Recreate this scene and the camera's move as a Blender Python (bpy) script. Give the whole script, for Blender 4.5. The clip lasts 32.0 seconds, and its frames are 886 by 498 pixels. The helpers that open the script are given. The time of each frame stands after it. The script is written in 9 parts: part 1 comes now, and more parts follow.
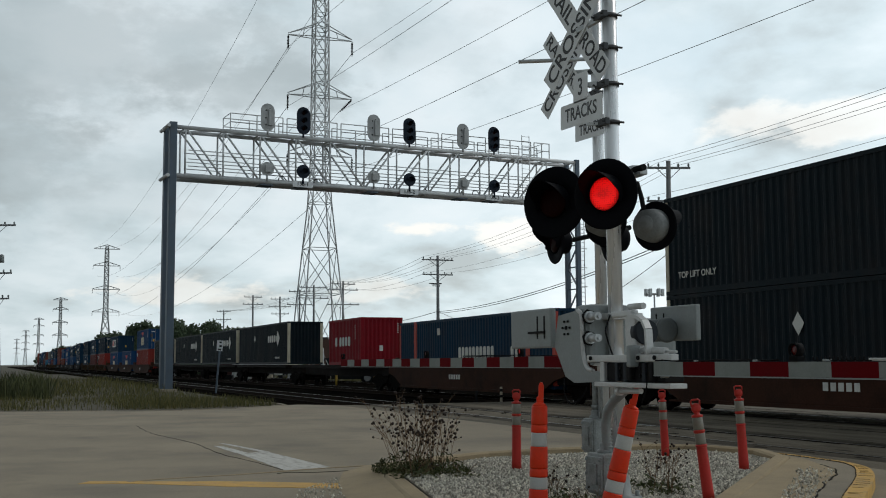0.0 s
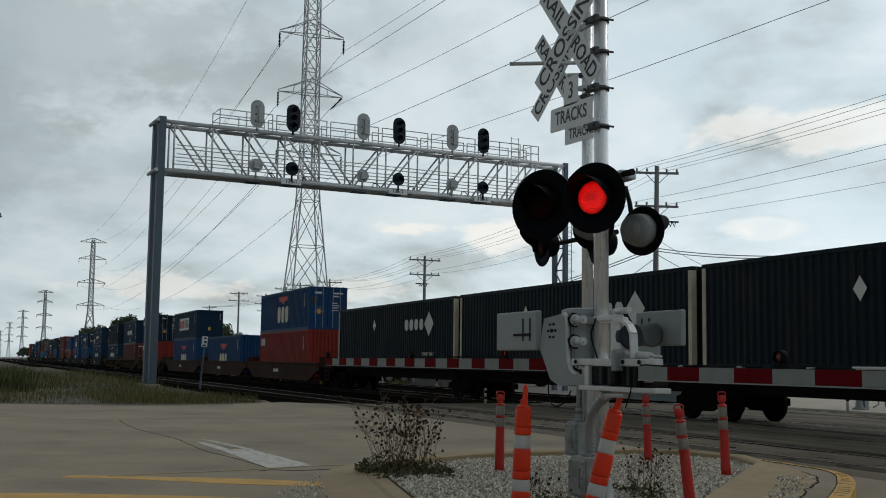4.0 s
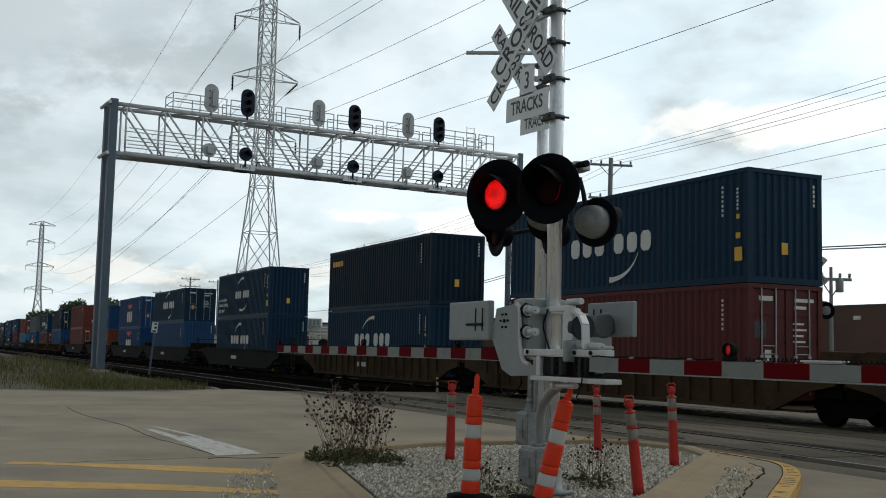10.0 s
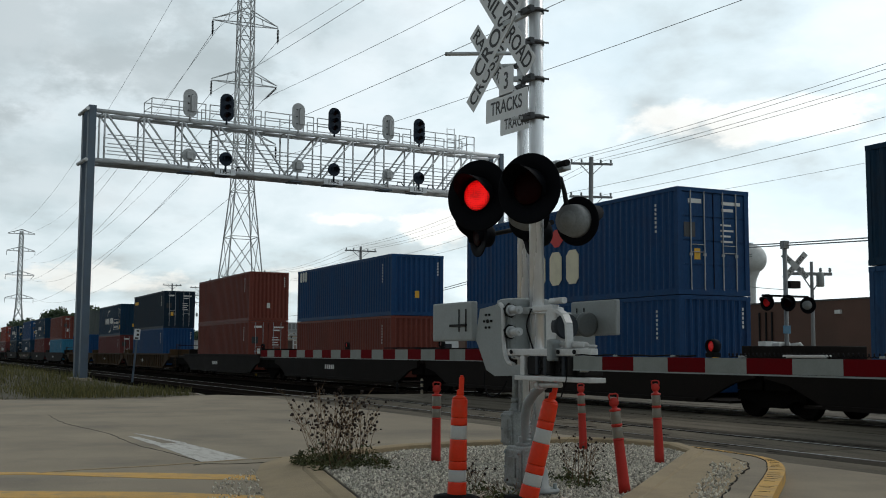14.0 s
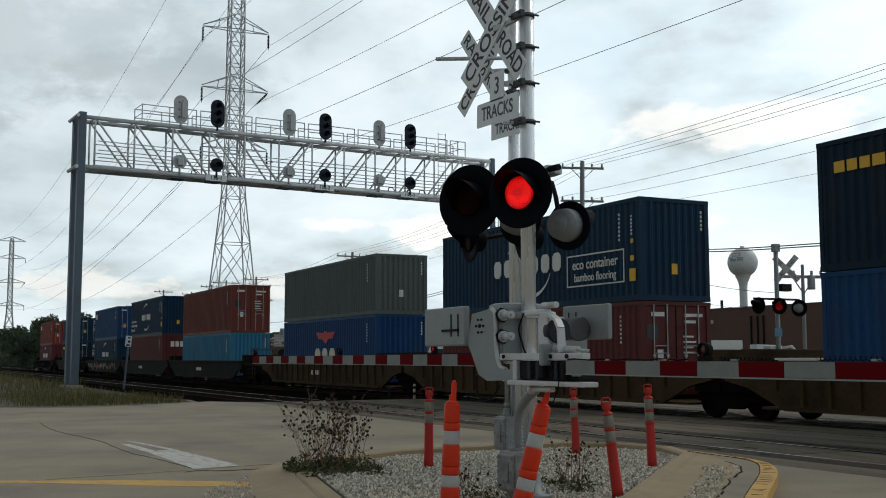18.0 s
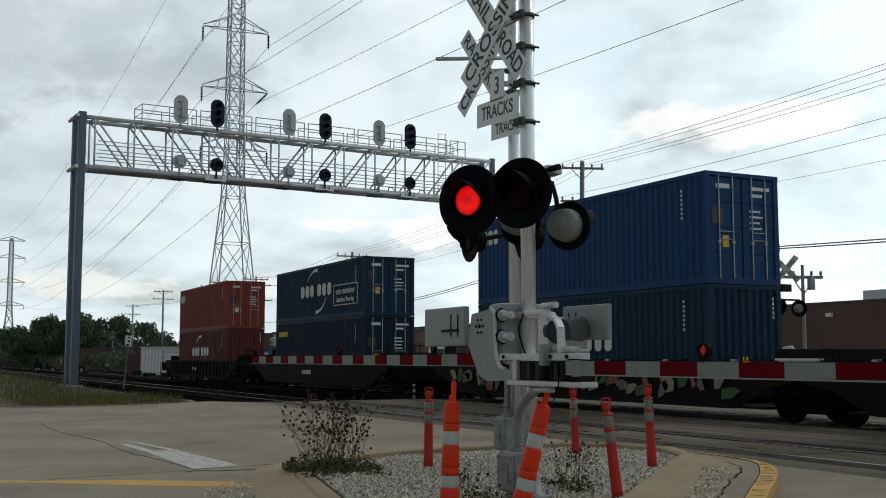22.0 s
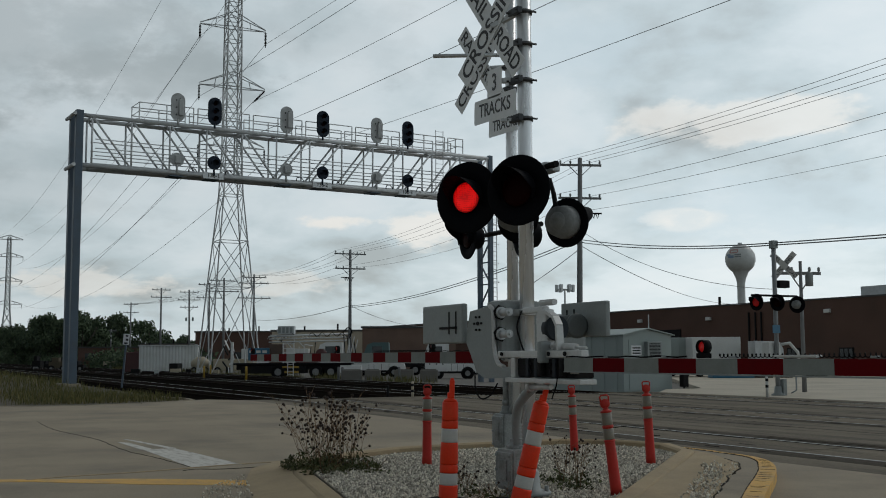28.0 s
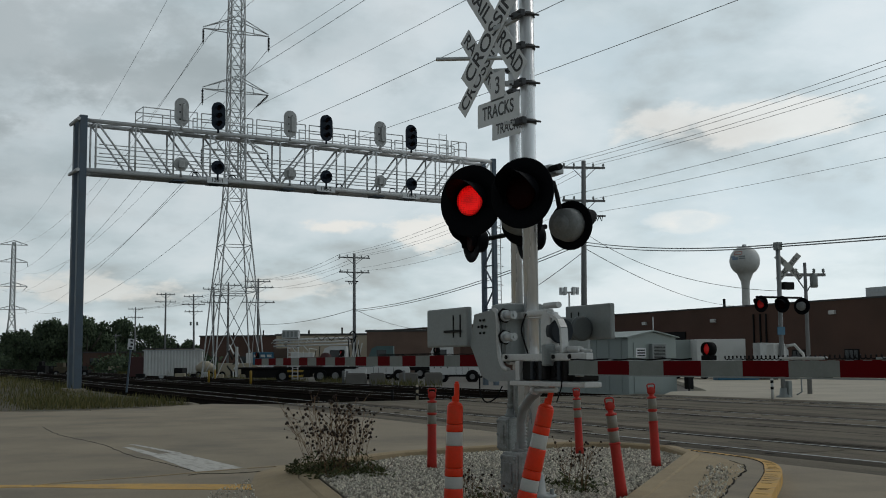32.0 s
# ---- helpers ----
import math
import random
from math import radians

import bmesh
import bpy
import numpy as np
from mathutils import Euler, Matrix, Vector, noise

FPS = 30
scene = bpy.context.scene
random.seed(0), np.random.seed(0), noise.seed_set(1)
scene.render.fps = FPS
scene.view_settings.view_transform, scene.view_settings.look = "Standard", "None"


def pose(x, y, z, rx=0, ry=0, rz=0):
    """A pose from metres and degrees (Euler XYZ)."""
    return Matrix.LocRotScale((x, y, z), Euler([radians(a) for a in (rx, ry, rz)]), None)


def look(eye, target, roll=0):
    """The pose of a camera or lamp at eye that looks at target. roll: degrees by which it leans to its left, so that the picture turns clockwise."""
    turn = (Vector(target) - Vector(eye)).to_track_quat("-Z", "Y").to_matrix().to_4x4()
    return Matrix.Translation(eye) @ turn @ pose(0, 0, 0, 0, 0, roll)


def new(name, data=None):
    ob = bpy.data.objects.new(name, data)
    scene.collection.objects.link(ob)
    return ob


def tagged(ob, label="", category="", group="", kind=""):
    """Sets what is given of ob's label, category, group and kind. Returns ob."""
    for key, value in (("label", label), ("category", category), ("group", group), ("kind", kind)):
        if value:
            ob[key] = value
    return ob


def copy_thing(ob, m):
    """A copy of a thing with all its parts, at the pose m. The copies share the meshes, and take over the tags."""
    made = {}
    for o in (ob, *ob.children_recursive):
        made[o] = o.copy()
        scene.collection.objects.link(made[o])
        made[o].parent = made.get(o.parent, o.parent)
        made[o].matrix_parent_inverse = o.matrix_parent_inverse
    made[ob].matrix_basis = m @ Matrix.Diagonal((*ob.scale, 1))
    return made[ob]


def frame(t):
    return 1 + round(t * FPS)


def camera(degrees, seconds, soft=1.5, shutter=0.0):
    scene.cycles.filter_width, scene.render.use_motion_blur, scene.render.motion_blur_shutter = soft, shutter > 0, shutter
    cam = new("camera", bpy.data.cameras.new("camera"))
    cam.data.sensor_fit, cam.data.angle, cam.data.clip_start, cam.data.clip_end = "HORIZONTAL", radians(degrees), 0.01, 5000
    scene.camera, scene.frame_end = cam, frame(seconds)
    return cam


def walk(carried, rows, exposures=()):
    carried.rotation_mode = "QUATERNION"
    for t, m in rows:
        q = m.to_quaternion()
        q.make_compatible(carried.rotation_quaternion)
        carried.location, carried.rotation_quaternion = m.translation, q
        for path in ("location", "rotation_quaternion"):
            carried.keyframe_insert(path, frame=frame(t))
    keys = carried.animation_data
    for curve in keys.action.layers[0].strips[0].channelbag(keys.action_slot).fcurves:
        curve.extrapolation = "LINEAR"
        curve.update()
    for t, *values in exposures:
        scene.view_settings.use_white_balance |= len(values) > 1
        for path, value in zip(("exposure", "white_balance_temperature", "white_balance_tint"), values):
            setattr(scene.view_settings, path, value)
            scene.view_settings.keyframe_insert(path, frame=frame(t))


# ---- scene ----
# World: x runs along the tracks (the train goes towards +x), y across them, rail tops near z = 0.
EYE = (0.0, 0.0, 1.5)
SECONDS = 32.0
cam = camera(43.81, SECONDS, soft=1.0)
# seconds, the three angles, and the share of SWAY by which the carrier leans
SWAY = Vector((0.075, -0.042, -0.012))
TURNS = [
    (0.0, 95.856, 0.349, 67.856, 1.000),
    (0.5, 95.672, 0.232, 67.831, 0.996),
    (1.0, 95.530, -0.326, 67.927, 0.992),
    (1.5, 95.439, -0.601, 67.974, 0.988),
    (2.0, 95.372, -0.533, 67.793, 0.983),
    (2.5, 95.410, -0.600, 67.556, 0.979),
    (3.0, 95.684, -0.772, 67.405, 0.975),
    (3.5, 95.807, -0.731, 67.282, 0.971),
    (5.5, 95.840, -1.131, 66.225, 0.954),
    (6.0, 95.754, -1.150, 66.040, 0.950),
    (6.5, 95.691, -1.273, 65.795, 0.875),
    (7.0, 95.599, -1.178, 65.574, 0.800),
    (7.5, 95.528, -1.256, 65.461, 0.725),
    (8.0, 95.493, -1.276, 65.335, 0.650),
    (8.5, 95.443, -1.272, 65.081, 0.575),
    (9.0, 95.430, -1.283, 64.943, 0.500),
    (9.5, 95.352, -1.302, 64.807, 0.496),
    (10.0, 95.339, -1.369, 64.618, 0.493),
    (10.5, 95.350, -1.256, 64.560, 0.489),
    (11.0, 95.213, -0.999, 64.478, 0.486),
    (11.5, 95.296, -0.614, 64.169, 0.482),
    (12.0, 95.448, -0.258, 64.045, 0.479),
    (12.5, 95.478, -0.230, 64.053, 0.475),
    (13.0, 95.503, -0.298, 64.038, 0.471),
    (13.5, 95.432, -0.414, 63.900, 0.468),
    (14.0, 95.424, -0.285, 63.792, 0.464),
    (14.5, 95.512, -0.249, 63.730, 0.461),
    (16.5, 95.654, -0.116, 63.438, 0.433),
    (17.0, 95.685, 0.066, 63.359, 0.417),
    (17.5, 95.676, 0.075, 63.353, 0.400),
    (18.0, 95.684, 0.072, 63.393, 0.383),
    (18.5, 95.701, 0.153, 63.422, 0.367),
    (19.0, 95.704, -0.086, 63.438, 0.350),
    (19.5, 95.688, 0.080, 63.354, 0.333),
    (20.0, 95.753, 0.023, 63.344, 0.317),
    (20.5, 95.722, -0.080, 63.368, 0.300),
    (21.0, 95.688, 0.073, 63.352, 0.283),
    (21.5, 95.676, -0.043, 63.326, 0.267),
    (22.0, 95.685, 0.025, 63.381, 0.250),
    (22.5, 95.682, 0.076, 63.398, 0.233),
    (23.0, 95.708, 0.064, 63.422, 0.217),
    (23.5, 95.715, 0.099, 63.441, 0.200),
    (24.0, 95.708, 0.130, 63.451, 0.183),
    (24.5, 95.661, 0.106, 63.443, 0.167),
    (25.0, 95.622, 0.188, 63.417, 0.150),
    (25.5, 95.647, 0.199, 63.428, 0.139),
    (27.5, 95.661, 0.148, 63.286, 0.096),
    (28.0, 95.545, 0.219, 63.295, 0.086),
    (28.5, 95.546, 0.115, 63.317, 0.075),
    (29.0, 95.508, 0.293, 63.444, 0.064),
    (29.5, 95.534, 0.370, 63.402, 0.054),
    (30.0, 95.486, 0.403, 63.333, 0.043),
    (30.5, 95.456, 0.666, 63.459, 0.032),
    (31.0, 95.629, 0.480, 63.530, 0.021),
    (31.5, 95.754, 0.536, 63.541, 0.011),
    (32.0, 95.717, 0.484, 63.529, 0.000),
]
walk(cam, [(t, pose(*(Vector(EYE) + SWAY * k), rx, ry, rz)) for t, rx, ry, rz, k in TURNS],
     exposures=[(0.0, 0.25), (1.0, 0.0), (2.0, 0.0), (3.5, 0.03), (6.0, 0.13), (10.0, 0.39), (14.0, 0.37), (23.5, 0.35), (25.0, 0.15), (27.5, -0.10), (32.0, -0.10)])

# ---- light: high thin overcast, brighter from the far right ----
SUN_AZ, SUN_EL = 98.0, 46.0   # degrees from +x towards +y, and above the horizon
world = bpy.data.worlds.new("overcast_sky")
scene.world = world
world.use_nodes = True
wt = world.node_tree
wt.nodes.clear()


def wnode(kind, **sets):
    n = wt.nodes.new(kind)
    for key, value in sets.items():
        n.inputs[key].default_value = value
    return n


w_out = wt.nodes.new("ShaderNodeOutputWorld")
w_bg = wt.nodes.new("ShaderNodeBackground")
sky = wt.nodes.new("ShaderNodeTexSky")
sky.sky_type = "NISHITA"
sky.sun_disc = False
sky.sun_elevation = radians(SUN_EL)
sky.sun_rotation = radians(90 - SUN_AZ)
sky.air_density, sky.dust_density = 1.0, 2.0
w_coord = wt.nodes.new("ShaderNodeTexCoord")
w_sep = wt.nodes.new("ShaderNodeSeparateXYZ")
wt.links.new(w_coord.outputs["Generated"], w_sep.inputs[0])
# cloud sheet: the view direction carried up to a flat layer
w_up = wt.nodes.new("ShaderNodeMath")
w_up.operation = "ADD"
w_up.inputs[1].default_value = 0.34
w_abs = wt.nodes.new("ShaderNodeMath")
w_abs.operation = "ABSOLUTE"
wt.links.new(w_sep.outputs[2], w_abs.inputs[0])
wt.links.new(w_abs.outputs[0], w_up.inputs[0])
w_div = wt.nodes.new("ShaderNodeVectorMath")
w_div.operation = "DIVIDE"
w_com = wt.nodes.new("ShaderNodeCombineXYZ")
for i in range(3):
    wt.links.new(w_up.outputs[0], w_com.inputs[i])
wt.links.new(w_coord.outputs["Generated"], w_div.inputs[0])
wt.links.new(w_com.outputs[0], w_div.inputs[1])
w_big = wnode("ShaderNodeTexNoise", Scale=2.3, Detail=9.0, Roughness=0.52, Distortion=0.35)
w_thin = wnode("ShaderNodeTexNoise", Scale=6.5, Detail=6.0, Roughness=0.55)
for n in (w_big, w_thin):
    wt.links.new(w_div.outputs[0], n.inputs["Vector"])
w_ramp = wt.nodes.new("ShaderNodeValToRGB")
for e, (p, c) in zip([w_ramp.color_ramp.elements[0], w_ramp.color_ramp.elements[1], w_ramp.color_ramp.elements.new(0.45), w_ramp.color_ramp.elements.new(0.55)],
                     [(0.36, (0.44, 0.495, 0.505, 1)), (0.66, (0.98, 0.97, 0.93, 1)), (0.46, (0.59, 0.69, 0.725, 1)), (0.55, (0.71, 0.80, 0.835, 1))]):
    e.position, e.color = p, c
w_sum = wt.nodes.new("ShaderNodeMath")
w_sum.operation = "MULTIPLY_ADD"
w_sum.inputs[1].default_value = 0.3
wt.links.new(w_thin.outputs[0], w_sum.inputs[0])
w_sc = wt.nodes.new("ShaderNodeMath")
w_sc.operation = "MULTIPLY"
w_sc.inputs[1].default_value = 0.7
wt.links.new(w_big.outputs[0], w_sc.inputs[0])
wt.links.new(w_sc.outputs[0], w_sum.inputs[2])
wt.links.new(w_sum.outputs[0], w_ramp.inputs[0])
# single clouds: (azimuth in degrees, height, half width, half height, colour, strength)
w_az = wt.nodes.new("ShaderNodeMath")
w_az.operation = "ARCTAN2"      # measured from -x, so that the seam lies behind
w_neg = wt.nodes.new("ShaderNodeVectorMath")
w_neg.operation = "SCALE"
w_neg.inputs["Scale"].default_value = -1.0
wt.links.new(w_coord.outputs["Generated"], w_neg.inputs[0])
w_nsep = wt.nodes.new("ShaderNodeSeparateXYZ")
wt.links.new(w_neg.outputs[0], w_nsep.inputs[0])
wt.links.new(w_nsep.outputs[1], w_az.inputs[0])
wt.links.new(w_nsep.outputs[0], w_az.inputs[1])
w_rag = wnode("ShaderNodeTexNoise", Scale=9.0, Detail=7.0, Roughness=0.6)
wt.links.new(w_div.outputs[0], w_rag.inputs["Vector"])
GREYCLOUD, WHITECLOUD, PALEBLUE = (0.405, 0.462, 0.472, 1), (1.0, 0.955, 0.88, 1), (0.61, 0.73, 0.79, 1)
CLOUDS = [(178.0, 0.262, 15.0, 0.060, GREYCLOUD, 0.46), (168.5, 0.238, 6.5, 0.030, GREYCLOUD, 0.55), (161.0, 0.28, 8.0, 0.035, GREYCLOUD, 0.22), (176.0, 0.150, 8.0, 0.05, GREYCLOUD, 0.22), (180.5, 0.175, 5.0, 0.06, GREYCLOUD, 0.4),
          (171.5, 0.064, 5.0, 0.013, WHITECLOUD, 0.5), (159.4, 0.121, 2.2, 0.008, WHITECLOUD, 0.75), (154.0, 0.115, 2.4, 0.016, WHITECLOUD, 0.7),
          (140.6, 0.121, 1.9, 0.010, WHITECLOUD, 0.8), (137.5, 0.205, 6.0, 0.020, WHITECLOUD, 0.55), (161.0, 0.066, 3.0, 0.012, WHITECLOUD, 0.4),
          (146.0, 0.27, 5.0, 0.03, PALEBLUE, 0.55), (134.0, 0.13, 9.0, 0.035, PALEBLUE, 0.6), (149.0, 0.15, 4.0, 0.03, PALEBLUE, 0.45)]


def wmath(op, a, b):
    n = wt.nodes.new("ShaderNodeMath")
    n.operation = op
    for i, v in enumerate((a, b)):
        if isinstance(v, (int, float)):
            n.inputs[i].default_value = v
        else:
            wt.links.new(v, n.inputs[i])
    return n.outputs[0]


w_cloud = w_ramp.outputs[0]
for az, el, wa, we, tone, amount in CLOUDS:
    du = wmath("DIVIDE", wmath("SUBTRACT", w_az.outputs[0], radians(az - 180)), radians(wa))
    dv = wmath("DIVIDE", wmath("SUBTRACT", w_sep.outputs[2], el), we)
    far = wmath("SQRT", wmath("ADD", wmath("MULTIPLY", du, du), wmath("MULTIPLY", dv, dv)), 0.0)
    ragged = wmath("ADD", far, wmath("MULTIPLY", wmath("SUBTRACT", w_rag.outputs[0], 0.5), 2.6))
    fade = wt.nodes.new("ShaderNodeMapRange")
    fade.interpolation_type = "SMOOTHSTEP"
    fade.inputs["From Min"].default_value, fade.inputs["From Max"].default_value = (0.6, 1.15) if tone is WHITECLOUD else (0.45, 1.25)
    fade.inputs["To Min"].default_value, fade.inputs["To Max"].default_value = amount, 0.0
    wt.links.new(ragged, fade.inputs[0])
    blend = wt.nodes.new("ShaderNodeMix")
    blend.data_type = "RGBA"
    blend.inputs["B"].default_value = tone
    wt.links.new(fade.outputs[0], blend.inputs["Factor"])
    wt.links.new(w_cloud, blend.inputs["A"])
    w_cloud = blend.outputs["Result"]
# cloud over a share of clear sky
w_skyk = wt.nodes.new("ShaderNodeMix")
w_skyk.data_type = "RGBA"
w_skyk.inputs["Factor"].default_value = 0.90
w_scale = wt.nodes.new("ShaderNodeVectorMath")
w_scale.operation = "SCALE"
w_scale.inputs["Scale"].default_value = 0.085
wt.links.new(sky.outputs[0], w_scale.inputs[0])
wt.links.new(w_scale.outputs[0], w_skyk.inputs["A"])
wt.links.new(w_cloud, w_skyk.inputs["B"])
# the sheet is dimmed overhead, mostly out of view, to cut the ground's light
w_overhead = wt.nodes.new("ShaderNodeMapRange")
w_overhead.inputs["From Min"].default_value, w_overhead.inputs["From Max"].default_value = 0.30, 0.85
w_overhead.inputs["To Min"].default_value, w_overhead.inputs["To Max"].default_value = 1.0, 0.36
wt.links.new(w_abs.outputs[0], w_overhead.inputs[0])
# and brighter towards the side where the sun stands behind it
w_dot = wt.nodes.new("ShaderNodeVectorMath")
w_dot.operation = "DOT_PRODUCT"
w_dot.inputs[1].default_value = (math.cos(radians(SUN_AZ)), math.sin(radians(SUN_AZ)), 0.0)
wt.links.new(w_coord.outputs["Generated"], w_dot.inputs[0])
w_side = wt.nodes.new("ShaderNodeMapRange")
w_side.inputs["From Min"].default_value, w_side.inputs["From Max"].default_value = -1.0, 1.0
w_side.inputs["To Min"].default_value, w_side.inputs["To Max"].default_value = 0.35, 1.15
wt.links.new(w_dot.outputs["Value"], w_side.inputs[0])
w_both = wt.nodes.new("ShaderNodeMath")
w_both.operation = "MULTIPLY"
wt.links.new(w_overhead.outputs[0], w_both.inputs[0])
wt.links.new(w_side.outputs[0], w_both.inputs[1])
# paler still towards the horizon
w_low = wt.nodes.new("ShaderNodeMapRange")
w_low.inputs["From Min"].default_value, w_low.inputs["From Max"].default_value = 0.0, 0.17
w_low.inputs["To Min"].default_value, w_low.inputs["To Max"].default_value = 1.12, 1.0
wt.links.new(w_abs.outputs[0], w_low.inputs[0])
w_all = wt.nodes.new("ShaderNodeMath")
w_all.operation = "MULTIPLY"
wt.links.new(w_both.outputs[0], w_all.inputs[0])
wt.links.new(w_low.outputs[0], w_all.inputs[1])
w_dim = wt.nodes.new("ShaderNodeVectorMath")
w_dim.operation = "SCALE"
wt.links.new(w_skyk.outputs["Result"], w_dim.inputs[0])
wt.links.new(w_all.outputs[0], w_dim.inputs["Scale"])
wt.links.new(w_dim.outputs[0], w_bg.inputs["Color"])
w_bg.inputs["Strength"].default_value = 1.0
wt.links.new(w_bg.outputs[0], w_out.inputs[0])

sun = new("sun", bpy.data.lights.new("sun", "SUN"))
sun.data.energy, sun.data.angle, sun.data.color = 0.50, radians(25), (1.0, 0.97, 0.92)
sun_dir = Vector((math.cos(radians(SUN_EL)) * math.cos(radians(SUN_AZ)), math.cos(radians(SUN_EL)) * math.sin(radians(SUN_AZ)), math.sin(radians(SUN_EL))))
sun.matrix_world = look(sun_dir * 100, (0, 0, 0))

# ---- materials ----
MATS = {}


def mat(name, color, rough=0.6, metal=0.0, var=0.18, scale=6.0, fine=60.0, bump=0.15, dirt=None, dirt_amt=0.0, dirt_scale=1.2, spec=0.5, island=False, stretch=None):
    """A painted, weathered or mineral surface: two scales of tone, fine relief, dirt patches."""
    if name in MATS:
        return MATS[name]
    m = bpy.data.materials.new(name)
    m.use_nodes = True
    nt = m.node_tree
    b = nt.nodes["Principled BSDF"]
    b.inputs["Roughness"].default_value, b.inputs["Metallic"].default_value = rough, metal
    b.inputs["Specular IOR Level"].default_value = spec
    co = nt.nodes.new("ShaderNodeTexCoord")
    big = nt.nodes.new("ShaderNodeTexNoise")
    big.inputs["Scale"].default_value, big.inputs["Detail"].default_value = scale, 5
    small = nt.nodes.new("ShaderNodeTexNoise")
    small.inputs["Scale"].default_value, small.inputs["Detail"].default_value = fine, 3
    src = co.outputs["Object"]
    if stretch:
        mp = nt.nodes.new("ShaderNodeMapping")
        mp.inputs["Scale"].default_value = stretch
        nt.links.new(src, mp.inputs["Vector"])
        src = mp.outputs[0]
    for n in (big, small):
        nt.links.new(src, n.inputs["Vector"])
    add = nt.nodes.new("ShaderNodeMath")
    add.operation = "ADD"
    nt.links.new(big.outputs[0], add.inputs[0])
    nt.links.new(small.outputs[0], add.inputs[1])
    mr = nt.nodes.new("ShaderNodeMapRange")
    mr.inputs["From Min"].default_value, mr.inputs["From Max"].default_value = 0.6, 1.4
    mr.inputs["To Min"].default_value, mr.inputs["To Max"].default_value = 1 - var, 1 + var
    nt.links.new(add.outputs[0], mr.inputs[0])
    val = mr.outputs[0]
    if island:
        oi = nt.nodes.new("ShaderNodeObjectInfo")
        mo = nt.nodes.new("ShaderNodeMapRange")
        mo.inputs["To Min"].default_value, mo.inputs["To Max"].default_value = 0.85, 1.15
        nt.links.new(oi.outputs["Random"], mo.inputs[0])
        mu = nt.nodes.new("ShaderNodeMath")
        mu.operation = "MULTIPLY"
        nt.links.new(val, mu.inputs[0])
        nt.links.new(mo.outputs[0], mu.inputs[1])
        val = mu.outputs[0]
    sc = nt.nodes.new("ShaderNodeVectorMath")
    sc.operation = "SCALE"
    sc.inputs[0].default_value = color[:3]
    nt.links.new(val, sc.inputs["Scale"])
    col = sc.outputs[0]
    if dirt:
        dn = nt.nodes.new("ShaderNodeTexNoise")
        dn.inputs["Scale"].default_value, dn.inputs["Detail"].default_value, dn.inputs["Roughness"].default_value = dirt_scale, 8, 0.65
        nt.links.new(src, dn.inputs["Vector"])
        dr = nt.nodes.new("ShaderNodeMapRange")
        dr.inputs["From Min"].default_value, dr.inputs["From Max"].default_value = 0.48, 0.72
        dr.inputs["To Max"].default_value = dirt_amt
        nt.links.new(dn.outputs[0], dr.inputs[0])
        mx = nt.nodes.new("ShaderNodeMix")
        mx.data_type = "RGBA"
        mx.inputs["B"].default_value = (*dirt, 1)
        nt.links.new(dr.outputs[0], mx.inputs["Factor"])
        nt.links.new(col, mx.inputs["A"])
        col = mx.outputs["Result"]
    nt.links.new(col, b.inputs["Base Color"])
    rv = nt.nodes.new("ShaderNodeMapRange")
    rv.inputs["To Min"].default_value, rv.inputs["To Max"].default_value = max(0.02, rough - 0.12), min(1, rough + 0.12)
    nt.links.new(big.outputs[0], rv.inputs[0])
    nt.links.new(rv.outputs[0], b.inputs["Roughness"])
    if bump:
        bp = nt.nodes.new("ShaderNodeBump")
        bp.inputs["Strength"].default_value, bp.inputs["Distance"].default_value = bump, 0.02
        nt.links.new(small.outputs[0], bp.inputs["Height"])
        nt.links.new(bp.outputs[0], b.inputs["Normal"])
    MATS[name] = m
    return m


def smooth(pts, n=6):
    """A rounded path through a few points."""
    p = [Vector(q) for q in pts]
    p = [p[0] * 2 - p[1]] + p + [p[-1] * 2 - p[-2]]
    out = []
    for a, b, c, d in zip(p, p[1:], p[2:], p[3:]):
        for i in range(n):
            t = i / n
            out.append(0.5 * (2 * b + (c - a) * t + (2 * a - 5 * b + 4 * c - d) * t * t + (3 * b - a - 3 * c + d) * t ** 3))
    return out + [p[-2]]


def glow(name, color, strength):
    m = bpy.data.materials.new(name)
    m.use_nodes = True
    b = m.node_tree.nodes["Principled BSDF"]
    b.inputs["Base Color"].default_value = (*color, 1)
    b.inputs["Emission Color"].default_value = (*color, 1)
    b.inputs["Emission Strength"].default_value = strength
    return m


GALV = mat("galvanised_steel", (0.52, 0.54, 0.55), 0.45, 0.45, 0.16, 3, 40, 0.08, (0.25, 0.26, 0.26), 0.35, 2)
ALU = mat("mill_aluminium", (0.78, 0.795, 0.81), 0.28, 0.58, 0.12, 3, 30, 0.05, (0.40, 0.41, 0.42), 0.45, 2, stretch=(1.0, 1.0, 0.15))
GREYPAINT = mat("grey_machine_paint", (0.255, 0.28, 0.28), 0.5, 0.1, 0.1, 4, 40, 0.05, (0.2, 0.2, 0.19), 0.4, 3)
DARKSTEEL = mat("dark_steel", (0.012, 0.012, 0.013), 0.7, 0.0, 0.2, 5, 50, 0.1, (0.03, 0.024, 0.018), 0.35, 3, spec=0.12)
BLACKPAINT = mat("black_signal_paint", (0.0045, 0.005, 0.007), 0.7, 0.0, 0.2, 6, 60, 0.05, spec=0.06)
POSTSTEEL = mat("weathered_post_steel", (0.088, 0.122, 0.162), 0.5, 0.1, 0.14, 1.5, 30, 0.06, (0.09, 0.09, 0.09), 0.5, 1.2)
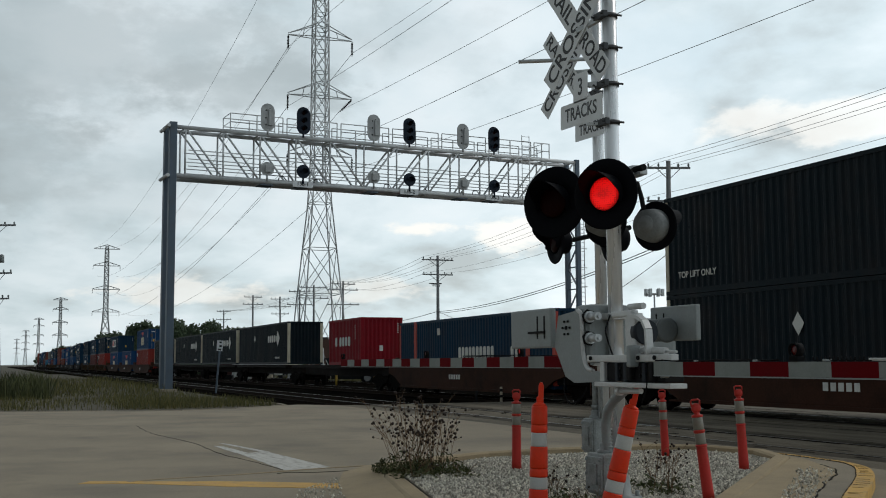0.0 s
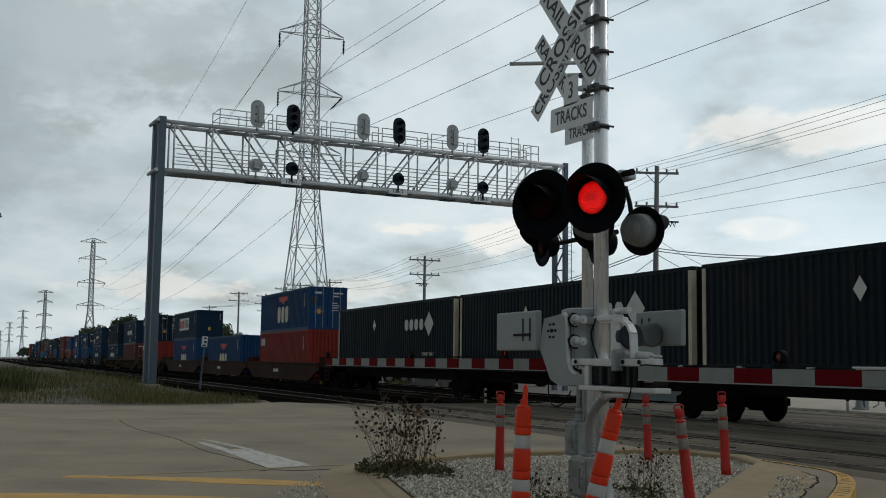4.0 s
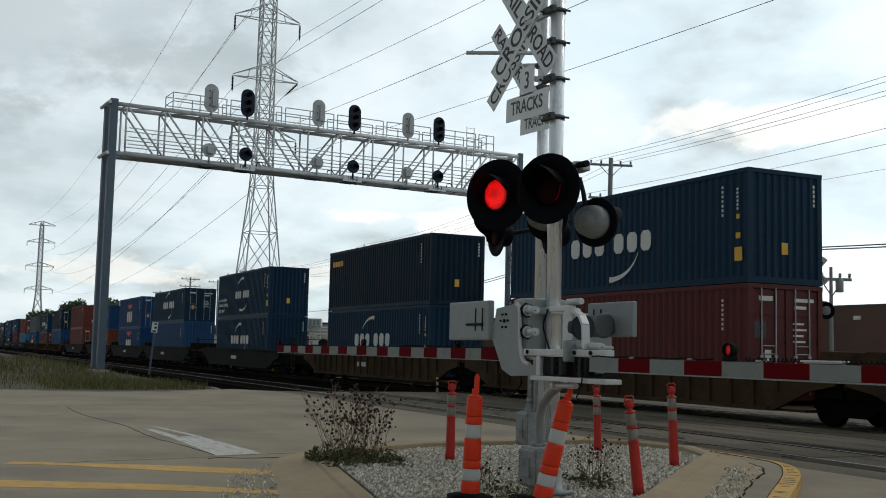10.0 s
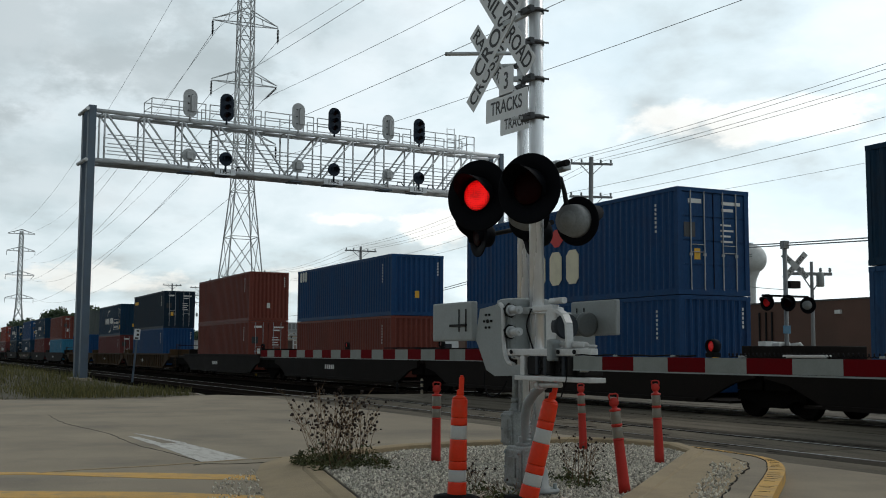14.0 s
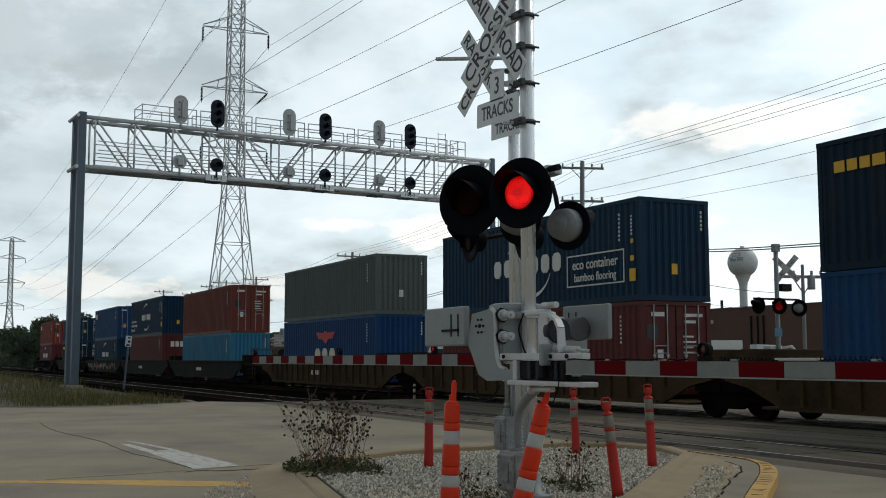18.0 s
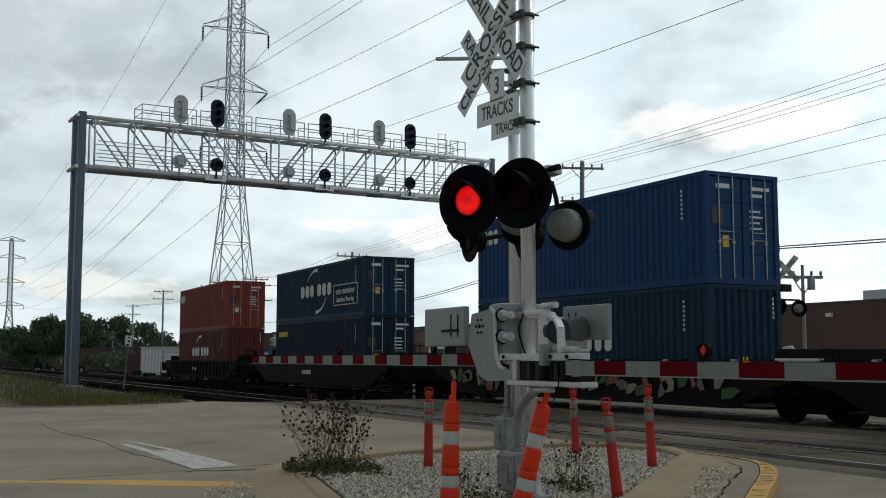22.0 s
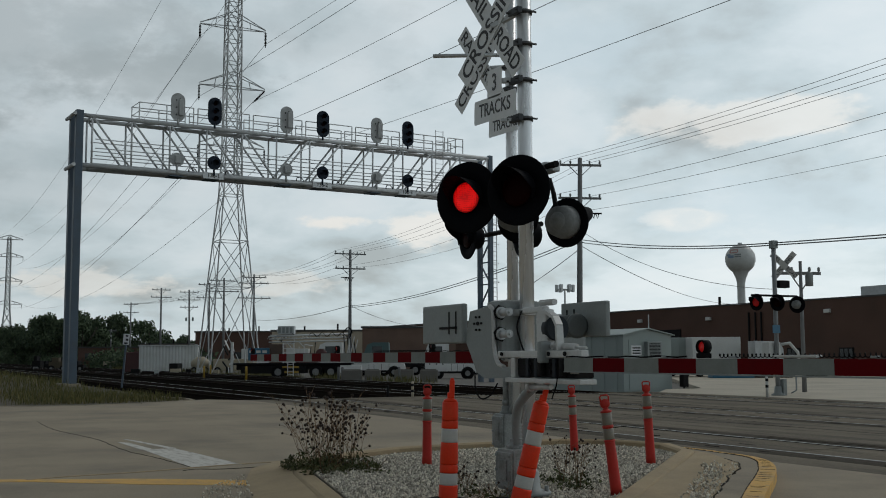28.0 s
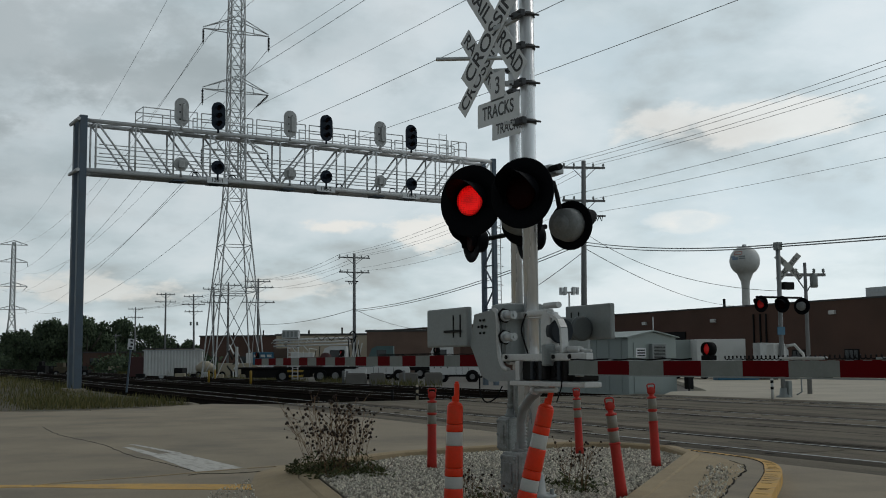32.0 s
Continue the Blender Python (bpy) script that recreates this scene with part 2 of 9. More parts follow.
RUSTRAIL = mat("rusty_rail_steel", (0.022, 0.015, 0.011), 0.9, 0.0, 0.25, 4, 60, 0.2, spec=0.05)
RAILTOP = mat("polished_rail_head", (0.27, 0.26, 0.25), 0.40, 0.95, 0.2, 2, 40, 0.03, (0.10, 0.085, 0.07), 0.6, 0.6, stretch=(0.2, 1, 1))
# Ballast colour lowered for shadow between stones that the flat bed lacks.
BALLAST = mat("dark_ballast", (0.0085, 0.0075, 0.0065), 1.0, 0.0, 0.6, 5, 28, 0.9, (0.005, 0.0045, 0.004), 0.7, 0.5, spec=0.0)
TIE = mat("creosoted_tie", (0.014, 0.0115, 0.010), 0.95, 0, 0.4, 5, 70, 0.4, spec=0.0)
CONCRETE = mat("road_concrete", (0.286, 0.234, 0.164), 0.85, 0, 0.30, 0.5, 45, 0.3, (0.156, 0.132, 0.102), 0.8, 0.45)
LOTSLAB = mat("bleached_lot_concrete", (0.46, 0.41, 0.33), 0.9, 0, 0.2, 0.4, 40, 0.25, (0.30, 0.265, 0.21), 0.6, 0.3)
APRON = mat("kerb_concrete", (0.31, 0.265, 0.20), 0.9, 0, 0.18, 1.5, 60, 0.35, (0.2, 0.17, 0.13), 0.5, 1.1)
KERBTAN = mat("tan_kerb_concrete", (0.36, 0.275, 0.165), 0.9, 0, 0.2, 1.5, 60, 0.4, (0.2, 0.16, 0.11), 0.55, 1.3)
CASTALU = mat("cast_aluminium", (0.56, 0.565, 0.56), 0.45, 0.35, 0.12, 4, 40, 0.06, (0.25, 0.25, 0.24), 0.4, 4)
ASPHALT = mat("worn_asphalt", (0.165, 0.140, 0.106), 0.9, 0, 0.6, 0.8, 45, 0.45, (0.042, 0.037, 0.031), 0.95, 1.3, stretch=(0.22, 1.6, 1.0), spec=0.15)
# Whole yard toned darker, with the parked trucks' shadow in its base colour.
LOT = mat("dusty_yard_gravel", (0.14, 0.13, 0.115), 0.95, 0, 0.18, 0.4, 30, 0.4, (0.07, 0.065, 0.058), 0.6, 0.2)
SOIL = mat("dry_soil", (0.085, 0.07, 0.045), 0.95, 0, 0.3, 1.5, 30, 0.6, (0.045, 0.045, 0.025), 0.8, 0.12)
WHITEPAINT = mat("worn_white_road_paint", (0.55, 0.53, 0.49), 0.8, 0, 0.12, 3, 60, 0.15, (0.24, 0.21, 0.165), 0.95, 5.0, stretch=(0.5, 2.0, 1.0))
YELLOWPAINT = mat("worn_yellow_road_paint", (0.62, 0.36, 0.085), 0.8, 0, 0.2, 3, 60, 0.15, (0.27, 0.215, 0.145), 0.62, 4.0)
# Bed colour kept darker than the chips, as the shadow between them.
GRAVELBED = mat("limestone_gravel_bed", (0.20, 0.18, 0.15), 0.95, 0, 0.45, 14, 50, 1.0, (0.22, 0.2, 0.17), 0.5, 1.5)
ORANGE = mat("faded_orange_plastic", (0.50, 0.030, 0.022), 0.5, 0, 0.10, 3, 40, 0.04, (0.30, 0.06, 0.035), 0.5, 5, spec=0.3)
BRIGHTORANGE = mat("fluorescent_orange_plastic", (0.80, 0.040, 0.007), 0.45, 0, 0.08, 3, 40, 0.04, (0.45, 0.08, 0.03), 0.4, 6, spec=0.3)
BANDGREY = mat("aged_reflective_sheeting", (0.22, 0.205, 0.17), 0.35, 0.2, 0.15, 8, 60, 0.05)
BANDWHITE = mat("white_reflective_sheeting", (0.50, 0.50, 0.48), 0.35, 0.0, 0.08, 8, 60, 0.05, (0.4, 0.38, 0.35), 0.4, 4)
SIGNWHITE = mat("white_sign_sheeting", (0.74, 0.76, 0.78), 0.4, 0.0, 0.05, 4, 50, 0.02, (0.5, 0.5, 0.48), 0.35, 3)
SIGNBLACK = mat("black_sign_letter", (0.015, 0.015, 0.017), 0.45, 0, 0.1, 4, 50, 0.0)
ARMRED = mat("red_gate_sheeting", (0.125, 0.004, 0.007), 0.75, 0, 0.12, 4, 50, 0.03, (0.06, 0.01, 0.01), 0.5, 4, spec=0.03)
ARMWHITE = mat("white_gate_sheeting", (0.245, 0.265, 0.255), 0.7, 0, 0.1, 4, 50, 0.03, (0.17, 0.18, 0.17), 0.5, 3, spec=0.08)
# Wood lightened, standing in for haze over the distant poles.
WOODPOLE = mat("hazed_pole_wood", (0.20, 0.205, 0.21), 0.9, 0, 0.2, 2, 40, 0.3)
TOWERSTEEL = mat("lattice_tower_steel", (0.52, 0.53, 0.535), 0.6, 0.1, 0.12, 2, 20, 0.0)
WIRE = mat("line_wire", (0.28, 0.29, 0.30), 0.6, 0.3, 0.05, 1, 5, 0.0)
RUBBER = mat("black_rubber", (0.006, 0.006, 0.007), 0.85, 0, 0.2, 5, 60, 0.1, spec=0.12)
LENSDARK = mat("unlit_red_lens", (0.012, 0.001, 0.001), 0.5, 0, 0.1, 10, 90, 0.1, spec=0.05)
LEDSMALL = glow("lit_arm_lamp", (0.5, 0.008, 0.008), 0.16)
GLASS = mat("dark_window_glass", (0.02, 0.025, 0.03), 0.08, 0, 0.1, 3, 20, 0.0, spec=0.8)

# ---- mesh helpers ----
def B(bm, x0, x1, y0, y1, z0, z1, bevel=0.0):
    """A box between two corners, its edges broken a little."""
    vs = [bm.verts.new(p) for p in ((x0, y0, z0), (x1, y0, z0), (x1, y1, z0), (x0, y1, z0), (x0, y0, z1), (x1, y0, z1), (x1, y1, z1), (x0, y1, z1))]
    fs = [bm.faces.new([vs[i] for i in f]) for f in ((3, 2, 1, 0), (4, 5, 6, 7), (0, 1, 5, 4), (1, 2, 6, 5), (2, 3, 7, 6), (3, 0, 4, 7))]
    if bevel:
        bmesh.ops.bevel(bm, geom=list({e for f in fs for e in f.edges}), offset=bevel, segments=2, affect="EDGES", profile=0.6)
    return bm


def rod(bm, a, b, r0, r1=None, seg=10, caps=True):
    """A round bar from a to b, tapering from r0 to r1."""
    a, b = Vector(a), Vector(b)
    r1 = r0 if r1 is None else r1
    d = (b - a).normalized()
    u = d.orthogonal().normalized()
    v = d.cross(u)
    ring = []
    for p, r in ((a, r0), (b, r1)):
        ring.append([bm.verts.new(p + (u * math.cos(2 * math.pi * i / seg) + v * math.sin(2 * math.pi * i / seg)) * r) for i in range(seg)])
    for i in range(seg):
        j = (i + 1) % seg
        f = bm.faces.new((ring[0][i], ring[0][j], ring[1][j], ring[1][i]))
        f.smooth = seg >= 8
    if caps:
        bm.faces.new(ring[0][::-1])
        bm.faces.new(ring[1])
    return bm


def bar(bm, a, b, w, h=None):
    """A square bar from a to b."""
    a, b = Vector(a), Vector(b)
    h = w if h is None else h
    d = (b - a).normalized()
    u = d.cross(Vector((0, 0, 1)))
    u = u.normalized() if u.length > 1e-4 else Vector((1, 0, 0))
    v = u.cross(d)
    q = [[bm.verts.new(p + u * sx * w / 2 + v * sy * h / 2) for sx, sy in ((-1, -1), (1, -1), (1, 1), (-1, 1))] for p in (a, b)]
    for i in range(4):
        j = (i + 1) % 4
        bm.faces.new((q[0][i], q[0][j], q[1][j], q[1][i]))
    bm.faces.new(q[0][::-1])
    bm.faces.new(q[1])
    return bm


def lathe(bm, profile, axis="z", seg=24, at=(0, 0, 0), caps=True):
    """Turns a profile of (radius, height) round an axis."""
    at = Vector(at)
    rings = []
    for r, h in profile:
        ring = []
        for i in range(seg):
            c, s = r * math.cos(2 * math.pi * i / seg), r * math.sin(2 * math.pi * i / seg)
            p = {"z": (c, s, h), "y": (s, h, c), "x": (h, c, s)}[axis]
            ring.append(bm.verts.new(at + Vector(p)))
        rings.append(ring)
    for a, b in zip(rings, rings[1:]):
        for i in range(seg):
            j = (i + 1) % seg
            f = bm.faces.new((a[i], a[j], b[j], b[i]))
            f.smooth = True
    if caps:
        bm.faces.new(rings[0][::-1])
        bm.faces.new(rings[-1])
    return bm


def prism(bm, outline, z0, z1):
    """A flat outline of (x, y) pulled up from z0 to z1."""
    lo = [bm.verts.new((x, y, z0)) for x, y in outline]
    hi = [bm.verts.new((x, y, z1)) for x, y in outline]
    n = len(outline)
    bm.faces.new(lo[::-1])
    bm.faces.new(hi)
    for i in range(n):
        j = (i + 1) % n
        bm.faces.new((lo[i], lo[j], hi[j], hi[i]))
    return bm


def tube(bm, pts, r, seg=8):
    """A bent pipe or cable through points."""
    pts = [Vector(p) for p in pts]
    rings = []
    u = None
    for i, p in enumerate(pts):
        d = (pts[min(i + 1, len(pts) - 1)] - pts[max(i - 1, 0)]).normalized()
        u = d.orthogonal().normalized() if u is None else (u - d * u.dot(d)).normalized()
        v = d.cross(u)
        rings.append([bm.verts.new(p + (u * math.cos(2 * math.pi * k / seg) + v * math.sin(2 * math.pi * k / seg)) * r) for k in range(seg)])
    for a, b in zip(rings, rings[1:]):
        for k in range(seg):
            j = (k + 1) % seg
            f = bm.faces.new((a[k], a[j], b[j], b[k]))
            f.smooth = True
    bm.faces.new(rings[0][::-1])
    bm.faces.new(rings[-1])
    return bm


def done(name, bm, material):
    bmesh.ops.recalc_face_normals(bm, faces=bm.faces[:])
    me = bpy.data.meshes.new(name)
    bm.to_mesh(me)
    bm.free()
    me.materials.append(material)
    return me


def part(name, bm, material, parent, label=""):
    ob = new(name, done(name, bm, material))
    ob.parent = parent
    if label:
        ob["label"] = label
    return ob


def piece(name, mesh, parent, m=None):
    """A part that shares its mesh with its like."""
    ob = new(name, mesh)
    ob.parent = parent
    if m is not None:
        ob.matrix_basis = m
    return ob


def thing(name, m, label, category, group="", kind=""):
    ob = new(name)
    ob.empty_display_size = 0.2
    ob.matrix_basis = m
    return tagged(ob, label, category, group, kind)


def single(name, bm, material, m, label, category, group="", kind=""):
    ob = new(name, done(name, bm, material))
    ob.matrix_basis = m
    return tagged(ob, label, category, group, kind)


def words(name, text, size, material, parent, m, squeeze=1.0, depth=0.003, width=None):
    """Flat raised letters from the built-in font, as a mesh part. They read along x, upright along y."""
    cu = bpy.data.curves.new(name, "FONT")
    cu.body, cu.size, cu.extrude, cu.align_x, cu.align_y = text, size, depth, "CENTER", "CENTER"
    cu.offset = size * 0.012
    tmp = new(name + "_curve", cu)
    dg = bpy.context.evaluated_depsgraph_get()
    me = bpy.data.meshes.new_from_object(tmp.evaluated_get(dg))
    bpy.data.objects.remove(tmp)
    bpy.data.curves.remove(cu)
    me.materials.clear()
    me.materials.append(material)
    if width:
        xs = [v.co.x for v in me.vertices]
        squeeze = width / (max(xs) - min(xs))
    ob = new(name, me)
    ob.parent = parent
    ob.matrix_basis = m @ Matrix.Diagonal((squeeze, 1, 1, 1))
    return ob


BM = bmesh.new

# ---- the ground, road, kerbs and tracks ----
TRACK_Y = (13.35, 19.70, 25.95)
CROSS_X0, CROSS_X1 = -37.5, 16.0      # the crossing lies between these


def setting(name, bm, material, label, category):
    return single(name, bm, material, Matrix(), label, category, kind="structure")


def sheet(name, x0, x1, y0, y1, z, material, label, category, step=None):
    bm = BM()
    nx, ny = (1, 1) if not step else (max(1, int((x1 - x0) / step)), max(1, int((y1 - y0) / step)))
    vs = [[bm.verts.new((x0 + (x1 - x0) * i / nx, y0 + (y1 - y0) * j / ny, z)) for j in range(ny + 1)] for i in range(nx + 1)]
    for i in range(nx):
        for j in range(ny):
            bm.faces.new((vs[i][j], vs[i + 1][j], vs[i + 1][j + 1], vs[i][j + 1]))
    return setting(name, bm, material, label, category)


sheet("ground", -4000, 4000, -4000, 4000, -0.42, SOIL, "dry weedy soil reaching out to the horizon", "ground")
bm = BM()
prism(bm, [(-42.6, -60), (30, -60), (30, 11.2), (CROSS_X0, 11.2), (-38.9, 10.2), (-38.4, 9.65), (-37.4, 8.55), (-36.55, 7.45), (-35.9, 5.6), (-36.1, 4.3), (-36.8, 3.2), (-38.6, -2), (-39.6, -8)], -0.42, 0.0)
road = setting("road", bm, CONCRETE, "pale worn concrete road with stains and cracks", "road")
bm = BM()
prism(bm, [(CROSS_X0 + 1, 28.2), (30, 28.2), (30, 160), (-10, 160), (-10, 74.5), (-84, 74.5), (-84, 64), (-39.8, 33.2), (-39.6, 31)], -0.42, -0.01)
setting("road_far", bm, LOTSLAB, "concrete road running on beyond the tracks", "road")
bm = BM()
prism(bm, [(-128, 29.2), (-37.2, 29.2), (-36.2, 31.2), (-30.2, 60.2), (-10.2, 60.2), (-10.2, 110), (-128, 110)], -0.42, -0.22)
setting("yard_ground", bm, LOT, "dusty gravel yard beside the railway, toned dark for truck shadow", "ground")
# verge
bm = BM()
prism(bm, [(-180, -40), (-41.8, -40), (-39.8, -8), (-38.7, -2), (-36.95, 3.2), (-36.25, 4.3), (-36.05, 5.6), (-36.7, 7.4), (-37.5, 8.4), (-38.5, 9.5), (-40.5, 9.75), (-180, 10.2)], -0.42, -0.05)
setting("verge", bm, SOIL, "weedy dry grass verge beside the road", "verge")
bm = BM()
KERB_LINE = [(-40.9, -20), (-39.7, -8), (-38.65, -2), (-36.87, 3.2), (-36.17, 4.3), (-35.97, 5.6), (-36.62, 7.42), (-37.45, 8.48), (-38.45, 9.6), (-40.1, 9.78), (-43.2, 9.2)]
for a, b in zip(KERB_LINE, KERB_LINE[1:]):
    bar(bm, (*a, -0.2), (*b, -0.2), 0.14, 0.43)
setting("kerb", bm, APRON, "low pale concrete kerb along the verge", "kerb")


def ballast_bed():
    bm = BM()
    y0, y1 = 10.1, 29.3
    for a, b in ((-900, CROSS_X0 - 0.1), (CROSS_X1 + 0.1, 260)):
        n = 60
        prof = [(y0, -0.42), (y0 + 0.9, -0.19), (y1 - 1.0, -0.19), (y1, -0.42)]
        rings = []
        for i in range(n + 1):
            x = a + (b - a) * i / n
            rings.append([bm.verts.new((x, y + 0.06 * noise.noise((x * 0.7, y, 0)), z)) for y, z in prof])
        for r, s in zip(rings, rings[1:]):
            for k in range(len(prof) - 1):
                bm.faces.new((r[k], r[k + 1], s[k + 1], s[k]))
    return setting("ballast", bm, BALLAST, "dark crushed stone ballast under the tracks", "ballast")


ballast_bed()
RAIL_PROFILE = [(-0.07, -0.18), (0.07, -0.18), (0.07, -0.165), (0.012, -0.145), (0.012, -0.05), (0.036, -0.035), (0.036, 0.0), (-0.036, 0.0), (-0.036, -0.035), (-0.012, -0.05), (-0.012, -0.145), (-0.07, -0.165)]


def rail_mesh():
    bm = BM()
    ends = [[bm.verts.new((x, y, z)) for y, z in RAIL_PROFILE] for x in (-900, 260)]
    n = len(RAIL_PROFILE)
    for i in range(n):
        j = (i + 1) % n
        bm.faces.new((ends[0][i], ends[0][j], ends[1][j], ends[1][i]))
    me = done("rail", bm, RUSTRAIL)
    me.materials.append(RAILTOP)
    for p in me.polygons:
        if p.center.z > -0.004:
            p.material_index = 1
    return me


RAIL = rail_mesh()


def panel_mesh(name, width):
    bm = BM()
    B(bm, 0.012, 2.42, 0, width, -0.3, -0.004, 0.012)
    return done(name, bm, PANEL)


PANEL = mat("crossing_panel_concrete", (0.165, 0.139, 0.104), 0.9, 0, 0.6, 0.9, 40, 0.45, (0.045, 0.039, 0.032), 0.95, 1.3, island=True, stretch=(0.25, 1.6, 1.0), spec=0.15)
GAUGE_PANEL, FIELD_PANEL = panel_mesh("gauge_panel", 1.30), panel_mesh("field_panel", 0.55)
FIELD_PANEL.materials[0] = mat("oily_timber_panel", (0.085, 0.073, 0.058), 0.95, 0, 0.6, 1.5, 40, 0.45, (0.15, 0.128, 0.098), 0.6, 1.2, island=True, stretch=(0.25, 1.6, 1.0), spec=0.05)
for k, y in enumerate(TRACK_Y):
    track = thing("railway_track", Matrix.Translation((0, y, 0)), "steel rails on dark timber ties, polished running surfaces", "railway track", "three main tracks", "structure")
    for side in (-0.7525, 0.7525):
        piece("rail", RAIL, track, Matrix.Translation((0, side, 0)))
    for side in (-0.7525, 0.7525):
        for a, b in ((0.038, 0.10), (-0.10, -0.038)):
            if (side < 0) == (b < 0):
                a, b = a * 0.62, b
            bm = BM()
            B(bm, CROSS_X0, CROSS_X1, side + a, side + b, -0.15, -0.012)
            part("flangeway_seal", bm, RUBBER, track, "black rubber strip beside the rail")
    bm = BM()
    x = -300.0
    while x < 60:
        if not (CROSS_X0 - 0.3 < x < CROSS_X1 + 0.3):
            j = random.uniform(-0.06, 0.06)
            B(bm, x - 0.11, x + 0.11, -1.3 + j, 1.3 + j, -0.34, -0.17 + random.uniform(-0.01, 0.01))
        x += 0.55
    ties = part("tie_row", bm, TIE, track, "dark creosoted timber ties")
    ties["kind"] = "stuff"
    n = int((CROSS_X1 - CROSS_X0) / 2.43)
    for i in range(n):
        x = CROSS_X0 + i * 2.43
        tilt = lambda: pose(0, 0, random.uniform(-0.006, 0.003), random.uniform(-0.15, 0.15), random.uniform(-0.1, 0.1), 0)
        piece("gauge_panel", GAUGE_PANEL, track, Matrix.Translation((x, -0.65, 0)) @ tilt())
        piece("field_panel", FIELD_PANEL, track, Matrix.Translation((x, -1.345, 0)) @ tilt())
        piece("field_panel", FIELD_PANEL, track, Matrix.Translation((x, 0.80, 0)) @ tilt())
for j, (a, b) in enumerate(((11.2, TRACK_Y[0] - 1.35), (TRACK_Y[0] + 1.36, TRACK_Y[1] - 1.36), (TRACK_Y[1] + 1.36, TRACK_Y[2] - 1.36), (TRACK_Y[2] + 1.36, 28.2))):
    bm = BM()
    B(bm, CROSS_X0, CROSS_X1 + 14 * (j in (0, 3)), a, b, -0.42, -0.002)
    setting("road_between_tracks", bm, ASPHALT, "dark patched asphalt between the tracks of the crossing", "road")

# lifting slots in the panels and tar seams along the crossing
SEAMTAR = mat("dull_seam_tar", (0.030, 0.027, 0.023), 0.95, 0, 0.5, 3, 60, 0.3, spec=0.05)
bm = BM()
slots = random.Random(12)
for y in TRACK_Y:
    for off in (-1.05, -0.35, 0.35, 1.08):
        x = CROSS_X0 + slots.uniform(0.5, 1.5)
        while x < CROSS_X1 - 1:
            if slots.random() < 0.75:
                B(bm, x, x + slots.uniform(0.22, 0.38), y + off - 0.035, y + off + 0.035, -0.012, 0.0005)
            x += 1.215 if abs(off) > 0.5 else 2.43
setting("lifting_slot_row", bm, SEAMTAR, "dark lifting slots in the crossing panels", "slot")["kind"] = "stuff"
bm = BM()
for k in range(34):
    y = slots.uniform(12.0, 27.6)
    if min(abs(y - q) for q in TRACK_Y) < 1.5 and k % 3:
        continue
    x = slots.uniform(CROSS_X0 + 0.4, CROSS_X1 - 7)
    end = x + slots.uniform(2.5, 7.0)
    w, sl = slots.uniform(0.008, 0.028), slots.uniform(-0.012, 0.012)
    while x < end:
        q = x + 0.35
        wob = lambda u: y + sl * (u - end) + 0.09 * noise.noise((u * 0.8, y, 2.0))
        bar(bm, (x, wob(x), -0.001), (q, wob(q), -0.001), max(0.005, w * (1 + 1.2 * noise.noise((x * 2, y, 7.0)))), 0.006)
        x = q
setting("tar_seam", bm, SEAMTAR, "dark tar seams along the crossing", "crack")["kind"] = "stuff"

# road paint, 4 mm proud
def paint(name, pts, z, material, label):
    bm = BM()
    prism(bm, pts, z - 0.004, z + 0.004)
    return setting(name, bm, material, label, "road marking")


for pts in ([(-20.88, 3.94), (-20.6, 4.06), (-18.42, 4.33), (-18.42, 4.2)], [(-20.2, 3.72), (-20.0, 3.86), (-18.42, 3.95), (-18.42, 3.76)],
            [(-18.4, 3.78), (-18.4, 4.3), (-15.2, 4.5), (-15.17, 3.78)]):
    paint("stop_line", pts, 0.0, WHITEPAINT, "worn white stop line across the lanes")
paint("yellow_line", [(-14.85, 1.15), (-14.62, 1.62), (-14.04, 2.86), (-13.21, 4.04), (-12.7, 3.88), (-13.42, 2.74), (-14.36, 1.60), (-14.6, 1.0)], 0.0, YELLOWPAINT, "worn yellow edge line on concrete")
paint("yellow_line", [(-13.4, -0.6), (-12.93, 0.87), (-12.11, 2.52), (-11.04, 3.82), (-10.85, 3.78), (-11.6, 2.41), (-12.33, 0.83), (-12.7, -0.6)], 0.0, YELLOWPAINT, "worn yellow edge line on concrete")
# ---- the train ----
SPEED = 20.3          # m/s towards +x
TRAIN_Y = TRACK_Y[1]
MOVERS = []           # (thing, x at 0 s, y, z)
PAINT = {
    "navy": (0.006, 0.032, 0.066), "blue": (0.010, 0.054, 0.150), "black_blue": (0.005, 0.019, 0.036), "umax": (0.004, 0.011, 0.016),
    "red": (0.25, 0.030, 0.022), "bright_red": (0.24, 0.007, 0.015), "rust": (0.165, 0.042, 0.029), "maroon": (0.115, 0.028, 0.026),
    "orange_red": (0.235, 0.046, 0.030), "grey": (0.105, 0.12, 0.115), "light_blue": (0.035, 0.175, 0.28), "steel_blue": (0.022, 0.07, 0.16),
}
for key, c in PAINT.items():
    mat("container_" + key, c, 0.55, 0.0, 0.24, 1.2, 18, 0.08, (0.045, 0.032, 0.026), 0.32, 1.1, spec=0.13, stretch=(1.0, 1.0, 0.45))
MARKWHITE = mat("container_white_mark", (0.68, 0.68, 0.64), 0.6, 0, 0.08, 5, 40, 0.0, (0.35, 0.33, 0.3), 0.5, 2.5)
MARKCREAM = mat("container_cream_mark", (0.72, 0.66, 0.48), 0.6, 0, 0.08, 5, 40, 0.0, (0.4, 0.35, 0.28), 0.4, 2.5)
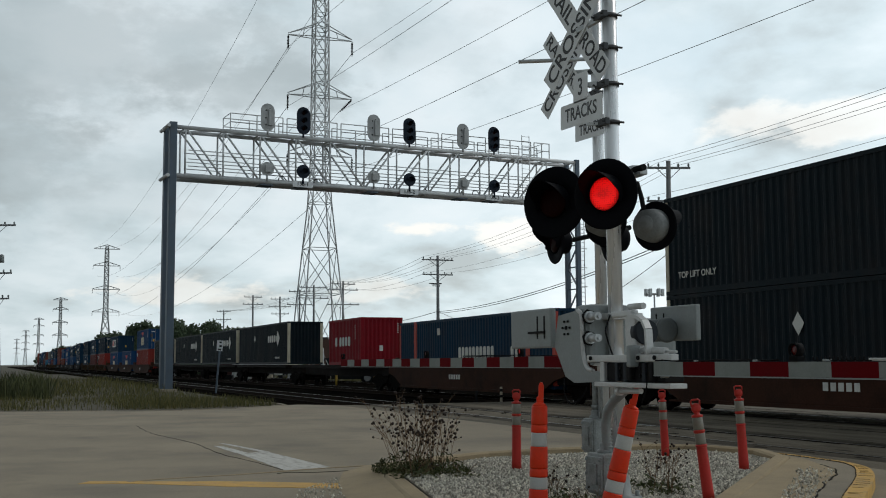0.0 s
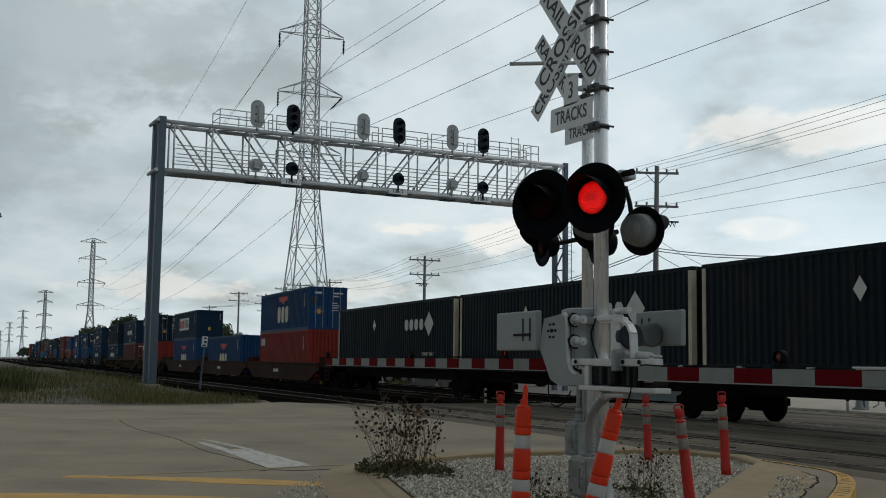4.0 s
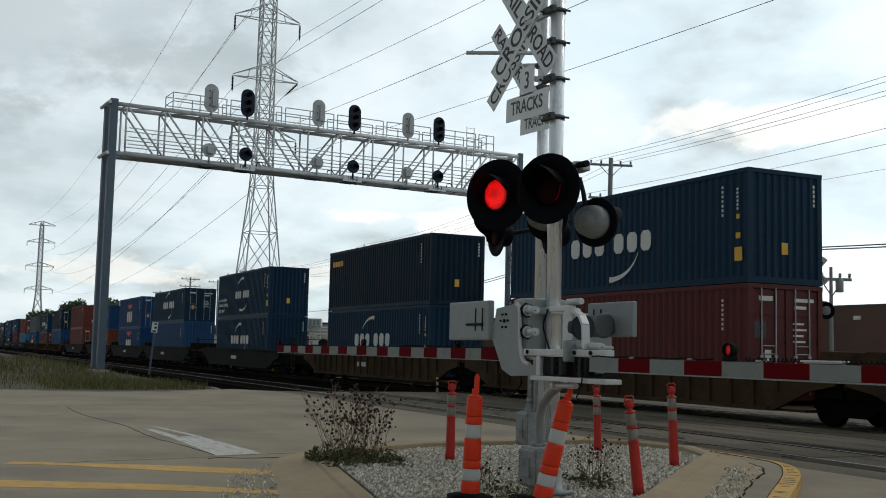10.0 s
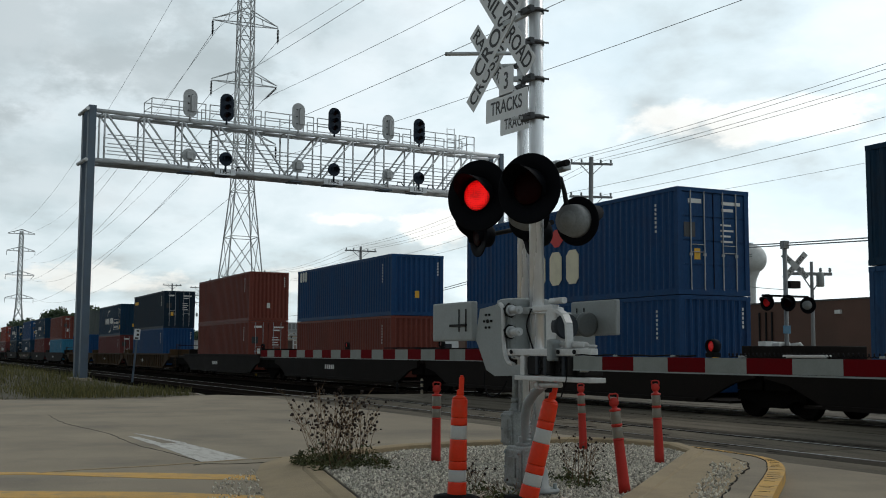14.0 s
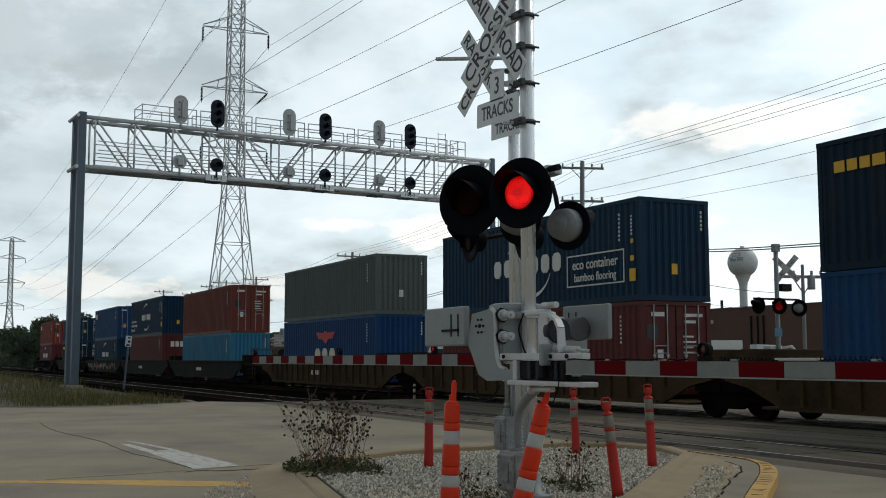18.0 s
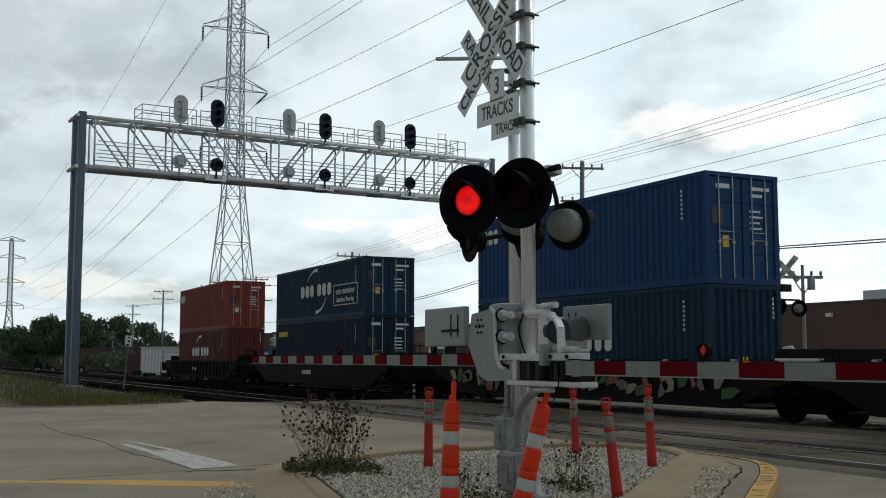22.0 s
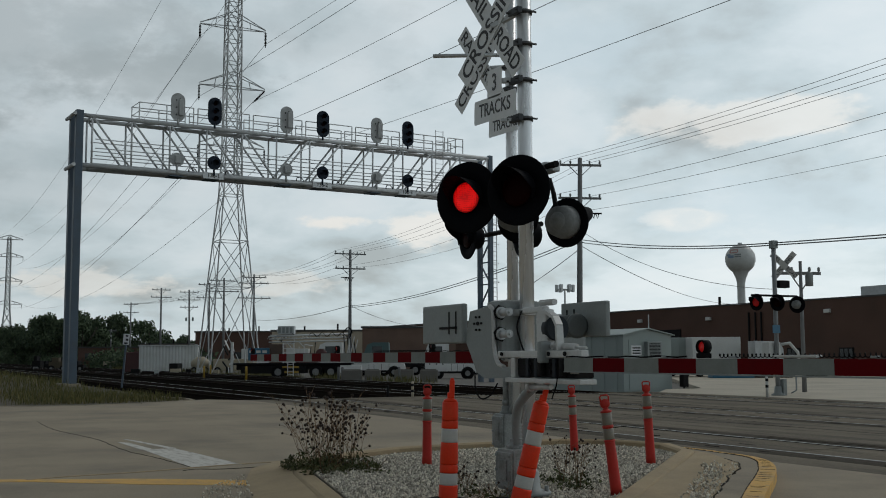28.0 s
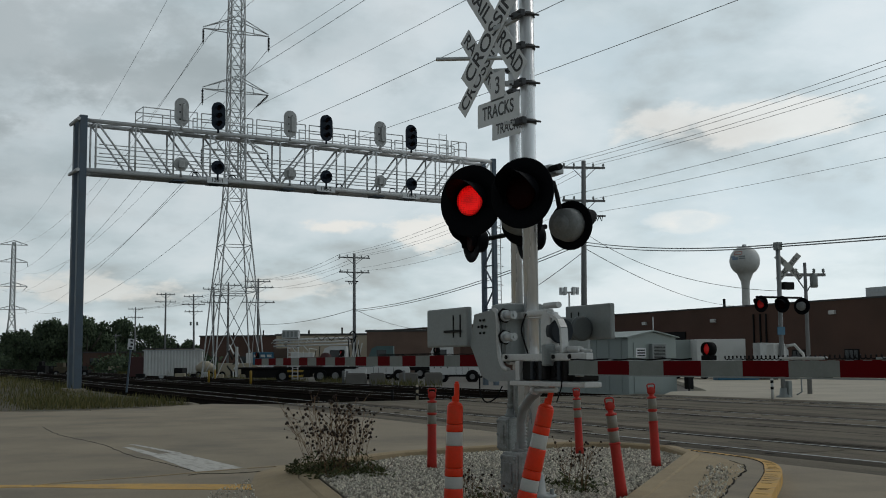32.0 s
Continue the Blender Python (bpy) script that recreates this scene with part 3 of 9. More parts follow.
MARKRED = mat("container_red_mark", (0.55, 0.03, 0.03), 0.6, 0, 0.08, 5, 40, 0.0)
MARKYELLOW = mat("container_yellow_mark", (0.75, 0.42, 0.03), 0.6, 0, 0.08, 5, 40, 0.0)
POSTWHITE = mat("container_white_post", (0.55, 0.50, 0.38), 0.6, 0, 0.12, 3, 30, 0.05, (0.3, 0.2, 0.12), 0.5, 2)
POSTRED = mat("container_red_post", (0.45, 0.05, 0.03), 0.6, 0, 0.12, 3, 30, 0.05)
LOCKROD = mat("galvanised_lock_rod", (0.32, 0.33, 0.34), 0.5, 0.6, 0.1, 3, 30, 0.0)
W2 = 1.219
SHAPES = {}


def shared(key, build, material):
    if (key, material.name) not in SHAPES:
        bm = BM()
        build(bm)
        SHAPES[(key, material.name)] = done(key[0], bm, material)
    return SHAPES[(key, material.name)]


def wave(bm, u0, u1, z0, z1, put, pitch=0.278, depth=0.036):
    """A corrugated sheet from u0 to u1; put(u, d, z) places a point d deep."""
    n = max(2, round((u1 - u0) / pitch))
    p = (u1 - u0) / n
    us = []
    for i in range(n):
        a = u0 + i * p
        us += [(a, 0.0), (a + 0.28 * p, 0.0), (a + 0.5 * p, depth), (a + 0.78 * p, depth)]
    us.append((u1, 0.0))
    lo = [bm.verts.new(put(u, d, z0)) for u, d in us]
    hi = [bm.verts.new(put(u, d, z1)) for u, d in us]
    for i in range(len(us) - 1):
        bm.faces.new((lo[i], lo[i + 1], hi[i + 1], hi[i]))


def frame_of(bm, L, H):
    for x0, x1 in ((-L, -L + 0.12), (-0.12, 0)):
        for s in (-1, 1):
            B(bm, x0, x1, *sorted((s * W2, s * (W2 - 0.15))), 0, H)
    for z0, z1 in ((0.0, 0.16), (H - 0.11, H)):
        for s in (-1, 1):
            B(bm, -L + 0.12, -0.12, *sorted((s * W2, s * (W2 - 0.06))), z0, z1)
        for x0, x1 in ((-L, -L + 0.1), (-0.1, 0)):
            B(bm, x0, x1, -W2 + 0.15, W2 - 0.15, z0, z1)


def rails_only(bm, L, H):
    for z0, z1 in ((0.0, 0.16), (H - 0.11, H)):
        for s in (-1, 1):
            B(bm, -L + 0.12, -0.12, *sorted((s * W2, s * (W2 - 0.06))), z0, z1)
        for x0, x1 in ((-L, -L + 0.1), (-0.1, 0)):
            B(bm, x0, x1, -W2 + 0.15, W2 - 0.15, z0, z1)


def container(color, L, H, s, z, label, doors=False, marks=(), post=None, inset=0.0):
    paintm = MATS["container_" + color]
    c = thing("shipping_container", Matrix.Translation((s, TRAIN_Y, z)), label, "container", "containers on the train")
    if post:
        piece("rail_frame", shared(("rail_frame", L, H), lambda bm: rails_only(bm, L, H), paintm), c)
        for x0, x1 in ((-L, -L + 0.16), (-0.16, 0)) + (((-L + 1.98, -L + 2.3), (-2.3, -1.98)) if inset else ()):
            for sg in (-1, 1):
                piece("corner_post", shared(("corner_post", x0, sg, H), lambda bm: B(bm, x0, x1, *sorted((sg * (W2 + 0.004), sg * (W2 - 0.17))), 0.004, H - 0.004), post), c)
    else:
        piece("corner_frame", shared(("corner_frame", L, H), lambda bm: frame_of(bm, L, H), paintm), c)
    for sg in (-1, 1):
        piece("side_wall", shared(("side_wall", L, H, sg), lambda bm: wave(bm, -L + 0.11, -0.11, 0.15, H - 0.1, lambda u, d, zz: (u, sg * (W2 - 0.012 - d), zz)), paintm), c)
    piece("roof", shared(("roof", L, H), lambda bm: B(bm, -L + 0.05, -0.05, -W2 + 0.05, W2 - 0.05, H - 0.04, H - 0.012), paintm), c)
    piece("floor", shared(("floor", L, H), lambda bm: B(bm, -L + 0.1, -0.1, -W2 + 0.07, W2 - 0.07, 0.02, 0.15), paintm), c)
    piece("end_wall", shared(("end_wall", L, H), lambda bm: wave(bm, -W2 + 0.14, W2 - 0.14, 0.15, H - 0.1, lambda u, d, zz: (-L + 0.015 + d, u, zz), 0.25, 0.045), paintm), c)
    if doors:
        for sg in (-1, 1):
            y0, y1 = sorted((sg * 0.012, sg * (W2 - 0.14)))
            def leaf(bm):
                n = 4
                hgt = (H - 0.28) / n
                for i in range(n):
                    B(bm, -0.07, -0.035, y0, y1, 0.165 + i * hgt, 0.165 + (i + 1) * hgt - 0.05)
                B(bm, -0.075, -0.06, y0, y1, 0.165, H - 0.12)
            d = piece("door", shared(("door", H, sg), leaf, paintm), c)
            for off in (0.32, 0.78):
                piece("lock_rod", shared(("lock_rod", H, sg, off), lambda bm: (rod(bm, (-0.012, sg * off, 0.12), (-0.012, sg * off, H - 0.08), 0.019, seg=6), B(bm, -0.03, 0.0, sg * off - 0.05, sg * off + 0.05, 1.05, 1.12)), LOCKROD), d)
        # small data lettering on the doors
        def lines(bm):
            rows = [(0.3, 0.95, H - 0.42, 0.09), (0.3, 0.7, H - 0.60, 0.08), (0.25, 0.62, H - 1.0, 0.05), (0.25, 0.7, H - 1.15, 0.05), (0.25, 0.6, H - 1.3, 0.05), (-0.85, -0.4, H - 0.42, 0.12), (0.25, 0.66, H - 1.45, 0.05)]
            for a, b, zz, h in rows:
                B(bm, -0.034, -0.028, a, b, zz, zz + h)
        piece("data_lettering", shared(("data_lettering", H), lines, MARKWHITE), c)["kind"] = "stuff"
        for off in (0.55, -0.55):
            piece("door_handle", shared(("door_handle", H, off), lambda bm: (rod(bm, (0.004, off - 0.2, 1.15), (0.004, off + 0.2, 1.15), 0.014, seg=6), rod(bm, (0.004, off - 0.2, 1.35), (0.004, off + 0.2, 1.35), 0.014, seg=6)), LOCKROD), c)
        piece("door_gasket", shared(("door_gasket", H), lambda bm: B(bm, -0.03, -0.02, -0.011, 0.011, 0.17, H - 0.13), RUBBER), c)
        piece("door_emblem", shared(("door_emblem", H), lambda bm: B(bm, -0.033, -0.026, -1.0, -0.62, 1.55, 1.95), SIGNBLACK), c)
        piece("warning_plate", shared(("warning_plate", H), lambda bm: B(bm, -0.034, -0.027, -0.66, -0.46, 0.95, 1.25), MARKYELLOW if color in ("navy", "black_blue", "blue") else MARKWHITE), c)
    else:
        piece("front_wall", shared(("front_wall", L, H), lambda bm: wave(bm, -W2 + 0.14, W2 - 0.14, 0.15, H - 0.1, lambda u, d, zz: (-0.015 - d, u, zz), 0.25, 0.045), paintm), c)
        if L < 14:
            piece("number_strip", shared(("number_strip", H), lambda bm: [B(bm, -0.014, -0.009, 0.93, 0.985, H - 0.38 - i * 0.12, H - 0.30 - i * 0.12) for i in range(5)], MARKWHITE), c)["kind"] = "stuff"
            piece("hazard_plate", shared(("hazard_plate", H), lambda bm: (B(bm, -0.014, -0.008, -0.12, 0.08, 0.75, 1.05)), MARKYELLOW if color in ("navy", "black_blue", "blue", "steel_blue") else MARKWHITE), c)
    # numbers down the near side by the end
    if L < 14:
        piece("number_strip", shared(("side_number", H), lambda bm: [B(bm, -1.0, -0.94, -W2 - 0.004, -W2 + 0.012, H - 0.45 - i * 0.12, H - 0.38 - i * 0.12) for i in range(7)], MARKWHITE), c)["kind"] = "stuff"
    for k, x in enumerate((-L, -0.178)):
        for sg in (-1, 1):
            for zz in (0.0, H - 0.118):
                piece("corner_casting", shared(("corner_casting", x, sg, zz), lambda bm: B(bm, x - 0.004 * (k == 0), x + 0.178 + 0.004 * (k == 1), *sorted((sg * (W2 + 0.008), sg * (W2 - 0.15))), zz + 0.002, zz + 0.116), paintm), c)
    for m in marks:
        m(c, L, H)
    MOVERS.append((c, s, TRAIN_Y, z))
    return c


def flat(parent, name, boxes, material, label=""):
    """Painted shapes on the near side: boxes of (x0, x1, z0, z1)."""
    bm = BM()
    for x0, x1, z0, z1 in boxes:
        B(bm, x0, x1, -W2 - 0.005, -W2 + 0.01, z0, z1)
    ob = part(name, bm, material, parent, label)
    if len(boxes) > 1:
        ob["kind"] = "stuff"
    return ob


def arc(bm, cx, cz, rx, rz, a0, a1, w0, w1, n=10):
    lo, hi = [], []
    for i in range(n + 1):
        k = i / n
        a = radians(a0 + (a1 - a0) * k)
        w = w0 + (w1 - w0) * k
        for lst, e in ((lo, -w / 2), (hi, w / 2)):
            lst.append(bm.verts.new((cx + (rx + e) * math.cos(a), -W2 - 0.005, cz + (rz + e) * math.sin(a))))
    for i in range(n):
        bm.faces.new((lo[i], lo[i + 1], hi[i + 1], hi[i]))


def chip(bm, x0, x1, z0, z1, c=0.1, y=-W2 - 0.006):
    """A letter-sized plate with clipped corners, on the near side."""
    out = [(x0 + c, z0), (x1 - c, z0), (x1, z0 + c), (x1, z1 - c), (x1 - c, z1), (x0 + c, z1), (x0, z1 - c), (x0, z0 + c)]
    front = [bm.verts.new((x, y, z)) for x, z in out]
    rear = [bm.verts.new((x, y + 0.016, z)) for x, z in out]
    bm.faces.new(front)
    bm.faces.new(rear[::-1])
    for i in range(8):
        j = (i + 1) % 8
        bm.faces.new((front[i], front[j], rear[j], rear[i]))


def mark_row(n_list, x0, z0, letter, h, material, gap=0.12, space=0.45):
    """A row of letter-sized plates in place of a company name."""
    def f(c, L, H):
        bm = BM()
        x = x0
        for word in n_list:
            for _ in range(word):
                chip(bm, x, x + letter * 0.82, z0, z0 + h, letter * 0.2)
                x += letter + gap
            x += space
        part("company_mark", bm, material, c)["kind"] = "stuff"
    return f


def mark_swoosh(x, z, material=None, k=1.0, first=146, second=248):
    """Two thin crescents, one over and one under the name."""
    def f(c, L, H):
        bm = BM()
        arc(bm, x, z, 1.45 * k, 1.02 * k, first, first - 68, 0.02, 0.17 * k, 14)
        arc(bm, x, z, 1.45 * k, 1.02 * k, second, second + 76, 0.17 * k, 0.02, 14)
        part("company_emblem", bm, material or MARKWHITE, c)["kind"] = "stuff"
    return f


def name_mark(x0, z0, length, h, first=146, second=248):
    """The six-letter name with its two crescents."""
    pitch = (length - 0.35) / 6
    return [mark_row((3, 3), x0, z0, pitch - 0.09, h, MARKWHITE, 0.09, 0.35), mark_swoosh(x0 + length / 2, z0 + 0.26, None, 1.0, first, second)]


def mark_eagle(x, z):
    def f(c, L, H):
        bm = BM()
        y = -W2 - 0.006
        pts = [(-1.25, 0.42), (-0.25, 0.38), (-0.1, 0.46), (0.1, 0.46), (0.25, 0.38), (1.25, 0.42), (0.95, 0.1), (0.35, 0.08), (0.12, -0.1), (-0.12, -0.1), (-0.35, 0.08), (-0.95, 0.1)]
        bm.faces.new([bm.verts.new((x + a, y, z + b)) for a, b in pts])
        part("red_emblem", bm, MARKRED, c)
    return f


def mark_boxes(name, boxes, material):
    return lambda c, L, H: flat(c, name, boxes, material)


def mark_words(text, size, x, z, material, squeeze=1.0):
    def f(c, L, H):
        ob = words("lettering", text, size, material, c, Matrix.Translation((x, -W2 - 0.004, z)) @ Euler((radians(90), 0, 0)).to_matrix().to_4x4(), squeeze)
        ob["kind"] = "stuff"
    return f


def mark_ecobox(c, L, H):
    flat(c, "sign_border", [(-3.70, -0.75, 1.46, 1.50), (-3.70, -0.75, 0.54, 0.58), (-3.70, -3.66, 0.58, 1.46), (-0.79, -0.75, 0.58, 1.46)], MARKWHITE)
    mark_words("eco container", 0.42, -2.22, 1.19, MARKWHITE)(c, L, H)
    mark_words("bamboo flooring", 0.34, -2.22, 0.80, MARKWHITE, 0.95)(c, L, H)


def mark_smalltext(c, L, H):
    for text, z, w in (("eco container", 1.22, 2.05), ("bamboo flooring", 0.88, 2.30), ("light steel", 0.50, 1.45)):
        ob = words("slogan", text, 0.34, MARKWHITE, c, Matrix.Translation((-11.85 + w / 2, -W2 - 0.004, z)) @ Euler((radians(90), 0, 0)).to_matrix().to_4x4(), 1.0, 0.003, w)
        ob["kind"] = "stuff"


H6, H8 = 2.896, 2.591
FT40, FT53 = 12.192, 16.154
BOTTOM = 0.49
LINE_A = name_mark(-8.25, 1.10, 4.4, 0.58, 150, 268)
LINE_SMALL = name_mark(-7.65, 1.20, 3.35, 0.48)
LINE_B = [mark_row((3,), -7.45, 0.55, 0.85, 1.05, MARKCREAM, 0.12), mark_eagle(-6.05, 1.85)]
LINE_B_LOW = [mark_row((3,), -7.45, 0.55, 0.85, 0.95, MARKCREAM, 0.12), mark_eagle(-6.05, 1.85)]
LOW_NAME = name_mark(-8.35, 1.20, 4.4, 0.56, 150, 268)
LOW_SMALL = name_mark(-7.4, 1.22, 3.35, 0.46)
LEASE = [mark_row((3,), -11.8, 2.0, 0.32, 0.5, MARKWHITE, 0.05)]
YTEXT = [mark_boxes("company_mark", [(-11.7, -11.4, 2.15, 2.4), (-11.33, -11.05, 2.15, 2.4), (-10.98, -10.7, 2.15, 2.4), (-10.63, -10.3, 2.15, 2.4)], MARKYELLOW)]
YPLATE = [mark_boxes("warning_plate", [(-0.50, -0.22, 0.55, 0.90), (-0.45, -0.29, 1.12, 1.27), (-0.43, -0.31, 1.62, 1.74)], MARKYELLOW),
          mark_boxes("number_strip", [(-0.42, -0.36, 1.85 + 0.1 * i, 1.91 + 0.1 * i) for i in range(6)], MARKWHITE)]
WLABEL = [mark_boxes("label_panel", [(-8.9, -3.9, 0.85, 2.0)], MARKWHITE),
          lambda c, L, H: (lambda bm: ([B(bm, -8.7 + i * 0.78, -8.08 + i * 0.78, -W2 - 0.009, -W2, 1.05, 1.8) for i in range(3)], part("company_mark", bm, MARKRED, c)))(BM()),
          lambda c, L, H: (lambda bm: ([B(bm, -6.2 + i * 0.76, -5.6 + i * 0.76, -W2 - 0.009, -W2, 1.05, 1.8) for i in range(3)], part("company_mark", bm, SIGNBLACK, c)))(BM())]
TEX = [lambda c, L, H: (lambda bm: ([B(bm, -0.016, -0.002, -0.55 + i * 0.36, -0.28 + i * 0.36, 1.95, 2.35) for i in range(3)], part("company_mark", bm, MARKWHITE, c)))(BM())] + [mark_boxes("warning_plate", [(-1.25, -0.95, 0.42, 0.66), (-1.18, -1.02, 0.75, 0.95)], MARKYELLOW)]
PALE = [mark_boxes("label_plate", [(-0.95, -0.72, 0.5, 0.72)], MARKWHITE)]


def stack(s, top, low):
    """A 40 foot pair in a well: (colour, height, label, doors, marks) for each."""
    z = BOTTOM
    if low:
        color, H, label, doors, marks = low
        container(color, FT40, H, s, z, label, doors, marks)
        z += H + 0.02
    if top:
        color, H, label, doors, marks = top
        container(color, FT40, H, s, z, label, doors, marks)


UNIT_S = [-146.0, -164.6, -183.1, -205.8, -224.4, -243.3, -266.1, -289.0, -307.6, -326.7, -347.8, -371.3, -390.1, -408.7, -431.0, -449.9, -468.5, -491.2, -513.2]
STACKS = [
    (("blue", H8, "blue corrugated container with cream mark and red emblem", True, LINE_B), ("red", H6, "red corrugated container in the well of a car", False, LEASE)),
    (None, ("blue", H6, "single blue corrugated container low in a well car", False, LINE_B_LOW)),
    (("navy", H8, "dark navy corrugated container with white label panel", False, WLABEL), ("blue", H6, "blue corrugated container under a navy one", False, LINE_B_LOW)),
    (("black_blue", H6, "blackish blue container with small white mark", True, LEASE), ("red", H6, "red corrugated container in a ribbed well car", False, LEASE)),
    (("navy", H6, "dark navy corrugated container with white marks and swooshes", False, LINE_A + YPLATE), ("maroon", H6, "maroon container with doors and lock rods", True, PALE)),
    (("black_blue", H6, "dark navy corrugated container with small yellow mark", False, YTEXT), ("navy", H6, "dark navy corrugated container with white lower marks", False, LOW_NAME + YPLATE)),
    (("navy", H6, "dark navy corrugated container with slogan lines and swooshes", False, LINE_SMALL + [mark_smalltext] + YPLATE), ("navy", H6, "dark navy corrugated container with white lower marks", False, LOW_NAME)),
    (("navy", H8, "dark navy corrugated container with door end and white marks", True, LINE_A), ("steel_blue", H6, "plain steel blue corrugated container", False, ())),
    (("blue", H6, "blue corrugated container with cream mark and red emblem", True, LINE_B), ("blue", H8, "blue corrugated container with low cream mark", False, LINE_B_LOW)),
    (("blue", H8, "plain blue corrugated container, small white mark", False, LEASE), ("rust", H8, "rust brown corrugated container in a well", False, ())),
    (("rust", H6, "rust brown corrugated container, plain sides", False, ()), ("rust", H6, "rust brown container with doors and lock rods", True, ())),
    (("black_blue", H6, "blackish blue container with small yellow mark", True, YTEXT), ("blue", H6, "bright blue corrugated container, plain", False, ())),
    (("navy", H6, "dark navy corrugated container with white marks and framed lettering", False, LINE_A + [mark_ecobox] + YPLATE), ("maroon", H8, "maroon container with doors and green plate", True, PALE)),
    (("grey", H8, "dull grey green corrugated container", False, ()), ("blue", H6, "blue corrugated container with cream mark and red emblem", False, LINE_B_LOW)),
    (("rust", H6, "rust brown container with doors and lock rods", True, ()), ("light_blue", H8, "light blue corrugated container", False, ())),
    (("navy", H6, "dark navy corrugated container with slogan lines and swooshes", False, LINE_SMALL + [mark_smalltext] + YPLATE), ("maroon", H6, "maroon container with white lettering", False, TEX)),
    (("blue", H6, "deep blue container with doors and lock rods", True, LEASE), ("navy", H6, "dark navy corrugated container with white lower marks", False, LOW_SMALL)),
    (("navy", H8, "dark navy corrugated container with white marks and framed lettering", True, LINE_A + [mark_ecobox]), ("black_blue", H6, "blackish blue container with small yellow mark", True, YTEXT)),
    (("orange_red", H6, "orange red container with doors and lock rods", True, LEASE), ("maroon", H6, "maroon container with white marks", False, LOW_NAME)),
]
for s, (top, low) in zip(UNIT_S, STACKS):
    stack(s, top, low)
# the head of what is seen: a long double stack, one long container in a well, a short one and four on spine cars
DIAMOND = lambda x, z: (lambda c, L, H: (lambda bm: (bm.faces.new([bm.verts.new((x + a, -W2 - 0.005, z + b)) for a, b in ((-0.22, 0), (0, -0.3), (0.22, 0), (0, 0.3))]), part("white_diamond", bm, MARKWHITE, c)))(BM()))
container("umax", FT53, H6, -11.6, BOTTOM, "long blackish container with white diamond mark", False, [DIAMOND(-10.4, 1.9)], POSTWHITE)
container("umax", FT53, H6, -11.6, BOTTOM + H6 + 0.02, "long blackish container stacked on its like", False, [mark_words("TOP LIFT ONLY", 0.26, -14.6, 0.55, MARKWHITE)], POSTWHITE)
container("navy", FT53, H6, -34.9, BOTTOM, "long blue container with red posts, white lettering", False,
          [lambda c, L, H: words("size_number", "53", 0.8, MARKWHITE, c, Matrix.Translation((0.0, 0.1, 1.95)) @ Euler((radians(90), 0, radians(90))).to_matrix().to_4x4()),
           lambda c, L, H: (lambda bm: (B(bm, -0.012, 0.0, -0.35, 0.55, 0.85, 1.35), part("number_plate", bm, MARKWHITE, c)))(BM()),
           mark_row((10,), -8.77, 1.15, 0.31, 0.48, MARKWHITE, 0.06), mark_row((3,), -3.6, 1.1, 0.3, 0.5, MARKWHITE, 0.08), mark_boxes("label_plate", [(-11.2, -10.9, 2.2, 2.5)], MARKWHITE)], POSTRED, 1)
container("bright_red", 6.058, H8, -57.35, 1.36, "short bright red container with white marks", False, [mark_row((1, 4), -4.76, 1.05, 0.45, 0.52, MARKWHITE, 0.1, 0.3)])
for i, s in enumerate((-73.3, -90.35, -107.0, -123.7)):
    container("umax", FT53, H6, s, 1.40, "long black container on a spine car, pale posts", False,
              [mark_row((4,), -5.9, 1.55, 0.52, 0.5, MARKWHITE, 0.1), (lambda c, L, H: (lambda bm: (bm.faces.new([bm.verts.new((-2.9 + a, -W2 - 0.005, 1.8 + b)) for a, b in ((-0.55, 0), (0, -0.55), (0.55, 0), (0, 0.55))]), part("square_emblem", bm, MARKWHITE, c)))(BM())),
               DIAMOND(-10.2, 1.9), mark_words("TOP LIFT ONLY", 0.2, -3.0, 0.45, MARKWHITE)], POSTWHITE)

# --- cars ---
CARPAINT = {
    "car_brown": (0.050, 0.021, 0.013), "car_ochre": (0.060, 0.036, 0.018), "car_dark": (0.012, 0.009, 0.0075),
}
for key, c in CARPAINT.items():
    mat(key, c, 0.75, 0.0, 0.25, 1.0, 25, 0.15, (0.008, 0.007, 0.006), 0.7, 0.7, spec=0.08)
WHEELSTEEL = mat("wheel_steel", (0.0065, 0.0055, 0.005), 0.9, 0.0, 0.2, 4, 40, 0.1, spec=0.04)
# Near black that puts the shade beneath the cars into the bogie colour.
UNDERDARK = mat("underframe_shade_black", (0.0055, 0.0046, 0.004), 0.95, 0.0, 0.3, 4, 40, 0.2, spec=0.03)
WHEEL_BM = BM()
lathe(WHEEL_BM, [(0.10, -0.09), (0.12, -0.07), (0.36, -0.03), (0.38, -0.065), (0.455, -0.065), (0.46, 0.04), (0.485, 0.05), (0.48, 0.075), (0.38, 0.075), (0.36, 0.04), (0.12, 0.06), (0.10, 0.09)], "y", 20)
WHEEL = done("wheel", WHEEL_BM, WHEELSTEEL)
bm = BM()
prism(bm, [(-1.15, 0.42), (-1.15, 0.62), (-0.55, 0.80), (0.55, 0.80), (1.15, 0.62), (1.15, 0.42), (0.75, 0.42), (0.4, 0.25), (-0.4, 0.25), (-0.75, 0.42)], 0, 0.16)
SIDEFRAME = done("bogie_side_frame", bm, UNDERDARK)
bm = BM()
B(bm, -0.22, 0.22, -0.95, 0.95, 0.42, 0.78, 0.03)
rod(bm, (-0.9, -0.7, 0.46), (-0.9, 0.7, 0.46), 0.08)
rod(bm, (0.9, -0.7, 0.46), (0.9, 0.7, 0.46), 0.08)
for sx in (-0.12, 0.12):
    for sy in (-1, 1):
        rod(bm, (sx, sy * 0.98, 0.32), (sx, sy * 0.98, 0.66), 0.06, seg=8)
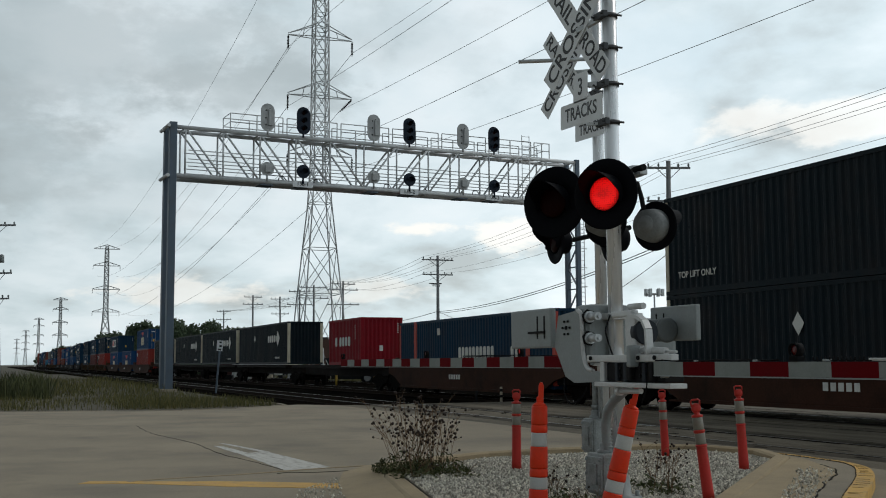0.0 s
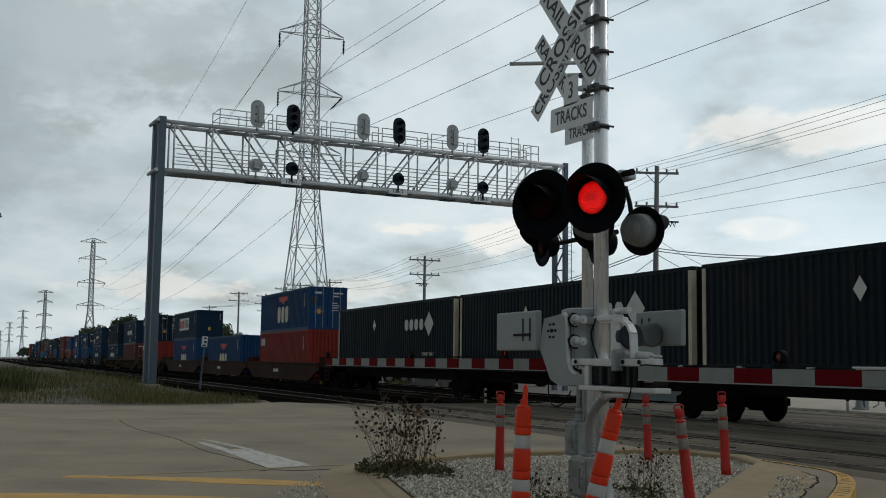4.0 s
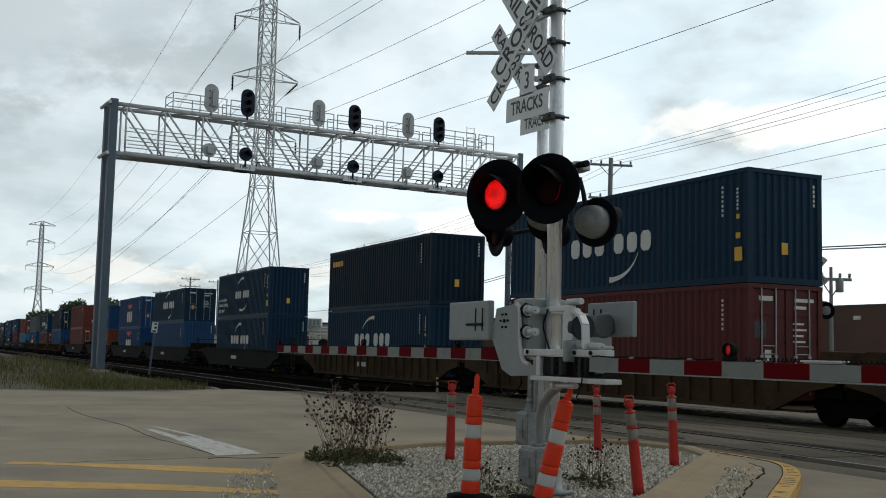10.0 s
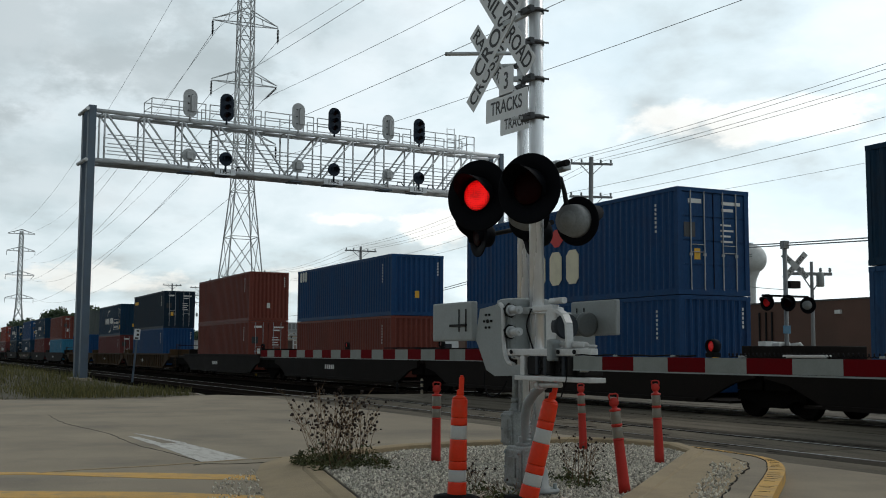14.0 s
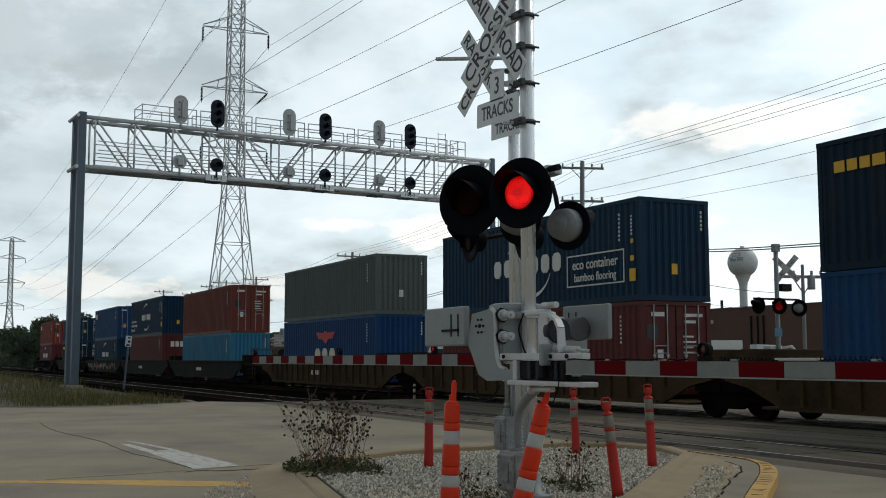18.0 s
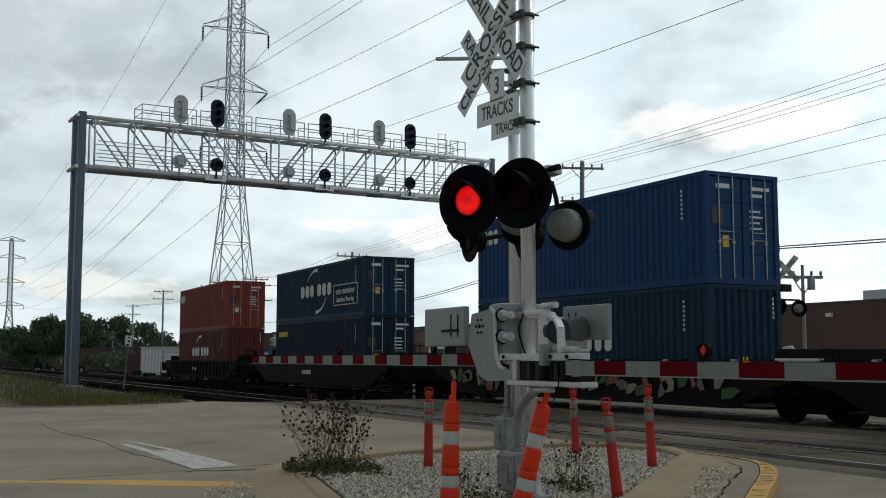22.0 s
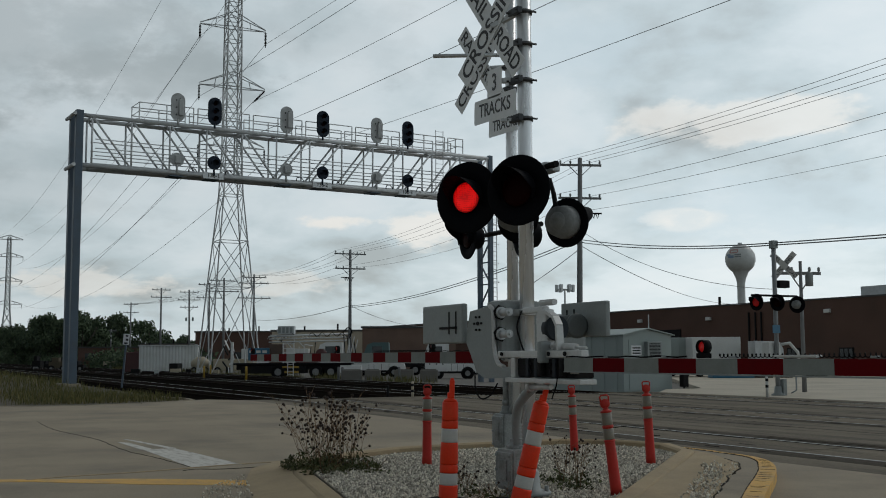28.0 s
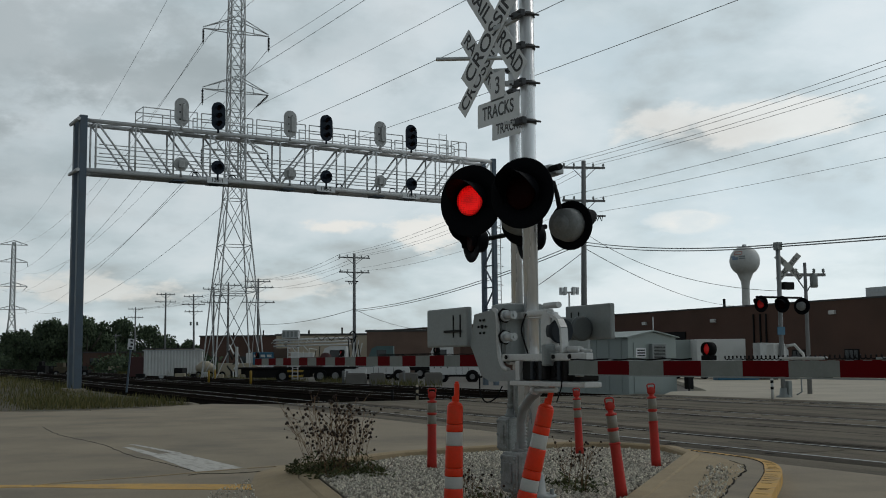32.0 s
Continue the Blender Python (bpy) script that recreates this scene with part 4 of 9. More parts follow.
BOLSTER = done("bolster", bm, UNDERDARK)


def bogie(car, x):
    b = piece("bogie", BOLSTER, car, Matrix.Translation((x, 0, 0)))
    for sy in (-1, 1):
        piece("side_frame", SIDEFRAME, b, Matrix.Translation((0, sy * 1.0 + 0.08, 0)) @ pose(0, 0, 0, 90, 0, 0))
        for sx in (-0.9, 0.9):
            piece("wheel", WHEEL, b, Matrix.Translation((sx, sy * 0.7525, 0.46)) @ pose(0, 0, 0, 0, 0, 0 if sy < 0 else 180))


def well_car(s, front, rear, coupler_f, coupler_r, color, ribs):
    """One well unit. front, rear: metres from its middle to its ends."""
    mid = s - FT40 / 2 if s < -140 else s - FT53 / 2
    m = MATS[color]
    car = thing("well_car", Matrix.Translation((mid, TRAIN_Y, 0)), "grimy %s steel well car carrying containers" % color[4:], "railway car", "cars of the train")
    hw = 8.45
    for sy in (-1, 1):
        bm = BM()
        out = [(-hw - 0.7, 0.95), (-hw - 0.7, 1.28), (hw + 0.7, 1.28), (hw + 0.7, 0.95), (hw - 0.1, 0.80), (hw - 1.3, 0.30), (-hw + 1.3, 0.30), (-hw + 0.1, 0.80)]
        y0, y1 = sorted((sy * 1.32, sy * 1.42))
        lo = [bm.verts.new((x, y0, z)) for x, z in out]
        hi = [bm.verts.new((x, y1, z)) for x, z in out]
        bm.faces.new(lo)
        bm.faces.new(hi[::-1])
        for i in range(len(out)):
            j = (i + 1) % len(out)
            bm.faces.new((lo[i], lo[j], hi[j], hi[i]))
        side = part("side_sill", bm, m, car)
        bm = BM()
        B(bm, -hw - 0.7, hw + 0.7, *sorted((sy * 1.28, sy * 1.49)), 1.28, 1.40, 0.015)
        part("top_chord", bm, m, side)
        bm = BM()
        B(bm, -hw + 1.4, hw - 1.4, *sorted((sy * 1.422, sy * 1.50)), 0.30, 0.40)
        part("bottom_chord", bm, m, side)
        if ribs:
            for i in range(19):
                x = -hw + 1.1 + i * (2 * hw - 2.2) / 18
                low = 0.40 if abs(x) < hw - 1.4 else 0.75
                piece("rib", shared(("rib", sy, low), lambda bm: B(bm, -0.05, 0.05, *sorted((sy * 1.422, sy * 1.49)), low, 1.276), m), side, Matrix.Translation((x, 0, 0)))
    bm = BM()
    B(bm, -hw + 0.4, hw - 0.4, -1.25, 1.25, 0.30, 0.36)
    part("well_floor", bm, m, car)
    for sgn, end, cp in ((1, front, coupler_f), (-1, rear, coupler_r)):
        bm = BM()
        xe = sgn * (end - 0.05)
        xa, xb = sorted((sgn * (hw - 0.05), xe))
        B(bm, xa, xb, -1.3, 1.3, 1.12, 1.26, 0.02)
        B(bm, xa, xb, -0.35, 0.35, 0.78, 1.12)
        B(bm, *sorted((sgn * hw, sgn * (hw + 0.35))), -1.2, 1.2, 1.26, 1.72, 0.03)
        plat = part("end_platform", bm, m, car)
        # Dark skirts and block added, standing in for shade over the bogie.
        for sy in (-1, 1):
            bm = BM()
            B(bm, xa, xb, *sorted((sy * 1.24, sy * 1.31)), 0.66, 1.12, 0.02)
            part("end_skirt", bm, UNDERDARK, plat, "black skirt added to darken the space over the bogie")
        bm = BM()
        B(bm, xa, xb, -0.9, 0.9, 0.55, 0.80)
        part("brake_rigging", bm, UNDERDARK, plat)
        if cp:
            bm = BM()
            B(bm, *sorted((xe, xe + sgn * 0.35)), -0.12, 0.12, 0.72, 0.98, 0.03)
            part("coupler", bm, DARKSTEEL, plat)
            bm = BM()
            for yy in (-1.28, 1.28):
                tube(bm, [(xe - sgn * 0.1, yy, 1.25), (xe - sgn * 0.1, yy, 2.1), (xe - sgn * 0.55, yy, 2.1), (xe - sgn * 0.55, yy, 1.25)], 0.02, 6)
            tube(bm, [(xe - sgn * 0.1, -1.28, 2.0), (xe - sgn * 0.1, 1.28, 2.0)], 0.02, 6)
            part("handrail", bm, m, plat)
            lad = BM()
            for i in range(4):
                rod(lad, (xe - sgn * 0.1, -1.44, 0.45 + i * 0.25), (xe - sgn * 0.6, -1.44, 0.45 + i * 0.25), 0.015, seg=6)
            for q in (0.1, 0.6):
                bar(lad, (xe - sgn * q, -1.42, 0.35), (xe - sgn * q, -1.42, 1.25), 0.03)
            part("step_ladder", lad, m, plat)
            if sgn > 0:
                wh = BM()
                lathe(wh, [(0.25, -0.02), (0.28, -0.015), (0.28, 0.015), (0.25, 0.02)], "x", 16, (xe - 0.25, 0.5, 1.8))
                rod(wh, (xe - 0.25, 0.5, 1.26), (xe - 0.25, 0.5, 1.8), 0.03, seg=6)
                part("brake_wheel", wh, DARKSTEEL, plat)
            bogie(car, sgn * (end - 1.75))
        elif sgn < 0:
            bogie(car, -end)
    bm = BM()
    for i in range(5):
        B(bm, -1.3 + i * 0.26, -1.12 + i * 0.26, -1.426, -1.42, 0.75, 0.95)
    part("stencilled_number", bm, MARKWHITE, car)["kind"] = "stuff"
    MOVERS.append((car, mid, TRAIN_Y, 0.0))
    return car


SPRAY = [mat("sprayed_" + k, c, 0.7, 0, 0.3, 2, 25, 0.05, (0.03, 0.025, 0.02), 0.5, 2.5, spec=0.1) for k, c in
         (("cream", (0.26, 0.22, 0.16)), ("green", (0.06, 0.12, 0.06)), ("pink", (0.24, 0.09, 0.08)), ("grey", (0.15, 0.15, 0.15)))]


def graffiti(car, seed):
    """Angular sprayed patches along the near side of a car."""
    rng = random.Random(seed)
    for i in range(34):
        x, z = -7.4 + i * 0.44 + rng.uniform(-0.12, 0.12), rng.uniform(0.62, 1.0)
        w, h, lean = rng.uniform(0.14, 0.34), rng.uniform(0.14, 0.30), rng.uniform(-0.2, 0.2)
        out = [(x - w * 0.6, z - h), (x + w * 0.5, z - h * rng.uniform(0.6, 1.0)), (x + w + lean, z + h * rng.uniform(0.2, 0.6)), (x + w * 0.3 + lean, z + h), (x - w + lean, z + h * rng.uniform(0.4, 0.9))]
        bm = BM()
        bm.faces.new([bm.verts.new((a, -1.506, min(1.27, b))) for a, b in out])
        part("sprayed_patch", bm, SPRAY[i % 4], car)


gaps = [a - b for a, b in zip(UNIT_S, UNIT_S[1:])]
for i, s in enumerate(UNIT_S):
    gf = gaps[i - 1] if i else 22.6
    gr = gaps[i] if i < len(gaps) else 22.4
    tone = "car_brown" if i < 3 else "car_ochre" if i in (3, 4, 5, 11, 12, 13) else "car_dark"
    unit = well_car(s, gf / 2, gr / 2, gf > 21.5, gr > 21.5, tone, i in (3, 4, 5, 11, 12, 13, 18))
    if i == 16:
        graffiti(unit, 6)
well_car(-11.6, 11.6, 11.6, True, True, "car_brown", False)
well_car(-34.9, 11.6, 9.0, True, False, "car_brown", False)


def spine_car(mid, front, rear, end_bogie):
    car = thing("spine_car", Matrix.Translation((mid, TRAIN_Y, 0)), "grimy dark steel spine car, narrow centre beam", "railway car", "cars of the train")
    m = MATS["car_dark"]
    bm = BM()
    B(bm, -rear + 0.05, front - 0.05, -0.3, 0.3, 0.72, 1.15, 0.02)
    part("centre_beam", bm, m, car)
    for x in (-7.6, -2.5, 2.5, 7.6):
        bm = BM()
        B(bm, x - 0.3, x + 0.3, -1.3, 1.3, 1.15, 1.355, 0.02)
        part("cross_arm", bm, m, car)
    bm = BM()
    B(bm, -rear + 0.4, front - 0.4, -1.36, -1.26, 1.18, 1.33)
    B(bm, -rear + 0.4, front - 0.4, 1.26, 1.36, 1.18, 1.33)
    part("side_rail", bm, m, car)
    bogie(car, -rear)
    if end_bogie:
        bogie(car, front - 1.9)
    MOVERS.append((car, mid, TRAIN_Y, 0.0))


spine_car(-61.5, 8.8, 10.6, True)
for i, s in enumerate((-73.3, -90.35, -107.0, -123.7)):
    spine_car(s - FT53 / 2, 8.45 if i else 8.4, 8.4, False)

# red marker on the last car
bm = BM()
B(bm, -0.1, 0.1, -0.15, 0.15, 0.0, 0.42, 0.02)
marker = thing("end_of_train_lamp", Matrix.Translation((UNIT_S[-1] - FT40 / 2 - 11.35, TRAIN_Y - 0.4, 0.98)), "small red lamp on the last coupler", "lamp")
part("housing", bm, YELLOWPAINT, marker)
bm = BM()
lathe(bm, [(0.07, 0), (0.075, 0.02), (0.05, 0.06), (0.02, 0.07)], "z", 12, (0, 0, 0.42))
part("red_light", bm, LEDSMALL, marker)
MOVERS.append((marker, UNIT_S[-1] - FT40 / 2 - 11.35, TRAIN_Y - 0.4, 0.98))

# ---- island, masts and gates ----
ISLAND = [(-13.75, 4.75), (-14.35, 5.55), (-14.9, 6.6), (-15.1, 8.0), (-15.05, 9.6), (-14.6, 10.35), (-13.4, 10.6), (-12.45, 10.25), (-8.6, 6.35), (-7.3, 4.9), (-7.6, 3.7), (-8.9, 3.55), (-10.2, 3.85), (-12.9, 4.45)]


def shrink(poly, d):
    cx, cy = sum(p[0] for p in poly) / len(poly), sum(p[1] for p in poly) / len(poly)
    out = []
    n = len(poly)
    for i in range(n):
        a, b, c = Vector(poly[i - 1]), Vector(poly[i]), Vector(poly[(i + 1) % n])
        e = ((b - a).normalized() + (c - b).normalized()).normalized()
        nrm = Vector((-e.y, e.x))
        if nrm.dot(Vector((cx, cy)) - b) < 0:
            nrm = -nrm
        out.append(tuple(b + nrm * d))
    return out


KERB_TOP = (0.13, 0.19, 0.19, 0.19, 0.19, 0.19, 0.19, 0.17, 0.15, 0.105, 0.10, 0.10, 0.10, 0.105)


def kerb_ring():
    bm = BM()
    n = len(ISLAND)
    outs = [(shrink(ISLAND, -0.02), None), (shrink(ISLAND, 0.0), -0.05), (shrink(ISLAND, 0.05), -0.008), (shrink(ISLAND, 0.20), 0.0), (shrink(ISLAND, 0.24), -0.025), (shrink(ISLAND, 0.25), None)]
    rings = [[bm.verts.new((x, y, -0.2 if dz is None else max(0.07, KERB_TOP[i] + dz) + 0.006 * noise.noise((x, y, 3)))) for i, (x, y) in enumerate(poly)] for poly, dz in outs]
    for a, b in zip(rings, rings[1:]):
        for i in range(n):
            j = (i + 1) % n
            bm.faces.new((a[i], a[j], b[j], b[i]))
    return setting("island_kerb", bm, KERBTAN, "rounded tan concrete kerb round the gravel island", "kerb")


kerb_ring()
INNER = shrink(ISLAND, 0.25)
bm = BM()
prism(bm, INNER, -0.3, 0.095)
setting("island_bed", bm, GRAVELBED, "bed of limestone gravel, toned down for shadow between chips", "gravel bed")


def inside(x, y, poly):
    hit, n = False, len(poly)
    for i in range(n):
        (x0, y0), (x1, y1) = poly[i], poly[(i + 1) % n]
        if (y0 > y) != (y1 > y) and x < (x1 - x0) * (y - y0) / (y1 - y0) + x0:
            hit = not hit
    return hit


def stones(name, count, poly, z, r0, r1, material, label):
    rng = random.Random(5)
    vs, fs = [], []
    xs, ys = [p[0] for p in poly], [p[1] for p in poly]
    base = [(1, 0, 0), (-1, 0, 0), (0, 1, 0), (0, -1, 0), (0, 0, 1), (0, 0, -1)]
    tri = [(0, 2, 4), (2, 1, 4), (1, 3, 4), (3, 0, 4), (2, 0, 5), (1, 2, 5), (3, 1, 5), (0, 3, 5)]
    made = 0
    while made < count:
        x, y = rng.uniform(min(xs), max(xs)), rng.uniform(min(ys), max(ys))
        if not inside(x, y, poly):
            continue
        made += 1
        r = rng.uniform(r0, r1)
        q = Euler((rng.uniform(0, 6), rng.uniform(0, 6), rng.uniform(0, 6))).to_matrix()
        k = len(vs)
        for p in base:
            v = q @ Vector((p[0] * rng.uniform(0.7, 1.2), p[1] * rng.uniform(0.6, 1.0), p[2] * rng.uniform(0.5, 0.9))) * r
            vs.append((x + v.x, y + v.y, z + rng.uniform(-0.3, 0.6) * r + v.z))
        fs += [tuple(k + i for i in t) for t in tri]
    me = bpy.data.meshes.new(name)
    me.from_pydata(vs, [], fs)
    me.materials.append(material)
    ob = new(name, me)
    return tagged(ob, label, "gravel", kind="stuff")


def per_island(name, dark, light):
    m = bpy.data.materials.new(name)
    m.use_nodes = True
    nt = m.node_tree
    g = nt.nodes.new("ShaderNodeNewGeometry")
    r = nt.nodes.new("ShaderNodeValToRGB")
    r.color_ramp.elements[0].color, r.color_ramp.elements[1].color = (*dark, 1), (*light, 1)
    nt.links.new(g.outputs["Random Per Island"], r.inputs[0])
    b = nt.nodes["Principled BSDF"]
    b.inputs["Roughness"].default_value = 0.9
    nt.links.new(r.outputs[0], b.inputs["Base Color"])
    return m


CHIPS = per_island("limestone_chips", (0.22, 0.20, 0.165), (0.86, 0.80, 0.68))
stones("gravel", 24000, INNER, 0.100, 0.009, 0.027, CHIPS, "loose pale limestone chips on the island")
# the raised apron at the island's far corner, with its painted edge
EDGE = [tuple(p) for p in smooth([(-6.6, 5.9), (-8.06, 7.41), (-8.78, 8.15), (-9.55, 8.96), (-10.24, 9.64), (-10.93, 10.18), (-11.51, 10.45), (-12.16, 10.56), (-12.85, 10.62), (-13.5, 10.6)], 5)]
BACK = [(-13.4, 10.55), (-12.4, 10.2), (-11.4, 9.2), (-10.2, 7.95), (-8.6, 6.33), (-7.3, 4.9)]
bm = BM()
prism(bm, EDGE + BACK, -0.2, 0.135)
setting("island_apron", bm, CONCRETE, "grey concrete apron with a rounded painted edge", "pavement")
TAN_EDGE = [(-13.0, 10.42), (-12.2, 10.28), (-11.43, 9.9), (-10.96, 9.69), (-10.4, 9.2), (-9.79, 8.54), (-8.91, 7.63), (-8.3, 7.0), (-6.95, 5.45)]
bm = BM()
prism(bm, BACK[::-1] + TAN_EDGE, 0.1, 0.142)
setting("island_slab", bm, KERBTAN, "tan worn concrete slab beside the island", "pavement")
bm = BM()
for a, b in zip(TAN_EDGE[2:], TAN_EDGE[3:]):
    a, b = Vector(a), Vector(b)
    for k in range(5):
        p, q = a.lerp(b, k / 5), a.lerp(b, (k + 1) / 5)
        j = Vector((noise.noise((p.x * 3, p.y * 3, 1)), noise.noise((p.x * 3, p.y * 3, 5)))) * 0.06
        j2 = Vector((noise.noise((q.x * 3, q.y * 3, 1)), noise.noise((q.x * 3, q.y * 3, 5)))) * 0.06
        bar(bm, (*(p + j), 0.141), (*(q + j2), 0.139), max(0.006, 0.014 + 0.022 * noise.noise((p.x * 5, p.y * 5, 9))), 0.010)
setting("slab_crack", bm, SEAMTAR, "dark broken joint along the slab", "crack")
bm = BM()
inner = [Vector(p) for p in EDGE]
rim, rin = [], []
for i, p in enumerate(inner):
    d = (inner[min(i + 1, len(inner) - 1)] - inner[max(i - 1, 0)]).normalized()
    nrm = Vector((d.y, -d.x)) if Vector((d.y, -d.x)).dot(Vector((-10.5, 8.0)) - p) > 0 else Vector((-d.y, d.x))
    rim.append(p - nrm * 0.006)
    width = 0.10 + 0.10 * min(1.0, max(0.0, (p.x + 11.6) / 1.2))
    rin.append(p + nrm * width)
rows = [[bm.verts.new((q.x, q.y, z)) for q in line] for line, z in ((rim, 0.02), (rim, 0.141), (rin, 0.144), (rin, 0.12))]
for r0, r1 in zip(rows, rows[1:]):
    for i in range(len(r0) - 1):
        bm.faces.new((r0[i], r0[i + 1], r1[i + 1], r1[i]))
setting("yellow_kerb_line", bm, YELLOWPAINT, "worn yellow paint on the apron's rounded edge", "road marking")
bm = BM()
chip = random.Random(3)
for i in range(len(rim) - 1):
    steps = max(1, int((rim[i + 1] - rim[i]).length / 0.115))
    for k in range(steps):
        if chip.random() < 0.4:
            continue
        f = (k + chip.uniform(0.2, 0.8)) / steps
        a, b = rim[i].lerp(rim[i + 1], f), rin[i].lerp(rin[i + 1], f + chip.uniform(-0.1, 0.1))
        lo, hi = chip.uniform(0.08, 0.3), chip.uniform(0.75, 0.97)
        bar(bm, (*a.lerp(b, lo), 0.1425), (*a.lerp(b, hi), 0.1445), chip.uniform(0.002, 0.006), 0.004)
for a, b in zip(rin, rin[1:]):
    for k in range(3):
        if chip.random() < 0.75:
            bar(bm, (*a.lerp(b, k / 3), 0.140), (*a.lerp(b, (k + 1) / 3), 0.140), chip.uniform(0.006, 0.018), 0.008)
setting("paint_crack", bm, SEAMTAR, "fine cracks across the yellow paint", "crack")["kind"] = "stuff"
# the flush slab before the island, sloping down to the gutter
bm = BM()
near = [ISLAND[i] for i in (1, 0, 13, 12, 11, 10)]
off = [(-15.35, 5.0), (-14.6, 4.45), (-13.2, 3.95), (-10.4, 3.25), (-8.9, 2.95), (-7.4, 3.0)]
ra = [bm.verts.new((x, y, KERB_TOP[i] - 0.02)) for (x, y), i in zip(near, (1, 0, 13, 12, 11, 10))]
rb = [bm.verts.new((x, y, 0.004)) for x, y in off]
rc = [bm.verts.new((x, y, -0.1)) for x, y in off]
for r0, r1 in ((ra, rb), (rb, rc)):
    for i in range(len(near) - 1):
        bm.faces.new((r0[i], r0[i + 1], r1[i + 1], r1[i]))
setting("island_gutter", bm, KERBTAN, "tan concrete slab sloping from the island to the road", "pavement")
stones("loose_gravel", 420, [(-13.9, 4.15), (-13.1, 3.95), (-10.4, 3.25), (-10.4, 2.6), (-12.6, 3.3)], 0.010, 0.006, 0.018, CHIPS, "stray gravel chips in the gutter")
stones("loose_gravel", 240, [(-8.45, 6.75), (-10.0, 8.25), (-11.0, 9.15), (-10.75, 9.25), (-9.6, 8.25), (-8.2, 6.9)], 0.15, 0.012, 0.026, CHIPS, "stray gravel chips on the slab")
stones("loose_gravel", 160, [(-8.2, 6.95), (-9.7, 8.45), (-10.8, 9.6), (-11.2, 9.5), (-9.9, 8.2), (-8.4, 6.8)], 0.148, 0.006, 0.018, CHIPS, "stray gravel chips on the slab")
bm = BM()
line = smooth([(-14.55, 1.6, 0.002), (-14.73, 2.06, 0.002), (-14.86, 3.03, 0.002), (-15.14, 3.99, 0.002), (-15.29, 4.67, 0.002), (-15.36, 5.3, 0.002), (-15.3, 6.2, 0.002)], 3)
for a, b in zip(line, line[1:]):
    bar(bm, a, b, 0.07, 0.010)
setting("gutter_line", bm, KERBTAN, "thin faded yellow line along the gutter", "road marking")
# long thin cracks in the slab
CRACKFILL = mat("dusty_crack_fill", (0.075, 0.066, 0.052), 0.95, 0, 0.5, 3, 60, 0.3, spec=0.05)
for pts in ([(-27.66, 3.24), (-24.45, 3.18), (-21.17, 3.5), (-18.39, 3.5), (-16.81, 3.66), (-15.25, 3.78)], [(-14.75, 3.55), (-14.85, 3.75), (-14.7, 4.05), (-14.75, 4.6), (-15.1, 5.1)]):
    bm = BM()
    fine = smooth([(x, y, 0.004 if x > -14.9 else 0.001) for x, y in pts], 9)
    fine = [p + Vector((0, 0.05 * noise.noise((p.x * 2.2, 1.0, 0.0)), 0)) for p in fine]
    for a, b in zip(fine, fine[1:]):
        bar(bm, a, b, max(0.006, 0.013 + 0.02 * noise.noise((a.x * 3, 4.0, 0.0))), 0.008)
    setting("road_crack", bm, CRACKFILL, "dark crack in the concrete", "crack")

TURN_X = pose(0, 0, 0, 90, 0, 0)    # upright, facing -y
FLASHERS = []
HALF, FIRST = 0.5955, 0.45          # the flash: half its period and the first change


def flash(lens, base, lit_first):
    """The two-sided lens, one side lit and one dark, turns over at each change."""
    rows, ang, t, k = [], 0.0 if lit_first else 180.0, 0.0, 0
    turn = lambda a: base @ pose(0, 0, 0, 0, 0, a)
    rows.append((0.0, turn(ang)))
    while True:
        t = FIRST + HALF * k
        if t > SECONDS - 0.15:
            break
        t = round(t * FPS) / FPS
        rows.append((t - 2 / FPS, turn(ang)))
        rows.append((t - 1 / FPS, turn(ang)))
        rows.append((t, turn(ang + 80)))
        rows.append((t + 1 / FPS, turn(ang + 168)))
        ang += 180
        rows.append((t + 2 / FPS, turn(ang)))
        rows.append((t + 3 / FPS, turn(ang)))
        k += 1
    rows.append((SECONDS, turn(ang)))
    walk(lens, rows)


LAMPGREY = mat("aged_grey_lamp_housing", (0.22, 0.23, 0.23), 0.55, 0.1, 0.2, 6, 40, 0.05, (0.08, 0.08, 0.08), 0.6, 6)


